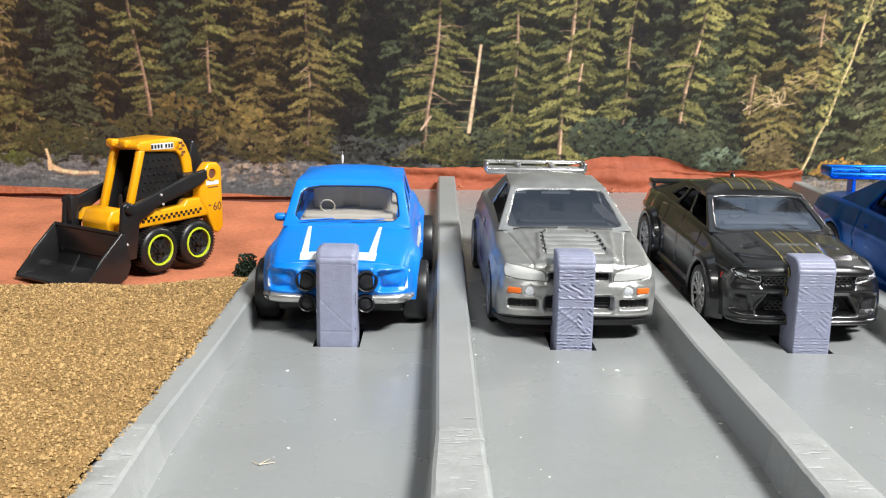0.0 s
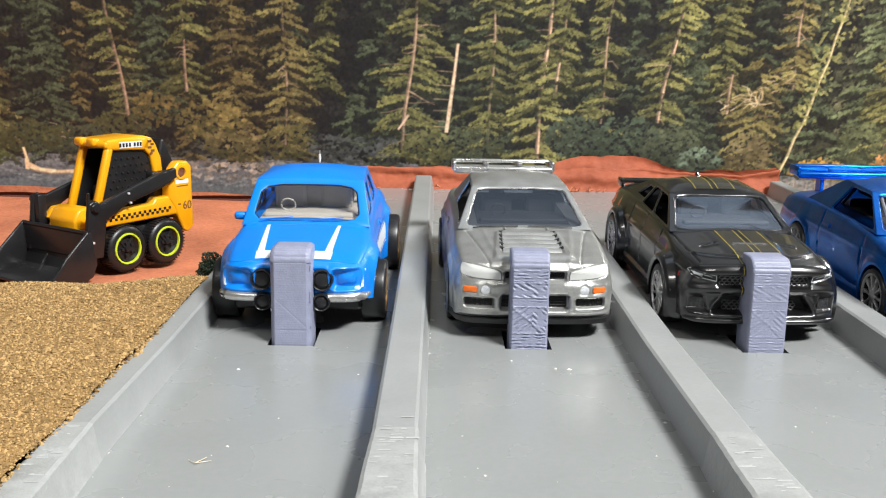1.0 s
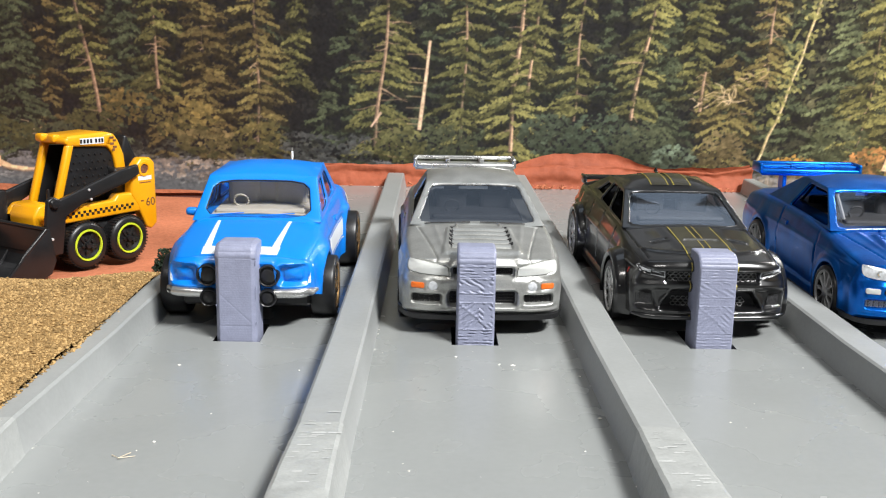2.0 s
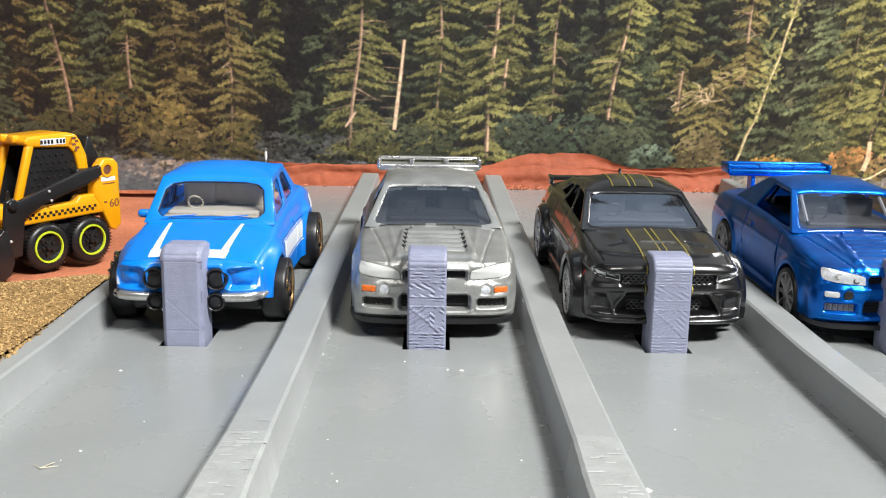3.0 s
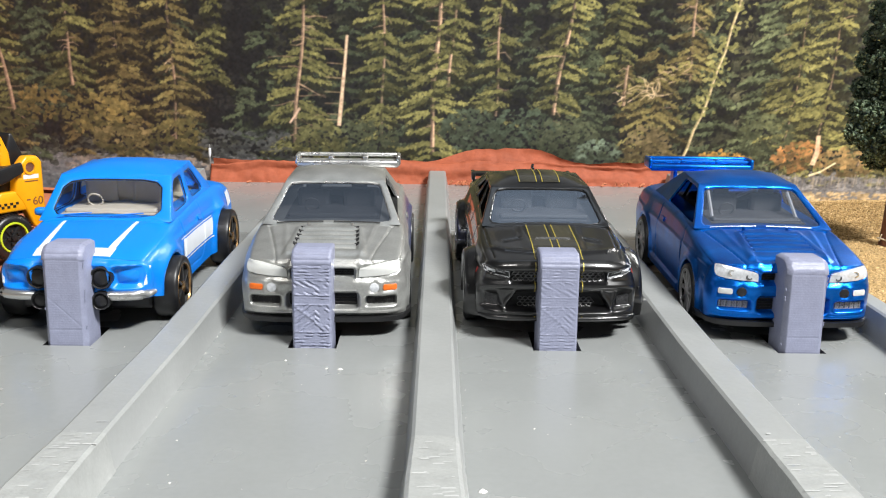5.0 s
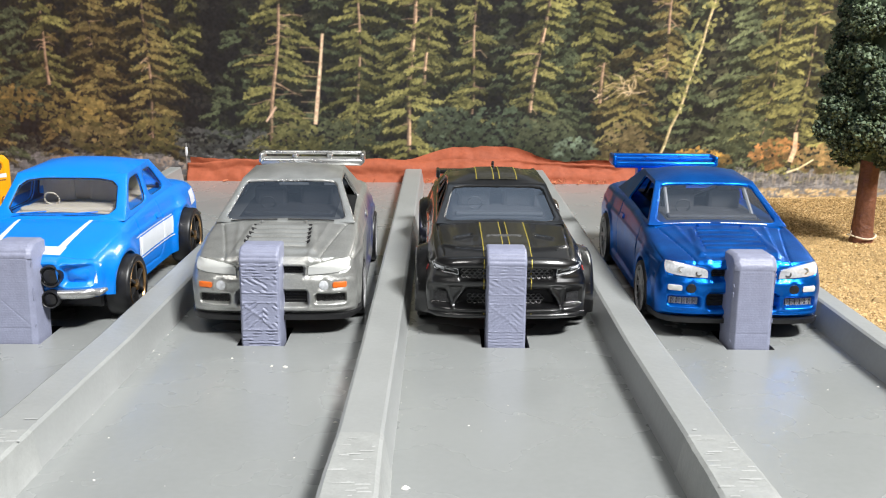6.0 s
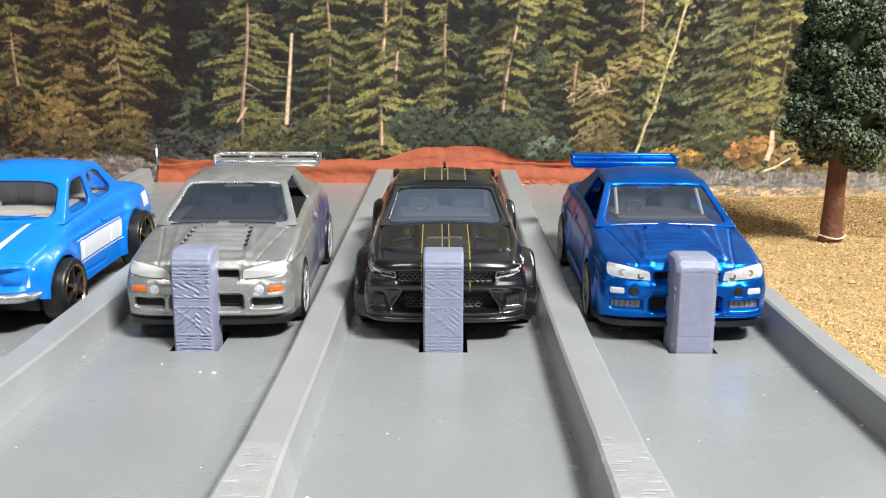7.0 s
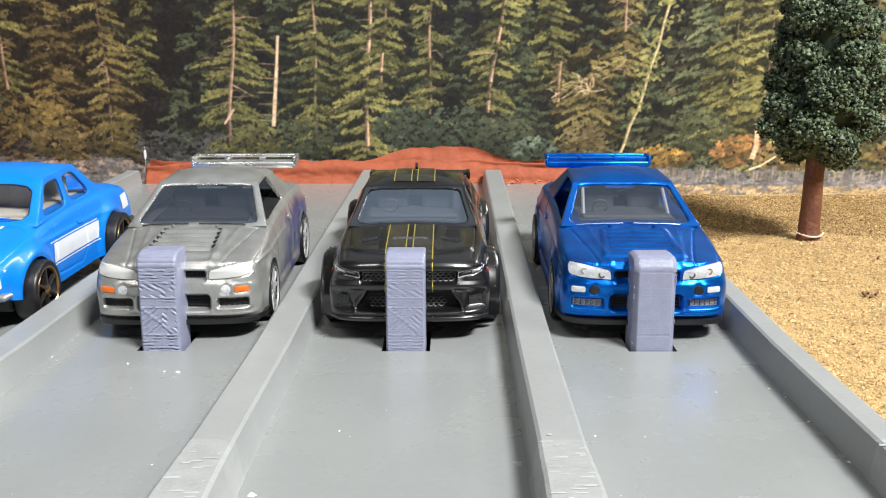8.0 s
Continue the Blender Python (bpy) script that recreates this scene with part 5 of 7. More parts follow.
    part("bonnet_stripe", bm, WHITE, car, "white bonnet stripe across the front")
    for sd in (1, -1):
        pl = sh.flank(sd)
        for s0, s1, za, zb, nm in ((21.0, 44.5, 9.0, 12.7, "door_stripe"), (20.5, 45.0, 13.0, 13.25, "pin_stripe"), (20.5, 45.0, 8.4, 8.65, "pin_stripe"), (61.5, 67.0, 12.0, 15.2, "tail_stripe")):
            bm = bmesh.new()
            sheet(bm, [[Vector(pl(s0 + (s1 - s0) * k / 60 + (z - za) * 0.3, z, 0.1)) * MM for k in range(61)] for z in np.linspace(za, zb, 9)])
            part(nm, bm, WHITE, car, "white side stripe")
        bm = bmesh.new()
        badge(bm, rounded(35.0, 37.6, 14.2, 15.0, 0.3), pl, 0.35)
        part("door_handle", bm, BLUE, car, "moulded blue door handle")
        # tail bumper
        bm = bmesh.new()
        tube(bm, [(sd * 14.0, 61.5, 8.8), (sd * 14.3, 67, 8.8), (sd * 12.5, 69.6, 8.8), (0, 70.0, 8.8)], 0.7, 8)
        part("rear_bumper", bm, CHROME, car, "chrome rear bumper")
    bm = bmesh.new()
    box(bm, (-14.9, 21.2, 17.4), (-12.4, 23.0, 19.0), 0.6)
    box(bm, (-12.8, 21.6, 17.5), (-11.6, 22.6, 18.3), 0.3)
    part("mirror", bm, BLUE, car, "blue wing mirror", smooth=50)
    for x0 in (-9.0, 1.0):
        part("wiper", tube(bmesh.new(), [(x0, 18.3, 18.3), (x0 + 6.5, 18.7, 18.75)], 0.12, 5), BLUE, car, "moulded wiper")
    return car


# --- wide coupe with rear wing, twice ---
def coupe(m, paint, bright, glass, lamp, indicator, grille, cage, label, vent_seen):
    car = thing("toy_car", m, label, "toy car", "toy cars at the start")
    sh = Shell(73.5, [
        (4.6, 14.5, 6.0, 14.4, 13.9, 14.0, 15.0, 9.8, 14.7, 4.2), (8, 15.2, 6.5, 15.1, 14.2, 14.7, 15.1, 10.6, 14.8, 3.9), (14.6, 16.5, 8.0, 16.3, 14.3, 15.7, 15.3, 11.6, 15.0, 3.6),
        (20, 17.5, 9.5, 17.3, 14.1, 16.6, 15.2, 12, 14.9, 3.5), (32, 18.1, 10, 17.9, 13.8, 17.4, 15.0, 12, 14.9, 3.4), (48, 18.3, 10, 18.1, 13.6, 17.6, 15.1, 12, 14.9, 3.4),
        (58, 18.3, 10, 18.1, 13.6, 17.6, 15.5, 12.4, 15.1, 3.6), (68, 18, 10, 17.8, 13.2, 17, 15.0, 12, 14.6, 4.4), (73.5, 17.2, 9, 17, 12.6, 15.8, 14.2, 11, 13.8, 5)],
        (14.6, 57.0), (6.2, 6.4), (5.5, 5.8), [(4.2, -0.5), (4.8, -1.0), (10.1, -1.1), (10.6, -0.95), (10.95, -0.5), (12.9, -0.75), (13.5, -0.68), (14.0, -0.45), (14.3, -0.2), (14.5, 0.0)], bulge=3.2, power=4.5)
    lamp_out = [(6.3, 11.3), (9.8, 11.5), (12.9, 11.9), (13.6, 12.5), (13.5, 13.7), (12.8, 14.0), (9.9, 13.6), (7.0, 13.0), (6.4, 12.5)]
    top_in, mouth = (lambda x, z: sd_box(x, z, 0, 11.95, 5.7, 0.9, 0.35)), (lambda x, z: sd_box(x, z, 0, 7.1, 6.3, 1.35, 0.6))
    side_in, lamps = (lambda x, z: sd_box(x, z, 10.2, 7.0, 2.7, 0.85, 0.4)), (lambda x, z: sd_box(x, z, 11.9, 9.45, 1.35, 0.62, 0.25))
    fog = lambda x, z: np.hypot((x - 9.1) / 1.1, z - 9.4) - 0.85
    sh.on_nose += [lambda x, z: -1.0 * ease(top_in(x, z), 0.35) + 0.16 * bell(top_in(x, z) - 0.35, 0.25),
                   lambda x, z: -1.3 * ease(mouth(x, z), 0.4) + 0.22 * bell(mouth(x, z) - 0.4, 0.3),
                   lambda x, z: -0.9 * ease(side_in(x, z), 0.4) + 0.2 * bell(side_in(x, z) - 0.4, 0.3),
                   lambda x, z: -0.3 * ease(lamps(x, z), 0.25) - 0.3 * ease(fog(x, z), 0.25),
                   lambda x, z: -0.45 * ease(sd_poly(x, z, lamp_out) - 0.2, 0.4),
                   lambda x, z: 0.28 * bell(z - 4.95, 0.3)]
    sh.on_deck += [lambda x, q: -0.26 * bell(sd_line(x, q, [(8.2, 4.0), (9.3, 9), (11.9, 19.0)]), 0.17),
                   lambda x, q: 0.4 * ease(sd_poly(x, q, [(-1, 6.2), (7.4, 6.2), (6.2, 17.0), (-1, 17.0)]), 0.9),
                   lambda x, q: (-0.35 if vent_seen else -0.12) * ease(sd_poly(x, q, [(-1, 7.9), (5.9, 7.9), (5.5, 16.6), (-1, 16.6)]), 0.3),
                   lambda x, q: 0.18 * bell(sd_line(x, q, [(6.2, 4.4), (7.2, 9), (8.6, 18.5)]), 0.5),
                   lambda x, q: -0.25 * bell(q - 19.0, 0.25) * (x < 12.4)]
    sh.on_flank += [arch_lips(sh, 0.45, 0.9), lambda q, z: -0.28 * bell(sd_line(q, z, [(23, 17.4), (22.6, 11), (23.4, 5.2), (44.6, 5.2), (45.6, 11), (45.2, 17.6)]), 0.17),
                    lambda q, z: 0.2 * bell(z - 13.4, 0.35), lambda q, z: 0.5 * ease(z - 5.0, 0.8) * ease(np.abs(q - 35.8) - 13.5, 2.0),
                    lambda q, z: -0.25 * bell(sd_line(q, z, [(4.8, 10.7), (7.6, 11.0)]), 0.16)]
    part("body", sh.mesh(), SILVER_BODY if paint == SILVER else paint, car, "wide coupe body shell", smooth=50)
    cabin(car, (13.5, 19.4, 16.9), (10.0, 31.5, 23.8), (9.7, 46.0, 24.2), (12.8, 60.0, 17.4), 1.45, paint, glass, (0.66,),
          (0.05, 0.05, 0.06, 0.05), [(0.05, 0.03, 0.09, 0.05), None], "low roof with slim pillars", 0.1, (bright, 0.28), GLASS_DARK)
    underside(car, 73, 12.4, 3.3, 8.0, None)
    tray(car, sh, 22, 54, 9.4, SEAT_GREY, "dark grey seats and dashboard")
    if cage:
        bm = bmesh.new()
        for sx in (-8.5, 8.5):
            tube(bm, [(sx, 24, 17), (sx * 0.95, 31, 22.4), (sx * 0.92, 44, 22.8), (sx, 52, 16)], 0.35, 6)
        tube(bm, [(-8.2, 42, 22.5), (8.2, 42, 22.5)], 0.35, 6)
        tube(bm, [(-8.2, 42, 22.2), (8.2, 44, 15)], 0.35, 6)
        tube(bm, [(8.2, 42, 22.2), (-8.2, 44, 15)], 0.35, 6)
        part("roll_cage", bm, CAGE, car, "grey roll cage inside")
    add_wheels(car, (15.6, 16.1), (14.6, 57.0), (5.5, 5.9), (5.5, 5.9), 3.6, (10, 0.26, True), RIM_STEEL, RIM_STEEL, 0.82)
    # black lip
    bm = bmesh.new()
    lip = []
    for x in np.linspace(-15.5, 15.5, 27):
        xx = min(abs(x), 14.4) * (1 if x > 0 else -1)
        f = sh.nose(xx, 4.4)
        back = max(0, abs(x) - 13.9) ** 2 * 1.6
        lip.append([Vector((x, f[1] - 0.9 + back, z)) * MM if k else Vector((x, f[1] + 1.5 + back, z)) * MM for k, z in ((0, 4.25), (1, 4.1), (2, 3.85), (3, 3.25), (0, 3.05))])
    sheet(bm, lip)
    bmesh.ops.recalc_face_normals(bm, faces=bm.faces)
    part("splitter", bm, BLACK_PLASTIC, car, "black front splitter", smooth=40)
    for sd in (1, -1):
        bm = bmesh.new()
        box(bm, (sd * 14.3 - 0.5, 21.5, 2.5), (sd * 14.3 + 0.6, 50, 4.4), 0.4)
        part("side_skirt", bm, paint, car, "side skirt")
        # headlamps sweep back round the corner
        out = [(sd * x, z) for x, z in lamp_out]
        bm = bmesh.new()
        badge(bm, [tuple(p) for p in curve_through(out + [out[0]], 2)[:-1]], sh.nose, 0.42, 0.5)
        hl = part("headlamp", bm, lamp, car, "headlamp", smooth=35)
        if cage:
            for cx, cz in ((7.9, 12.1), (11.0, 12.7)):
                f = sh.nose(sd * cx, cz, 0.3)
                lathe_m = pose(f[0] * MM, f[1] * MM, f[2] * MM, 0, 0, -90)
                part("reflector", lathed([(0.62, -0.3), (0.6, 0.12), (0.42, 0.14), (0.01, -0.02)], 20, lathe_m), CHROME if cx > 9 else SEAT_GREY, hl, smooth=40)
        # indicators
        bm = bmesh.new()
        badge(bm, rounded(sd * 11.9 - 1.2, sd * 11.9 + 1.2, 8.95, 9.95, 0.3), sh.nose, 0.3)
        part("indicator", bm, indicator, car, "front indicator lamp")
        f = sh.nose(sd * 9.1, 9.4, 0.12)
        part("fog_lamp", lathed([(0.85, -0.3), (0.85, 0.1), (0.65, 0.2), (0.01, 0.22)], 20, pose(f[0] * MM, f[1] * MM, f[2] * MM, 0, 0, -90)), LAMP_CLEAR if not cage else BLACK_PLASTIC, car, "round fog lamp", smooth=50)
        o = rounded(sd * 10.2 - 2.5, sd * 10.2 + 2.5, 6.35, 7.65, 0.3)
        bm = bmesh.new()
        badge(bm, o, sh.nose, 0.06, 0.3)
        gl = part("side_grille", bm, grille, car, "meshed side air intake")
        bm = bmesh.new()
        for k in range(11):
            x = 7.9 + k * 0.46
            for za, zb in ((6.4, 7.0), (7.0, 7.6)):
                tube(bm, [sh.nose(sd * (x - 0.2 * (k % 2)), za, 0.16), sh.nose(sd * (x + 0.23), zb, 0.16)], 0.09, 5)
                tube(bm, [sh.nose(sd * (x + 0.23), za, 0.16), sh.nose(sd * (x - 0.2 * (k % 2)), zb, 0.16)], 0.09, 5)
        part("intake_mesh", bm, RIM_DARK if not cage else RIM_STEEL, gl, "fine crossed mesh")
    for (x0, x1, z0, z1) in ((-6.05, 6.05, 6.0, 8.2), (-5.5, 5.5, 11.25, 12.65)):
        bm = bmesh.new()
        badge(bm, rounded(x0, x1, z0, z1, 0.35), sh.nose, 0.06, 0.3)
        gl = part("grille", bm, DARK, car, "dark front air opening")
        bm = bmesh.new()
        for k in range(3):
            z = z0 + (z1 - z0) * (k + 1) / 4
            tube(bm, [sh.nose(x, z, 0.2) for x in np.linspace(x0 + 0.3, x1 - 0.3, 15)], 0.09, 5)
        part("grille_bar", bm, RIM_DARK, gl, "thin dark grille bars")
    # bonnet panel and slatted vent
    bm = bmesh.new()
    for k in range(5):
        s = 8.4 + k * 1.75
        w = 5.5 - k * 0.12
        vs = [[Vector(sh.deck(-w + 2 * w * i / 8, s + ds, h)) * MM for i in range(9)] for ds, h in ((0, 0.02), (0.25, 0.30 if vent_seen else 0.16), (1.1, 0.36 if vent_seen else 0.12), (1.35, 0.02))]
        sheet(bm, vs)
    panel = part("vent_slat", bm, paint, car, "row of bonnet vent slats", smooth=40)
    bm = bmesh.new()
    for k in range(5):
        s = 9.95 + k * 1.75
        w = 5.6 - k * 0.12
        for sd in (1, -1):
            badge(bm, rounded(sd * w - 0.45, sd * w + 0.45, s - 0.35, s + 0.3, 0.15, 2), sh.deck, 0.14 if vent_seen else 0.05, 0.2, 1)
        if vent_seen:
            sheet(bm, [[Vector(sh.deck(-w + 2 * w * i / 8, s + d, 0.07)) * MM for i in range(9)] for d in (-0.3, 0.15)])
    part("vent_gap", bm, DARK if vent_seen else paint, panel, "narrow vent gaps")
    for sd in (1, -1):
        f = sh.deck(sd * 4.2, 18.2, 0.1)
        part("washer", lathed([(0.01, 0.5), (0.3, 0.4), (0.35, 0)], 10, pose(f[0] * MM, f[1] * MM, f[2] * MM, 0, -90)), bright, car)
        pl = sh.flank(sd)
        bm = bmesh.new()
        badge(bm, rounded(40.5, 43.5, 13.9, 14.8, 0.3), pl, 0.3)
        part("door_handle", bm, paint, car, "door handle")
        # wing supports
        bm = bmesh.new()
        box(bm, (sd * 6.0 - 0.5, 68.5, 16.5), (sd * 6.0 + 0.5, 72.0, 22.2), 0.3)
        part("wing_support", bm, paint, car)
    for x0, x1 in ((-10.5, -1.5), (0.5, 9.5)):
        part("wiper", tube(bmesh.new(), [sh.deck(x, 19.3, 0.35) for x in np.linspace(x0, x1, 8)], 0.14 if vent_seen else 0.08, 5), BLACK_PLASTIC if vent_seen else SILVER_BRIGHT, car, "moulded wiper")
    # rear wing: frame with slots and end plates
    wing = part("rear_wing", boxed((-12.4, 67.6, 20.9), (12.4, 69.0, 22.6), 0.5), bright, car, "rear wing with slots", smooth=50)
    part("wing_blade", boxed((-12.0, 72.2, 23.0), (12.0, 73.6, 23.9), 0.35), bright, wing, smooth=50)
    for sd in (1, -1):
        part("end_plate", boxed((sd * 12.3 - 0.5, 67.6, 21.4), (sd * 12.3 + 0.5, 74.0, 23.9), 0.4), bright, wing, smooth=50)
    for x in (-4.2, 4.2):
        part("wing_rib", boxed((x - 0.6, 68.8, 22.6), (x + 0.6, 73.0, 23.6), 0.25), bright, wing)
    part("wing_floor", boxed((-11.9, 69.0, 22.5 if cage else 21.9), (11.9, 72.6, 23.4 if cage else 22.5), 0.2), paint if not cage else bright, wing)
    return car


# --- black saloon with stripes ---
def muscle():
    car = thing("toy_car", slope_pose(0.0679, 0.1668, 0.5), "glossy black toy muscle car with gold lined stripes", "toy car", "toy cars at the start")
    sh = Shell(77, [
        (3.8, 15.0, 7.5, 14.9, 12.8, 14.3, 14.5, 9.8, 14.3, 4.4), (7, 15.7, 8, 15.6, 13.2, 14.9, 14.7, 10.6, 14.5, 4.0), (14, 16.5, 8.5, 16.3, 13.4, 15.6, 14.8, 11.4, 14.6, 3.6),
        (22, 17.3, 9, 17.1, 13.2, 16.5, 14.6, 11.8, 14.5, 3.4), (38, 18.1, 9, 17.9, 12.9, 17.3, 14.6, 12, 14.6, 3.4), (52, 18.6, 9, 18.4, 13, 17.7, 14.8, 12.2, 14.7, 3.5),
        (62, 18.8, 9, 18.6, 13.1, 17.8, 15, 12.6, 14.8, 3.8), (72, 18.6, 9, 18.4, 12.7, 17.5, 14.6, 12.2, 14.4, 4.6), (77, 18, 8.5, 17.8, 12, 16.7, 13.8, 11.6, 13.4, 5.6)],
        (14.0, 61.0), (6.5, 6.8), (5.8, 6.2), [(4.4, -0.3), (4.9, -0.9), (5.5, -0.7), (6.4, 0.2), (9.4, 0.1), (9.9, -0.5), (10.4, -0.75), (10.9, -0.5), (11.3, -0.05), (12.9, -0.3), (13.4, -0.95), (14.0, -0.85), (14.5, -0.55), (14.8, -0.28), (15.0, 0.0)], bulge=3.6, power=3.4)
    lamp_out = [(8.7, 11.7), (8.8, 12.75), (11.0, 13.2), (12.9, 13.6), (13.3, 13.3), (12.9, 12.6), (11.0, 12.1)]
    jaw = [(-1, 6.0), (9.1, 6.0), (8.6, 7.2), (7.3, 8.9), (-1, 8.9)]
    corner = [(10.0, 6.1), (13.3, 6.3), (13.4, 8.8), (10.7, 8.6)]
    sh.on_nose += [lambda x, z: -0.8 * ease(sd_box(x, z, 0, 11.9, 8.5, 0.95, 0.3), 0.4), lambda x, z: -1.7 * ease(sd_poly(x, z, jaw), 0.5) + 0.3 * bell(sd_poly(x, z, jaw) - 0.5, 0.35),
                   lambda x, z: -0.5 * ease(sd_poly(x, z, lamp_out), 0.4), lambda x, z: -0.6 * ease(sd_poly(x, z, corner), 0.6) + 0.2 * bell(sd_poly(x, z, corner) - 0.5, 0.35)]
    sh.on_deck += [lambda x, q: 0.45 * ease(sd_poly(x, q, [(-1, 7.4), (5.0, 7.6), (6.0, 19.5), (-1, 19.5)]), 1.8), lambda x, q: -0.3 * bell(sd_line(x, q, [(11.3, 5.0), (11.9, 12), (12.3, 21)]), 0.2),
                   lambda x, q: -0.55 * bell(sd_line(x, q, [(6.2, 13.4), (8.8, 12.4)]), 0.35) + 0.25 * bell(sd_line(x, q, [(6.0, 12.6), (8.8, 11.6)]), 0.4),
                   lambda x, q: 0.35 * bell(sd_line(x, q, [(0, 6.6), (5, 6.8), (9, 7.6), (11.5, 9.2)]), 0.55), lambda x, q: -0.3 * bell(q - 20.3, 0.3) * (x < 12.0)]
    sh.on_flank += [lambda q, z: -0.28 * bell(sd_line(q, z, [(24.5, 17), (24.1, 11), (24.5, 5.5)]), 0.18) - 0.28 * bell(sd_line(q, z, [(38.2, 17.6), (38, 11), (38.4, 5.2)]), 0.18) - 0.28 * bell(sd_line(q, z, [(51, 17.6), (50.6, 11), (50, 7)]), 0.18),
                    lambda q, z: 0.3 * bell(z - 13.0, 0.5), lambda q, z: 0.5 * ease(z - 5.2, 0.8) * ease(np.abs(q - 37.5) - 15.5, 2.0)]
    part("body", sh.mesh(), BLACK_PAINT, car, "glossy black body shell", smooth=50)
    cabin(car, (12.7, 20.8, 16.7), (10.2, 33.0, 22.7), (9.9, 50.0, 23.0), (12.4, 66.0, 17.9), 1.55, BLACK_PAINT, GLASS_GREY, (0.36, 0.62),
          (0.05, 0.05, 0.06, 0.05), [(0.06, 0.03, 0.10, 0.12), (0.06, 0.03, 0.10, 0.03), (0.22, 0.5, 0.22, 0.05)], "glossy black roof and pillars", 0.12, (BLACK_PAINT, 0.3), GLASS_DARK)
    underside(car, 76, 12.6, 2.6, 8.0, None)
    tray(car, sh, 23, 60, 9.4, SEAT_GREY, "grey seats and dashboard")
    add_wheels(car, (16.2, 16.5), (14.0, 61.0), (5.8, 6.2), (5.8, 6.2), 4.6, (6, 0.42, True), RIM_CHROME, RIM_CHROME, 0.76)
    for sd in (1, -1):
        # flared arches
        for a, r, h in ((14.0, 6.7, 5.7), (61.0, 6.9, 6.0)):
            # a broad ring standing out from the side, rounded at its outer edge
            ring = [(r + 2.1, 13.6), (r + 1.7, 14.6), (r + 1.4, 15.6), (r + 1.1, 16.2), (r + 0.7, 16.5), (r + 0.3, 16.5), (r - 0.1, 16.2), (r - 0.15, 14.0)]
            bm = bmesh.new()
            sheet(bm, [[Vector((sd * w, a - q * math.cos(t), max(3.0, h + q * math.sin(t)))) * MM for q, w in ring] for t in np.linspace(-0.42, math.pi + 0.3, 40)])
            bmesh.ops.recalc_face_normals(bm, faces=bm.faces)
            part("arch_flare", bm, BLACK_PAINT, car, "bolted black arch flare", smooth=50)
            bm = bmesh.new()
            for t in np.linspace(0.35, math.pi - 0.35, 6):
                lathe(bm, [(0.02, 0.16), (0.2, 0.12), (0.26, -0.1)], 8, pose(sd * 15.6 * MM, (a - (r + 1.35) * math.cos(t)) * MM, (h + (r + 1.35) * math.sin(t)) * MM, 0, 0, 0 if sd > 0 else 180))
            part("flare_bolt", bm, BLACK_PAINT, car, "row of small flare bolts", smooth=50)
        out = [(sd * x, z) for x, z in lamp_out]
        bm = bmesh.new()
        badge(bm, out, sh.nose, 0.12, 0.3)
        hl = part("headlamp", bm, BLACK_PLASTIC, car, "slim headlamp")
        bm = bmesh.new()
        rim_line(bm, out, sh.nose, 0.09)
        badge(bm, [(sd * 8.9, 12.2), (sd * 11.0, 12.7), (sd * 11.0, 12.95), (sd * 8.9, 12.55)], sh.nose, 0.22, 0.3)
        badge(bm, [(sd * 11.2, 12.35), (sd * 12.6, 12.75), (sd * 13.0, 13.25), (sd * 12.7, 13.4), (sd * 11.2, 13.05)], sh.nose, 0.22, 0.3)
        part("lamp_strip", bm, LAMP_CLEAR, hl, "bright lamp lens")
        bm = bmesh.new()
        badge(bm, rounded(sd * 11.8 - 1.15, sd * 11.8 + 1.15, 6.5, 8.4, 0.4), sh.nose, 0.1, 0.3)
        part("side_intake", bm, MESH_DARK, car, "meshed corner air intake")
        # red side marker
        pl = sh.flank(sd)
        bm = bmesh.new()
        badge(bm, rounded(6.1, 6.5, 11.2, 12.2, 0.18), pl, 0.1)
        part("side_marker", bm, mat("red_marker", (0.6, 0.04, 0.03), 0.4), car, "small red side marker")
    # grilles
    bm = bmesh.new()
    badge(bm, rounded(-8.2, 8.2, 11.15, 12.65, 0.3), sh.nose, 0.06, 0.3)
    up = part("upper_grille", bm, DARK, car, "honeycomb upper grille")
    o2 = [(-8.7, 6.2), (8.7, 6.2), (8.2, 7.3), (7.0, 8.7), (-7.0, 8.7), (-8.2, 7.3)]
    bm = bmesh.new()
    badge(bm, o2, sh.nose, 0.06, 0.3)
    low = part("lower_grille", bm, DARK, car, "honeycomb lower grille")

    def comb(x0, x1, z0, z1, step, owner):
        bm = bmesh.new()
        row = 0
        z = z0
        while z <= z1:
            x = x0 + (step / 2 if row % 2 else 0)
            while x <= x1:
                pts = [(x + step * 0.5 * math.cos(t), z + step * 0.36 * math.sin(t)) for t in np.linspace(0, 6.283, 7)]
                rim_line(bm, pts[:-1], lambda u, v, l: sh.nose(u, v, 0.24), 0.11)
                x += step
            z += step * 0.55
            row += 1
        part("honeycomb", bm, MESH_SILVER, owner, "bright honeycomb mesh")
    comb(-7.7, 7.7, 11.4, 12.5, 0.95, up)
    comb(-6.6, 6.6, 6.5, 7.7, 0.95, low)
    bm = bmesh.new()
    tube(bm, [sh.nose(x, 4.5, 0.5) for x in np.linspace(-14.0, 14.0, 17)], [0.3] + [0.5] * 15 + [0.3], 8)
    part("splitter", bm, BLACK_PAINT, car, "glossy black front splitter", smooth=60)
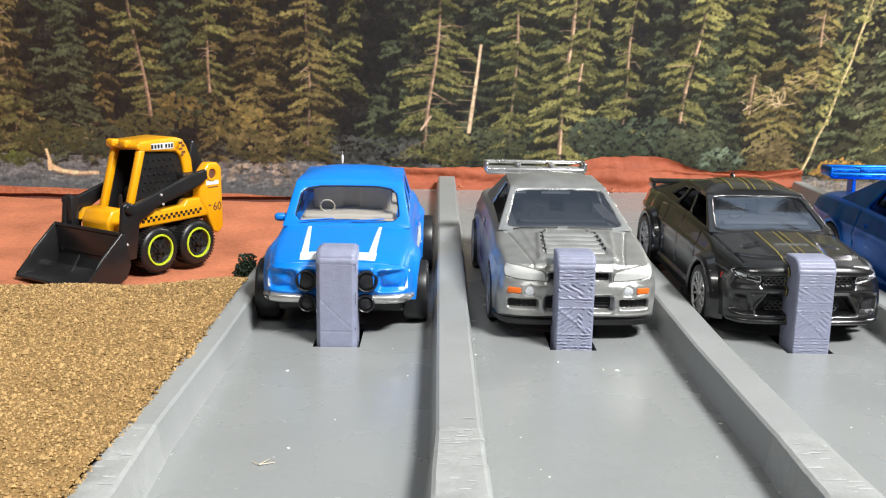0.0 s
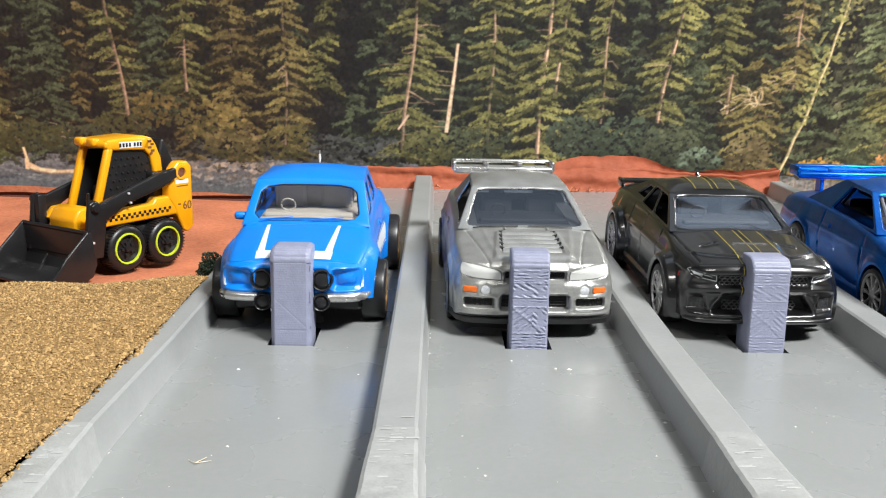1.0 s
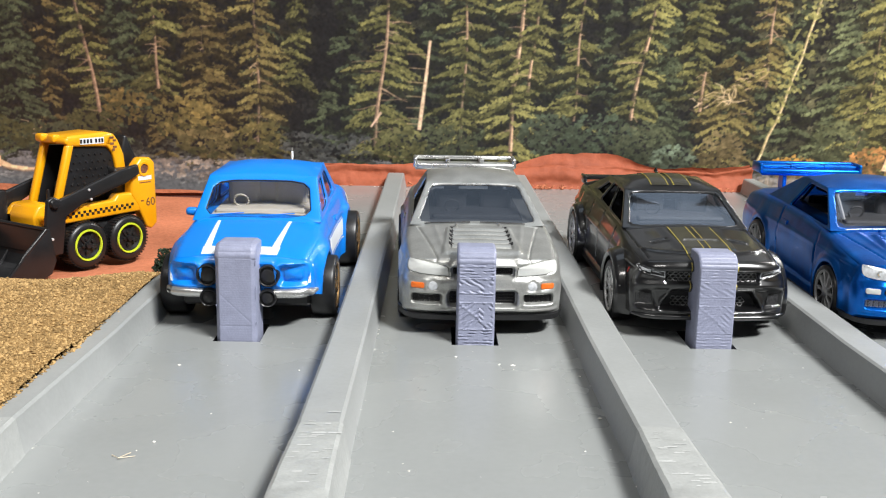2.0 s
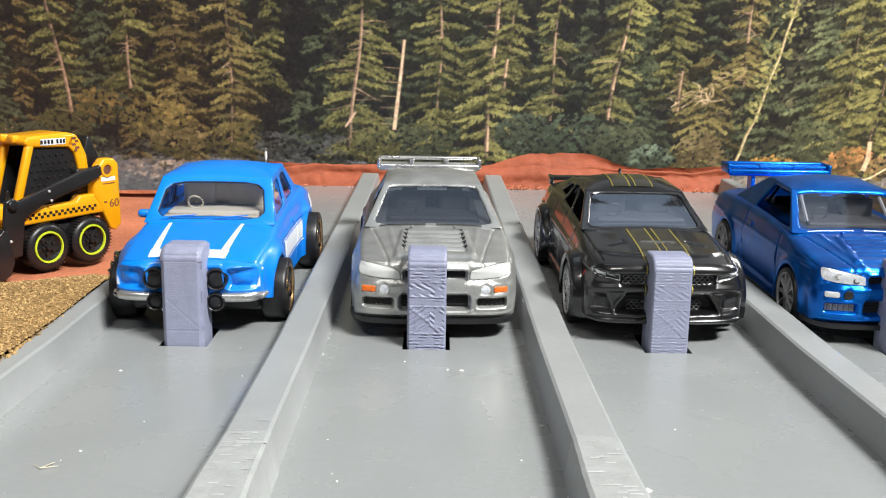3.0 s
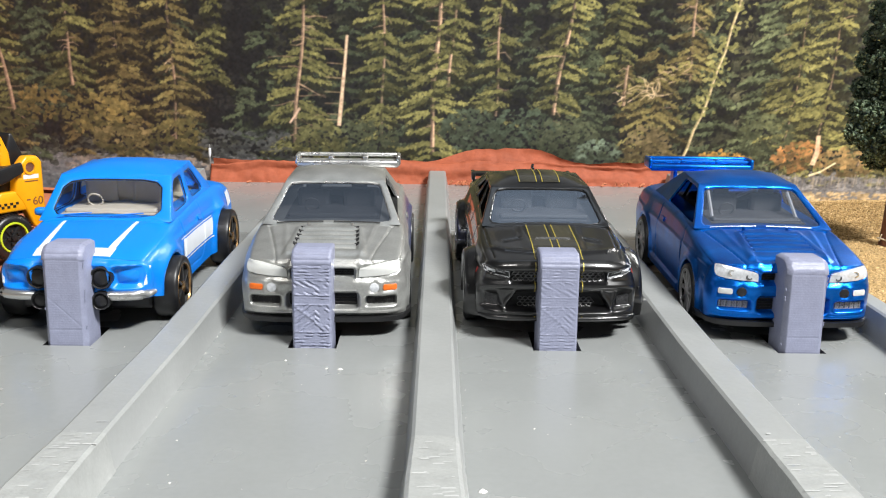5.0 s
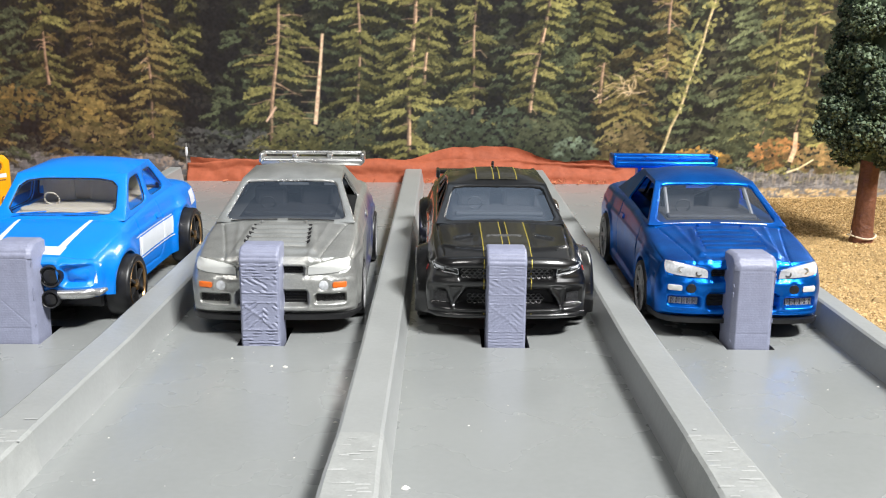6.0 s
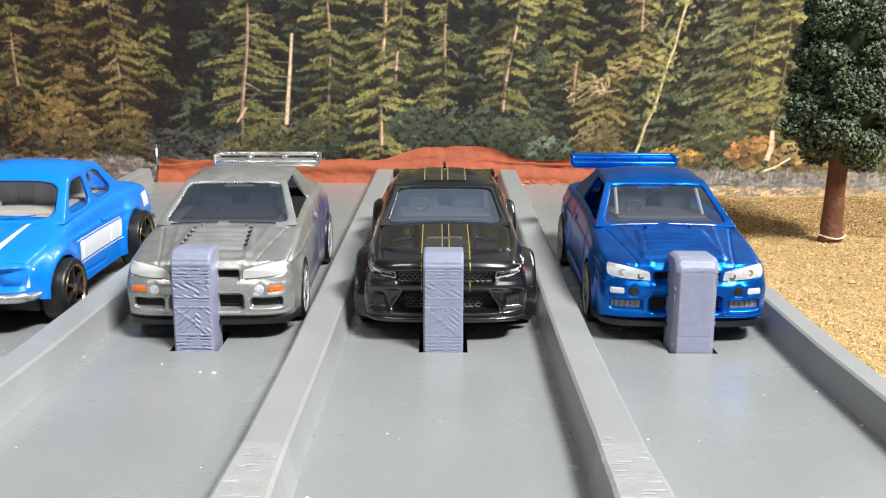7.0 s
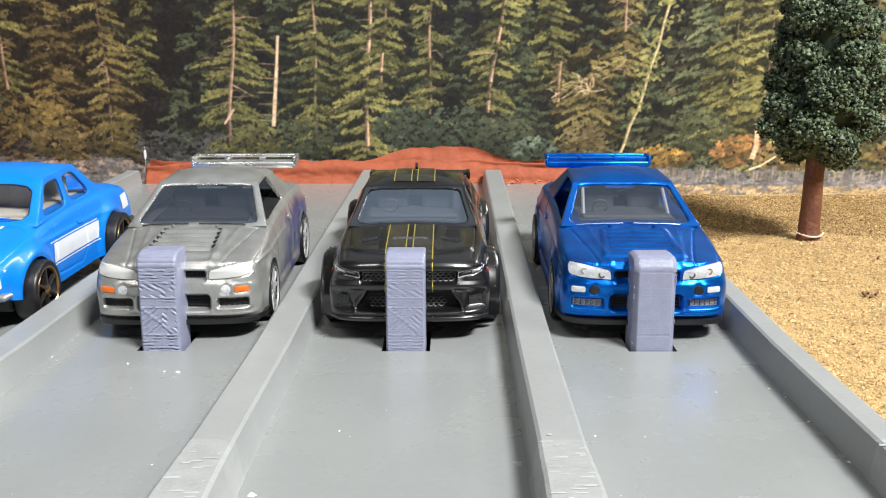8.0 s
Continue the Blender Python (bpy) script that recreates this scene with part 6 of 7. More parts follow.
    # stripes on nose, bonnet and roof
    def strip(fn, x0, x1, ss_, lift, material, name, label):
        bm = bmesh.new()
        sheet(bm, [[Vector(fn(x0 + (x1 - x0) * k / 6, s, lift)) * MM for k in range(7)] for s in ss_])
        part(name, bm, material, car, label)

    def roof(x, s, lift):
        v = (s - 33.0) / 17.0
        w = 10.2 - 0.3 * v
        e = (1 - (abs(x) / w) ** 3.0) * (1 - abs(2 * v - 1) ** 2.4)
        return (x, s, 22.7 + 0.3 * v + 1.55 * e + lift)
    for fn, ss_, rl in ((sh.deck, np.linspace(4.0, 20.0, 30), 0.06), (roof, np.linspace(34.3, 49.0, 14), 0.12)):
        strip(fn, -4.1, -0.55, ss_, rl, CARBON, "stripe", "woven dark stripe")
        strip(fn, 0.55, 4.1, ss_, rl, CARBON, "stripe", "woven dark stripe")
        for x in (-4.2, 4.2, -0.62, 0.62):
            strip(fn, x - 0.09, x + 0.09, ss_, rl + 0.03, GOLD, "gold_line", "thin gold line")
    for x in (-4.2, 4.2):
        strip(sh.nose, x - 0.09, x + 0.09, [4.4, 5.2], 0.6, GOLD, "gold_line", "thin gold line")
        strip(sh.nose, x - 0.08, x + 0.08, np.linspace(9.2, 14.7, 24), 0.06, GOLD, "gold_line", "thin gold line")
    bm = bmesh.new()
    badge(bm, [(-3.4, 11.3), (3.4, 11.3), (3.0, 12.0), (-3.0, 12.0)], sh.deck, 0.22, 0.2, 2)
    part("bonnet_scoop", bm, MESH_SILVER, car, "bright edged bonnet scoop")
    bm = bmesh.new()
    tube(bm, [(0, 47.5, 24.0), (0, 48.2, 24.9), (0, 49.4, 24.2)], [0.4, 0.3, 0.3], 8)
    part("antenna", bm, BLACK_PAINT, car, "small roof fin")
    bm = bmesh.new()
    box(bm, (-12.4, 73.5, 18.2), (12.4, 76.8, 19.2), 0.4, pose(0, 0, 0, 0))
    for sd in (1, -1):
        box(bm, (sd * 12.0 - 0.5, 72.0, 17.4), (sd * 12.0 + 0.5, 76.8, 19.4), 0.3)
    part("boot_spoiler", bm, BLACK_PAINT, car, "low black boot spoiler", smooth=40)
    return car


saloon()
coupe(slope_pose(0.0262, 0.1668, 1.5), SILVER, SILVER_BRIGHT, GLASS_SMOKE, LAMP_WHITE, ORANGE, MESH_DARK, False, "bare silver metal toy coupe with rear wing and smoked windows", True)
muscle()
coupe(slope_pose(0.1098, 0.1668, -0.8), BLUE_METAL, BLUE_METAL, GLASS_PALE, LAMP_CLEAR, LAMP_WHITE, MESH_SILVER, True, "metallic dark blue toy coupe with rear wing", False)

# ---- toy skid loader on the red ground ----


def slab(outline, a, b, bevel=0.3):
    """A side-view outline (forward, up) pushed across from a to b."""
    return prismed(outline, a, b, "x", bevel)


def loader():
    # across is +x towards its own left side, forward is +y
    fwd = Vector((-0.55, -0.835, 0)).normalized()
    left = Vector((0.835, -0.55, 0)).normalized()
    m = Matrix.Translation((-0.0768, 0.2468, -0.0037)) @ Matrix(((left.x, fwd.x, 0, 0), (left.y, fwd.y, 0, 0), (0, 0, 1, 0), (0, 0, 0, 1)))
    ob = thing("toy_loader", m, "yellow toy skid loader with lowered black bucket on red ground", "toy loader")
    part("chassis", slab([(-10, 4), (13, 4), (14, 8), (12, 11), (-11, 11)], -8.5, 8.5, 0.5), BLACK_PLASTIC, ob, "black lower frame")
    # cab
    for sd in (1, -1):
        x0, x1 = sd * 4.0, sd * 5.9
        part("front_pillar", slab([(9.6, 13.5), (11.7, 13.5), (6.4, 31.0), (4.3, 31.0)], x0, x1, 0.6), YELLOW, ob, smooth=45)
        part("rear_pillar", slab([(-8.6, 20), (-11.4, 20), (-10.6, 27.5), (-8.8, 31.6), (-6.2, 33.2), (-4.5, 30.6), (-7.0, 28.2), (-7.8, 25)], x0, x1, 0.5), YELLOW, ob, smooth=45)
        part("side_rail", slab([(-7.0, 29.6), (6.5, 30.4), (6.5, 33.0), (-7.0, 33.2)], x0, x1, 0.6), YELLOW, ob, smooth=45)
        win = part("side_guard", slab([(-9.0, 14), (9.0, 14), (5.2, 30.2), (-5.8, 29.6), (-8.2, 26)], sd * 4.4, sd * 5.0, 0.1), BLACK_PLASTIC, ob, "black dotted side guard")
        bm = bmesh.new()
        for i in range(7):
            for j in range(8):
                y, z = -6.8 + i * 1.85 + (0.9 if j % 2 else 0), 15 + j * 1.85
                if y < 8.0 - (z - 14) * 0.24 and not (z > 26.5 and y < -5.6):
                    lathe(bm, [(0.02, 0.35), (0.28, 0.28), (0.36, 0.0)], 8, pose(sd * 5.0 * MM, y * MM, z * MM, 0, 0, 0 if sd > 0 else 180))
        part("guard_studs", bm, BLACK_PLASTIC, win, "rows of small studs")
        # sill with checks
        part("side_sill", slab([(15.2, 13.0), (13.4, 12.0), (11, 11.9), (-11.6, 12.4), (-11.6, 17.6), (-4.5, 17.6), (-3.5, 16.2), (12.5, 15.6)], sd * 7.2, sd * 10.4, 0.5), YELLOW, ob, "yellow side panel", smooth=45)
        bm = bmesh.new()
        for i in range(26):
            for j in range(2):
                if (i + j) % 2:
                    continue
                y = 11.6 - i * 0.82
                z = 13.1 + (11.6 - y) * 0.02 + j * 0.72
                box(bm, (sd * 10.36, y - 0.4, z), (sd * 10.46, y + 0.4, z + 0.7))
        part("check_strip", bm, BLACK_PLASTIC, ob, "printed row of dark checks")
        # tail plate
        part("tail_plate", slab([(-8.6, 17), (-9.2, 22.5), (-10.6, 24.8), (-12.2, 26.6), (-15.4, 26.5), (-16.8, 25.0), (-17.0, 8.6), (-15.0, 7.0), (-13.4, 7.8), (-10.4, 14.5)], sd * 7.4, sd * 10.6, 0.6), YELLOW, ob, "yellow tail panel with round eye", smooth=45)
        eye = part("eye", lathed([(0.01, 10.66), (1.25, 10.66), (1.3, 10.62)], 22, pose(0, -13.0 * MM, 23.6 * MM, 0, 0, 0 if sd > 0 else 180)), BARK, ob, "dark round eye")
        part("eye_ring", lathed([(1.2, 10.4), (1.35, 10.95), (1.9, 10.95), (2.1, 10.5)], 24, pose(0, -13.0 * MM, 23.6 * MM, 0, 0, 0 if sd > 0 else 180)), YELLOW, eye)
        # lift arm
        part("lift_arm", slab([(-10.6, 22.6), (-10.2, 25.2), (-4, 24.0), (13.6, 18.4), (15.4, 19.4), (17.0, 18.6), (17.4, 15.6), (18.8, 5.0), (13.6, 4.8), (12.2, 14.0), (6.0, 17.2), (-6, 20.4)], sd * 10.5, sd * 12.0, 0.4), BLACK_PLASTIC, ob, "black lift arm", smooth=45)
        part("arm_pin", lathed([(0.01, 13.1), (1.0, 13.0), (1.25, 12.6), (1.3, 12.0)], 14, pose(0, 15.6 * MM, 17.6 * MM, 0, 0, 0 if sd > 0 else 180)), BLACK_PLASTIC, ob)
        bm = bmesh.new()
        for y, z in ((5.5, 20.0), (5.0, 17.6), (16.6, 9)):
            lathe(bm, [(0.01, 12.5), (0.3, 12.4), (0.35, 12.1)], 8, pose(0, y * MM, z * MM, 0, 0, 0 if sd > 0 else 180))
        part("rivet", bm, RIM_CHROME, ob, "small bright rivets")
    part("roof", slab([(7.0, 31.0), (6.9, 32.4), (5.0, 33.1), (-5.3, 33.6), (-7.8, 32.9), (-8.8, 31.6), (-6, 31.0), (5, 30.8)], -5.8, 5.8, 0.5), YELLOW, ob, "yellow cab roof", smooth=45)
    for sx in (-5.9, -1.0):
        part("roof_lamp", boxed((sx, 5.4, 31.2), (sx + 3.0, 7.7, 33.3), 0.6), YELLOW, ob, "moulded yellow roof lamp", smooth=45)
    part("rear_guard", slab([(-8.5, 14), (-9.4, 14), (-8.4, 31), (-7.6, 31)], -4.6, 4.6, 0.1), BLACK_PLASTIC, ob, "black cab rear")
    part("exhaust", slab([(-9.8, 22), (-15.0, 26), (-12.0, 32.4), (-11.2, 32.2), (-9.6, 26)], -6.0, 5.5, 0.5), BLACK_PLASTIC, ob, "black engine cover", smooth=45)
    part("engine_block", slab([(-5, 11), (-14, 11), (-14.2, 24), (-6, 24)], -7.6, 7.6, 0.6), BLACK_PLASTIC, ob)
    part("cab_floor", slab([(12, 10), (-8, 10), (-8, 14), (12, 14)], -6.6, 6.6, 0.3), BLACK_PLASTIC, ob)
    part("nose_step", slab([(17.0, 4.4), (17.2, 8.0), (16.2, 9.0), (16.6, 13.6), (15.0, 16.2), (11.6, 16.8), (10.6, 4.4)], -5.4, 5.0, 0.6), YELLOW, ob, "yellow stepped front", smooth=45)
    part("lever", slab([(10.6, 14), (12, 14), (11.6, 20), (11, 20)], 3.4, 4.2, 0.2), BLACK_PLASTIC, ob)
    part("seat", boxed((-3.5, -1, 14), (3.5, 5, 21), 1.0), BLACK_PLASTIC, ob, "black seat", smooth=45)
    part("bucket_frame", boxed((-11.4, 16.0, 5.0), (11.4, 18.6, 8.4), 0.5), BLACK_PLASTIC, ob, "black cross bar")
    # bucket: floor, back and two cheeks
    bucket = part("bucket", slab([(19.0, 11.4), (18.0, 11.6), (17.2, 4.0), (18.4, 0.8), (20.5, 0.1), (30.2, 0.0), (30.2, 0.5), (21.0, 0.9), (19.3, 1.8), (18.4, 4.4)], -13.2, 13.2, 0.15), BLACK_PLASTIC, ob, "black bucket scoop", smooth=35)
    for sd in (1, -1):
        part("bucket_cheek", slab([(18.0, 12.0), (19.4, 11.9), (30.4, 1.0), (30.0, -0.1), (20.3, -0.1), (18.0, 0.8), (16.6, 4.0)], sd * 12.5, sd * 13.4, 0.25), BLACK_PLASTIC, bucket, smooth=35)
    bm = bmesh.new()
    tube(bm, [(-13.2, 18.6, 11.8), (13.2, 18.6, 11.8)], 0.55, 8)
    for sd in (1, -1):
        tube(bm, [(sd * 13.0, 18.8, 11.8), (sd * 13.0, 25.0, 6.2), (sd * 13.0, 30.2, 0.9)], [0.5, 0.5, 0.35], 8)
    tube(bm, [(-13.2, 30.3, 0.35), (13.2, 30.3, 0.35)], 0.4, 8)
    part("bucket_edge", bm, BLACK_PLASTIC, bucket, "thick rounded bucket edge", smooth=60)
    part("hinge_plate", boxed((-11.2, 14.6, 9.0), (-8.6, 17.0, 19.0), 0.4), BLACK_PLASTIC, ob, "black hinge plate", smooth=45)
    part("bucket_rib", slab([(18.2, 5.0), (21.4, 0.8), (20.6, 0.7), (18.0, 4.2)], -4.6, -4.0, 0.1), BLACK_PLASTIC, bucket)
    # wheels
    for y in (6.4, -6.3):
        for sd in (1, -1):
            base = pose(sd * 12.2 * MM, y * MM, 6.0 * MM, 0, 0, 0 if sd > 0 else 180)
            tyre = part("tyre", lathed([(3.9, -5.2), (5.6, -5.2), (6.0, -4.4), (6.0, -1.2), (5.7, -0.4), (5.0, 0), (4.3, 0.05), (4.0, -0.3)], 44), RUBBER, ob, "black ribbed tyre", smooth=40)
            tyre.matrix_local = base
            bm = bmesh.new()
            for k in range(44):
                box(bm, (-4.9, -0.16, 5.85), (-0.35, 0.16, 6.12), 0.0, pose(0, 0, 0, 360 * k / 44))
            part("tread", bm, RUBBER, tyre, "row of tread blocks")
            part("rim_ring", lathed([(3.5, -0.35), (3.58, 0.12), (3.95, 0.14), (4.05, -0.1)], 36), LIME, tyre, "lime green rim ring", smooth=40)
            part("rim", lathed([(0.01, -0.9), (2.8, -1.0), (3.35, -0.3)], 30), BLACK_PLASTIC, tyre, smooth=40)
            bm = bmesh.new()
            for k in range(5):
                lathe(bm, [(0.01, 0.0), (0.35, -0.05), (0.4, -0.6)], 8, pose(0, 1.6 * MM * math.cos(k * 1.2566), 1.6 * MM * math.sin(k * 1.2566)))
                box(bm, (-0.9, -0.5, 0.4), (-0.55, 0.5, 3.2), 0.15, pose(0, 0, 0, 72 * k + 36))
            part("spoke", bm, RIM_DARK, tyre, "dark spokes and nuts")
            part("hub", lathed([(0.01, 0.2), (0.8, 0.1), (0.9, -0.7)], 16), BLACK_PLASTIC, tyre, smooth=40)
    # printed marks
    bm = bmesh.new()
    box(bm, (5.86, -4.4, 30.7), (6.0, 2.8, 32.3))
    label = part("label_plate", bm, WHITE, ob, "white printed label")
    bm = bmesh.new()
    for k, y in enumerate((2.5, 1.5, 0.5, -0.5, -2.0, -3.0, -3.9)):
        box(bm, (5.96, y - 0.3, 31.0), (6.06, y + 0.3, 32.0))
    part("label_bars", bm, BLACK_PLASTIC, label, "unreadable dark lettering")
    bm = bmesh.new()
    for y, z, s in ((-6.9, 32.0, 0.6), (-7.7, 31.2, 0.5), (-6.9, 30.4, 0.55), (-7.8, 29.5, 0.6), (-7.3, 28.8, 0.4)):
        box(bm, (5.86, y - s, z - 0.3), (6.0, y + s, z + 0.3), 0.0, None)
    part("emblem", bm, BARK, ob, "small dark printed emblem")
    bm = bmesh.new()
    box(bm, (10.56, -15.4, 20.6), (10.68, -11.0, 21.7))
    part("tail_label", bm, WHITE, ob, "small pale label")
    bm = bmesh.new()
    box(bm, (10.56, -15.2, 19.8), (10.66, -11.4, 20.1))
    box(bm, (10.56, -12.6, 14.9), (10.66, -11.6, 15.3))
    part("tail_bars", bm, BARK, ob, "unreadable small print")
    cu = bpy.data.curves.new("number", "FONT")
    cu.body, cu.size, cu.extrude = "60", 0.0031, 0.00004
    cu.materials.append(BARK)
    tmp = new("number", cu)
    me = bpy.data.meshes.new_from_object(tmp.evaluated_get(bpy.context.evaluated_depsgraph_get()))
    bpy.data.objects.remove(tmp)
    num = part("number", me, BARK, ob, "printed number 60")
    num.matrix_local = Matrix.Translation((10.64 * MM, -13.2 * MM, 13.6 * MM)) @ Matrix(((0, 0, 1, 0), (-1, 0, 0, 0), (0, 1, 0, 0), (0, 0, 0, 1)))
    return ob


loader()

# ---- model tree, bushes ----


def leaves(name, centres, n, size, material, parent, label, seed, core=0.55):
    """A crown of many small foam leaves lying over lumps (x, y, z, rx, rz in mm)."""
    rng_ = np.random.default_rng(seed)
    octa = np.array([(1, 0, 0), (0, 1, 0), (-1, 0, 0), (0, -1, 0), (0, 0, 1), (0, 0, -1)], float)
    tri = ((0, 1, 4), (1, 2, 4), (2, 3, 4), (3, 0, 4), (1, 0, 5), (2, 1, 5), (3, 2, 5), (0, 3, 5))
    vol = np.array([c[3] * c[4] for c in centres], float)
    pick = rng_.choice(len(centres), n, p=vol / vol.sum())
    verts, faces = [], []
    for i in pick:
        x, y, z, rx, rz = centres[i]
        d = rng_.normal(0, 1, 3)
        d /= np.linalg.norm(d)
        k = core + (1.06 - core) * rng_.uniform() ** 0.6
        c = np.array((x + d[0] * rx * k, y + d[1] * rx * k, z + d[2] * rz * k))
        p = octa * rng_.uniform(0.35, 1.25, (6, 1)) * size * rng_.lognormal(0, 0.3)
        q = rng_.normal(0, 1, (3, 3))
        q, _ = np.linalg.qr(q)
        p = p @ q * MM + c * MM
        o = len(verts)
        verts.extend(map(tuple, p))
        faces.extend((o + t[0], o + t[1], o + t[2]) for t in tri)
    return part(name, mesh_of(name, verts, faces, material, False), material, parent, label)


tree = thing("model_tree", pose(0.1745, 0.265, right_z(0.1745, 0.265) - 0.0005), "model tree with brown trunk and dense green foam crown", "model tree")
bm = bmesh.new()
rings = []
for j in range(15):
    z = -1 + 27 * j / 14
    r = 2.75 + 0.9 * math.exp(-(z + 1) / 3.5) - 0.012 * z
    rings.append([Vector(((r + 0.28 * noise.noise(Vector((k * 0.9, z * 0.12, 4.0)))) * math.cos(k / 28 * 2 * math.pi) + 0.02 * z, (r + 0.28 * noise.noise(Vector((k * 0.9, z * 0.12, 4.0)))) * math.sin(k / 28 * 2 * math.pi), z)) * MM for k in range(29)])
sheet(bm, rings)
bmesh.ops.remove_doubles(bm, verts=bm.verts, dist=1e-5)
part("trunk", bm, BARK, tree, "ribbed brown trunk", smooth=60)
bm = bmesh.new()
tube(bm, [(3.75 * math.cos(t), 3.75 * math.sin(t), 2.2 + 0.35 * math.sin(2.3 * t)) for t in np.linspace(3.0, 6.5, 16)], [0.25] * 16, 6)
tube(bm, [(-4.4, -2.0, 2.0), (-4.1, -2.6, 4.0)], 0.16, 5)
part("thread", bm, CREAM, tree, "pale thread round the trunk's foot")
rt = random.Random(8)
lumps = []
for z, r in ((26.5, 7), (30, 12), (34, 14.5), (39, 14.5), (45, 13), (52, 12), (59, 11.5), (66, 10.5), (74, 8.5), (82, 5.5)):
    n = max(4, int(r * 0.75))
    for k in range(n):
        a = 2 * math.pi * k / n + rt.uniform(-0.3, 0.3)
        q = rt.uniform(3.2, 5.6)
        lumps.append((1.0 + r * 0.85 * math.cos(a) + rt.uniform(-1, 1), r * 0.85 * math.sin(a) + rt.uniform(-1, 1), z + rt.uniform(-2, 2), q, q * 0.85))
lumps.append((-14.0, -3.0, 32.0, 3.6, 3.0))
# shade inside the crown is coloured in: a dark core and dark deep leaves
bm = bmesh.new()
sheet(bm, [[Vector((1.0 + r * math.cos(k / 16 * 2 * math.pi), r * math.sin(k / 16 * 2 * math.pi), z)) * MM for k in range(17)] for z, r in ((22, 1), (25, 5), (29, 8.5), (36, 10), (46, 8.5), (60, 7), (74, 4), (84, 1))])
part("crown_core", bm, LEAF_DARK, tree, "inner foliage coloured dark for the shade in the crown", smooth=60)
leaves("crown", lumps, 24000, 0.5, LEAF, tree, "dense dark and light green foam leaves", 21)
leaves("crown_shade", [(a, b, c, d * 0.93, e * 0.93) for a, b, c, d, e in lumps], 7000, 0.7, LEAF_DARK, tree, "leaves coloured dark as shade deep in the crown", 22)


def foam_bush(x, y, z, r, seed, label):
    ob = thing("model_bush", pose(x, y, z), label, "model bush", "small model bushes")
    rb = random.Random(seed)
    ls = [(rb.uniform(-0.5, 0.5) * r, rb.uniform(-0.4, 0.4) * r, r * rb.uniform(0.25, 1.35), r * 0.55, r * 0.5) for _ in range(9)]
    leaves("foliage", ls, 1500, 0.34, LEAF_DARK, ob, "dark green foam clumps", seed, 0.3)
    bm = bmesh.new()
    tube(bm, [(0.9 * r, -0.5 * r, 0.1 * r), (1.0 * r, -0.6 * r, 0.5 * r), (0.8 * r, -0.6 * r, 0.8 * r)], 0.14, 5)
    part("twig", bm, CREAM, ob, "pale twig")


foam_bush(-0.0418, 0.2075, 0.0008, 3.9, 31, "small dark green model bush at the edge of the grit")
foam_bush(0.2065, 0.262, right_z(0.2065, 0.262) - 0.0003, 3.6, 32, "small dark green model bush on pale sand")
bm = bmesh.new()
rb = random.Random(4)
for k in range(14):
    x, y = rb.choice([(0.187, 0.238), (0.168, 0.205), (0.196, 0.206), (0.150, 0.190)])
    x, y = x + rb.gauss(0, 0.002), y + rb.gauss(0, 0.002)
    z = right_z(x, y) * 1000 + 0.3
    tube(bm, [(x * 1000, y * 1000, z), (x * 1000 + rb.uniform(-1, 1), y * 1000 + rb.uniform(-1, 1), z + 0.5)], [0.35, 0.25], 5)
me = bpy.data.meshes.new("debris")
bm.to_mesh(me)
bm.free()
me.materials.append(BARK)
tagged(new("debris", me), "small dark bits of bark lying on the sand", "debris", kind="stuff")

# ---- pole, peg, dust ----
pole = thing("grey_pole", pose(-0.1235, 0.250, -0.0045), "short round grey plastic pole standing on red ground", "pole")
part("shaft", lathed([(0.01, 24), (3.6, 24), (4.2, 23.4), (4.2, 0.8), (4.9, 0.0)], 32, pose(0, 0, 0, 0, -90)), GREY_POLE, pole, smooth=40)
peg = thing("peg", pose(-0.0345, 0.3395, 0), "thin metal peg with a white tip at the backdrop", "peg")
part("pin", lathed([(0.01, 17.8), (0.22, 17.6), (0.25, 0)], 12, pose(0, 0, 0, 0, -90)), SILVER, peg)
part("tip", lathed([(0.01, 16.6), (0.45, 16.3), (0.5, 14.6), (0.3, 13.4)], 14, pose(0, 0, 0, 0, -90)), WHITE, peg, "white tip", smooth=50)

rd = random.Random(77)
verts, faces = [], []


def fleck(x, y, z, r):
    o = len(verts)
    n = rd.randint(4, 6)
    for k in range(n):
        a = 2 * math.pi * k / n
        q = r * rd.uniform(0.6, 1.3)
        verts.append((x + q * math.cos(a), y + q * math.sin(a), z + 0.00004))
    verts.append((x, y, z + r * 0.7))
    faces.extend((o + k, o + (k + 1) % n, o + n) for k in range(n))


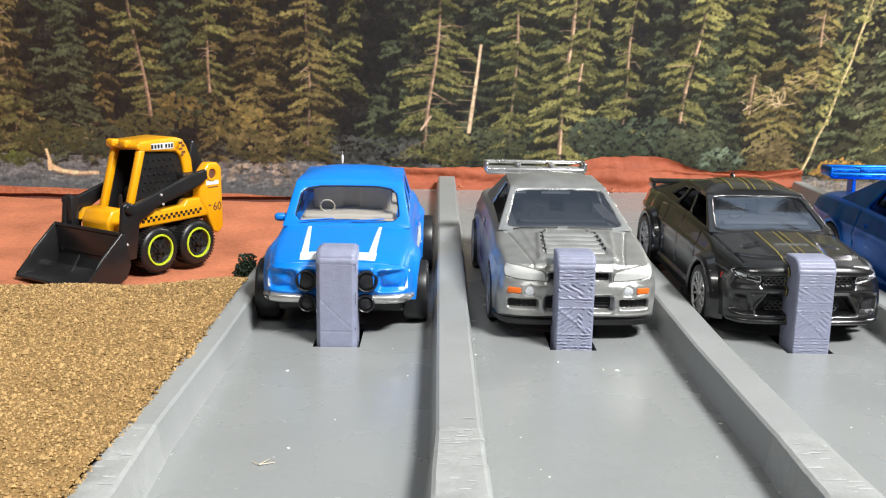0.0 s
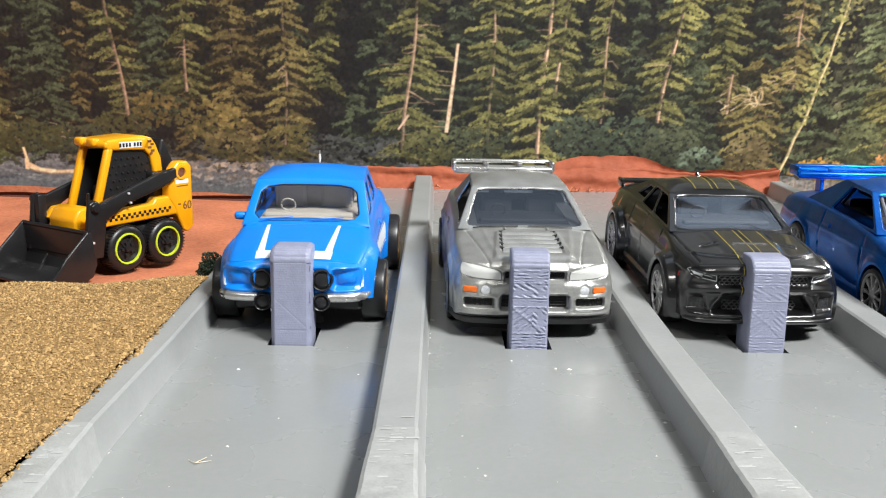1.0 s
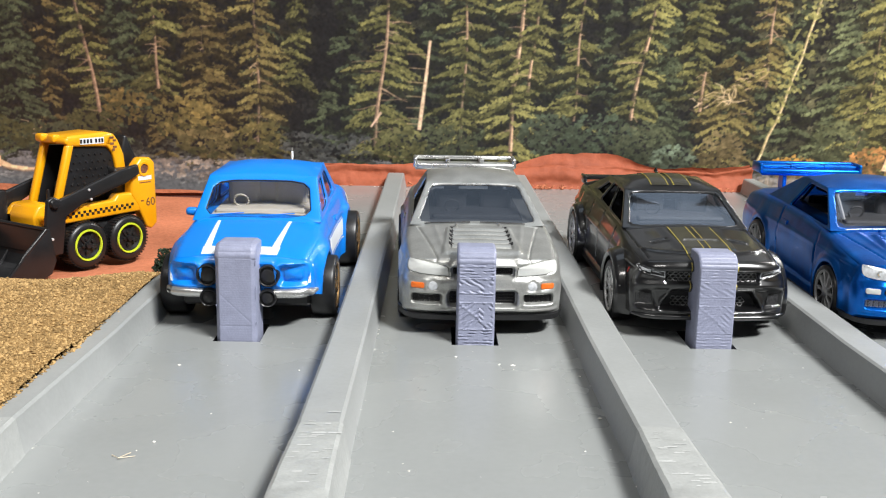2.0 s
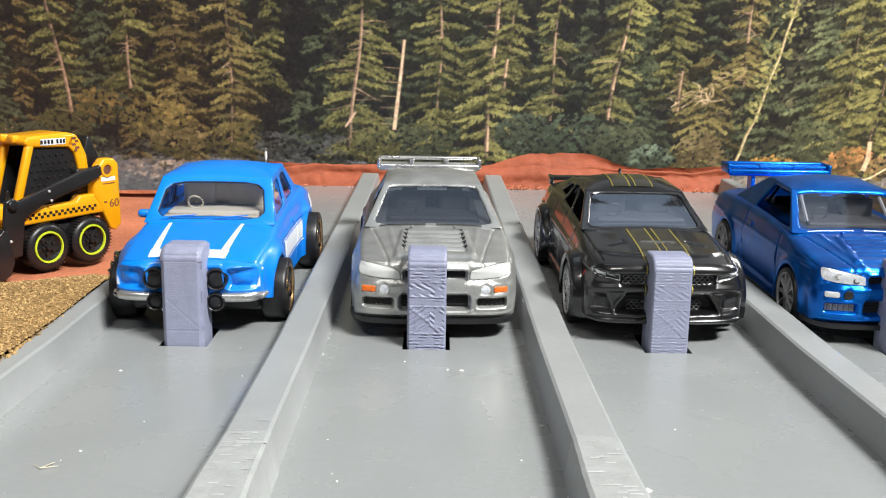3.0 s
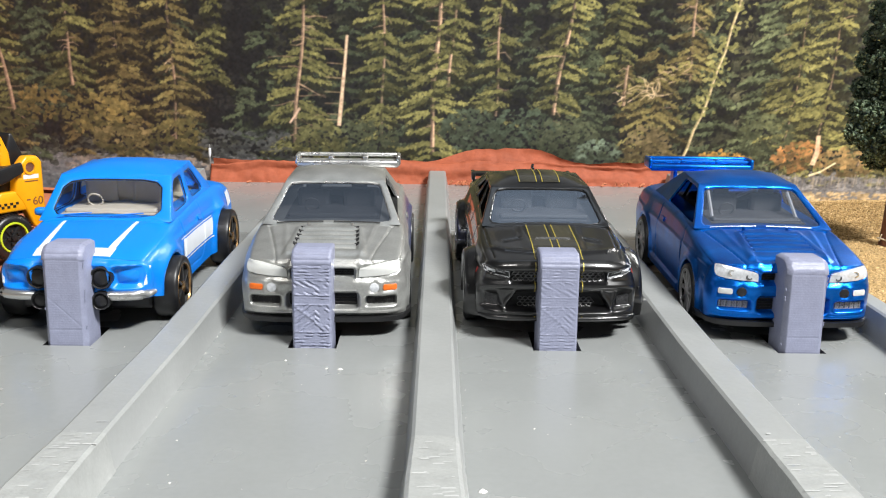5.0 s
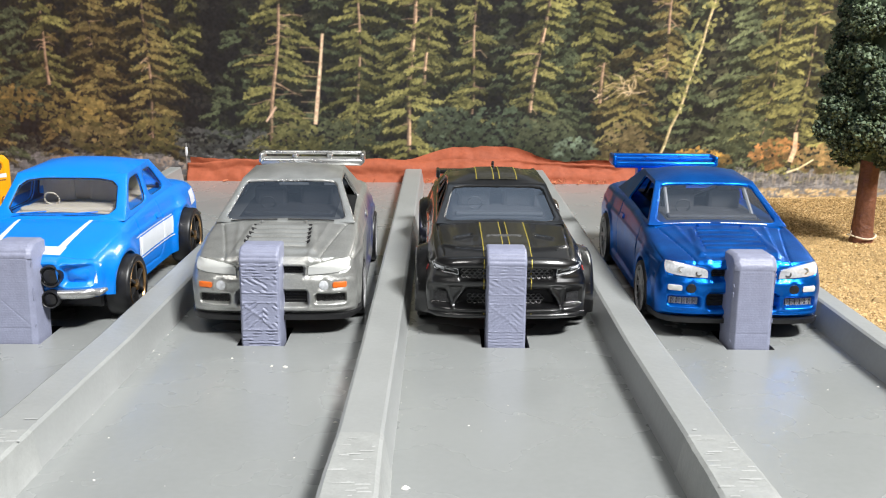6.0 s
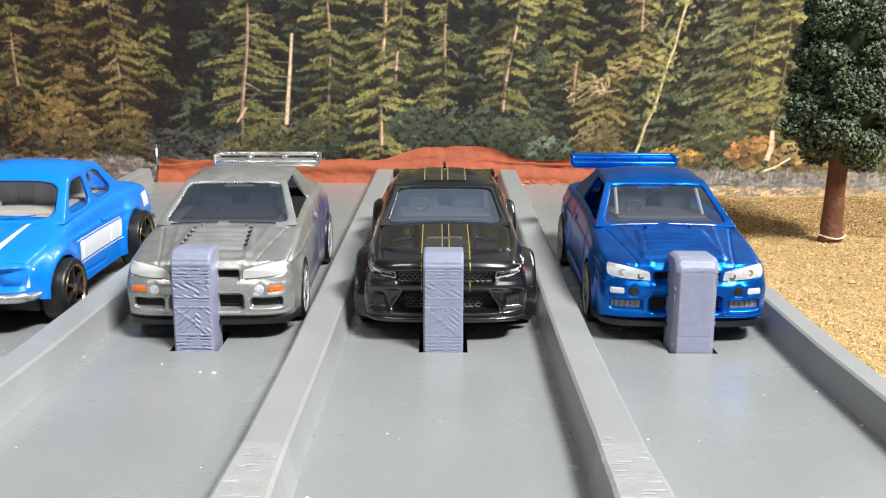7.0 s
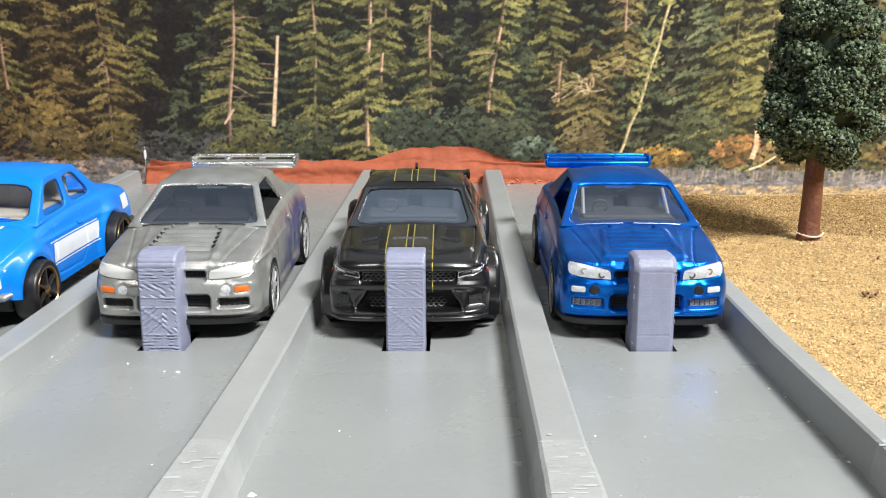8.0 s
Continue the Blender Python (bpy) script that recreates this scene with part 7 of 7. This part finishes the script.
for x, y, r in ((-0.0194, 0.1178, 0.00030), (0.0307, 0.1516, 0.00042), (0.0285, 0.1519, 0.00028), (-0.0355, 0.1426, 0.0003), (0.1246, 0.1444, 0.00028), (-0.0245, 0.1492, 0.00034), (-0.0045, 0.1475, 0.00026), (0.0415, 0.1285, 0.00030), (0.0425, 0.1065, 0.00036), (0.0212, 0.1555, 0.0003), (0.0020, 0.1205, 0.0003), (0.0520, 0.1085, 0.0006), (0.1262, 0.1180, 0.0004), (0.1268, 0.1150, 0.0004)):
    fleck(x, y, track_z(y), r)
for k in range(150):
    i = rd.randrange(4)
    edge = rd.random() < 0.45
    x = (RAILS[i] + 0.0036 if rd.random() < 0.5 else RAILS[i + 1] - 0.0036) + rd.gauss(0, 0.0005) if edge else rd.uniform(RAILS[i] + 0.004, RAILS[i + 1] - 0.004)
    y = rd.uniform(0.085, 0.19) if edge else rd.uniform(0.09, 0.165)
    fleck(x, y, track_z(y), 0.00011 * rd.lognormvariate(0, 0.4))
for k in range(26):
    x = rd.choice([0.0895, 0.0905, 0.0482, -0.002]) + rd.gauss(0, 0.0025)
    fleck(x, 0.3345 - abs(rd.gauss(0, 0.0006)), track_z(0.334), 0.0004 * rd.uniform(0.5, 1.4))
me = mesh_of("dust", verts, faces, FLECK, False)
tagged(new("dust", me), "white specks of dust lying on the lanes", "dust", kind="stuff")
verts, faces = [], []
for x in RAILS:
    for k in range(26):
        y = 0.0955 + 0.018 * rd.random() ** 0.8 if rd.random() < 0.75 else rd.uniform(0.075, 0.118)
        u = rd.uniform(-0.0024, 0.0024)
        o = len(verts)
        w, h = rd.uniform(0.0002, 0.0010), rd.uniform(0.00006, 0.0002)
        verts.extend([(x + u - w, y - h, 0.00513), (x + u + w, y - h * rd.uniform(0.2, 1), 0.00513), (x + u + w * 0.8, y + h, 0.00514), (x + u - w * 0.8, y + h * rd.uniform(0.2, 1), 0.00514)])
        faces.append((o, o + 1, o + 2, o + 3))
me = mesh_of("glue_marks", verts, faces, mat("pale_glue", (0.50, 0.51, 0.50), 0.35, vary=0.1), False)
tagged(new("glue_marks", me), "pale smears of glue on the rail joints", "glue", kind="stuff")
bm = bmesh.new()
tube(bm, [(-23.4, 113.2, 0.15), (-22.2, 112.0, 0.3), (-21.2, 113.9, 0.2)], [0.05, 0.07, 0.05], 5)
tube(bm, [(-22.2, 112.0, 0.3), (-20.4, 113.0, 0.15)], [0.06, 0.04], 5)
me = bpy.data.meshes.new("fibre")
bm.to_mesh(me)
bm.free()
me.materials.append(CREAM)
tagged(new("fibre", me), "bent pale straw fibre lying in a lane", "fibre")
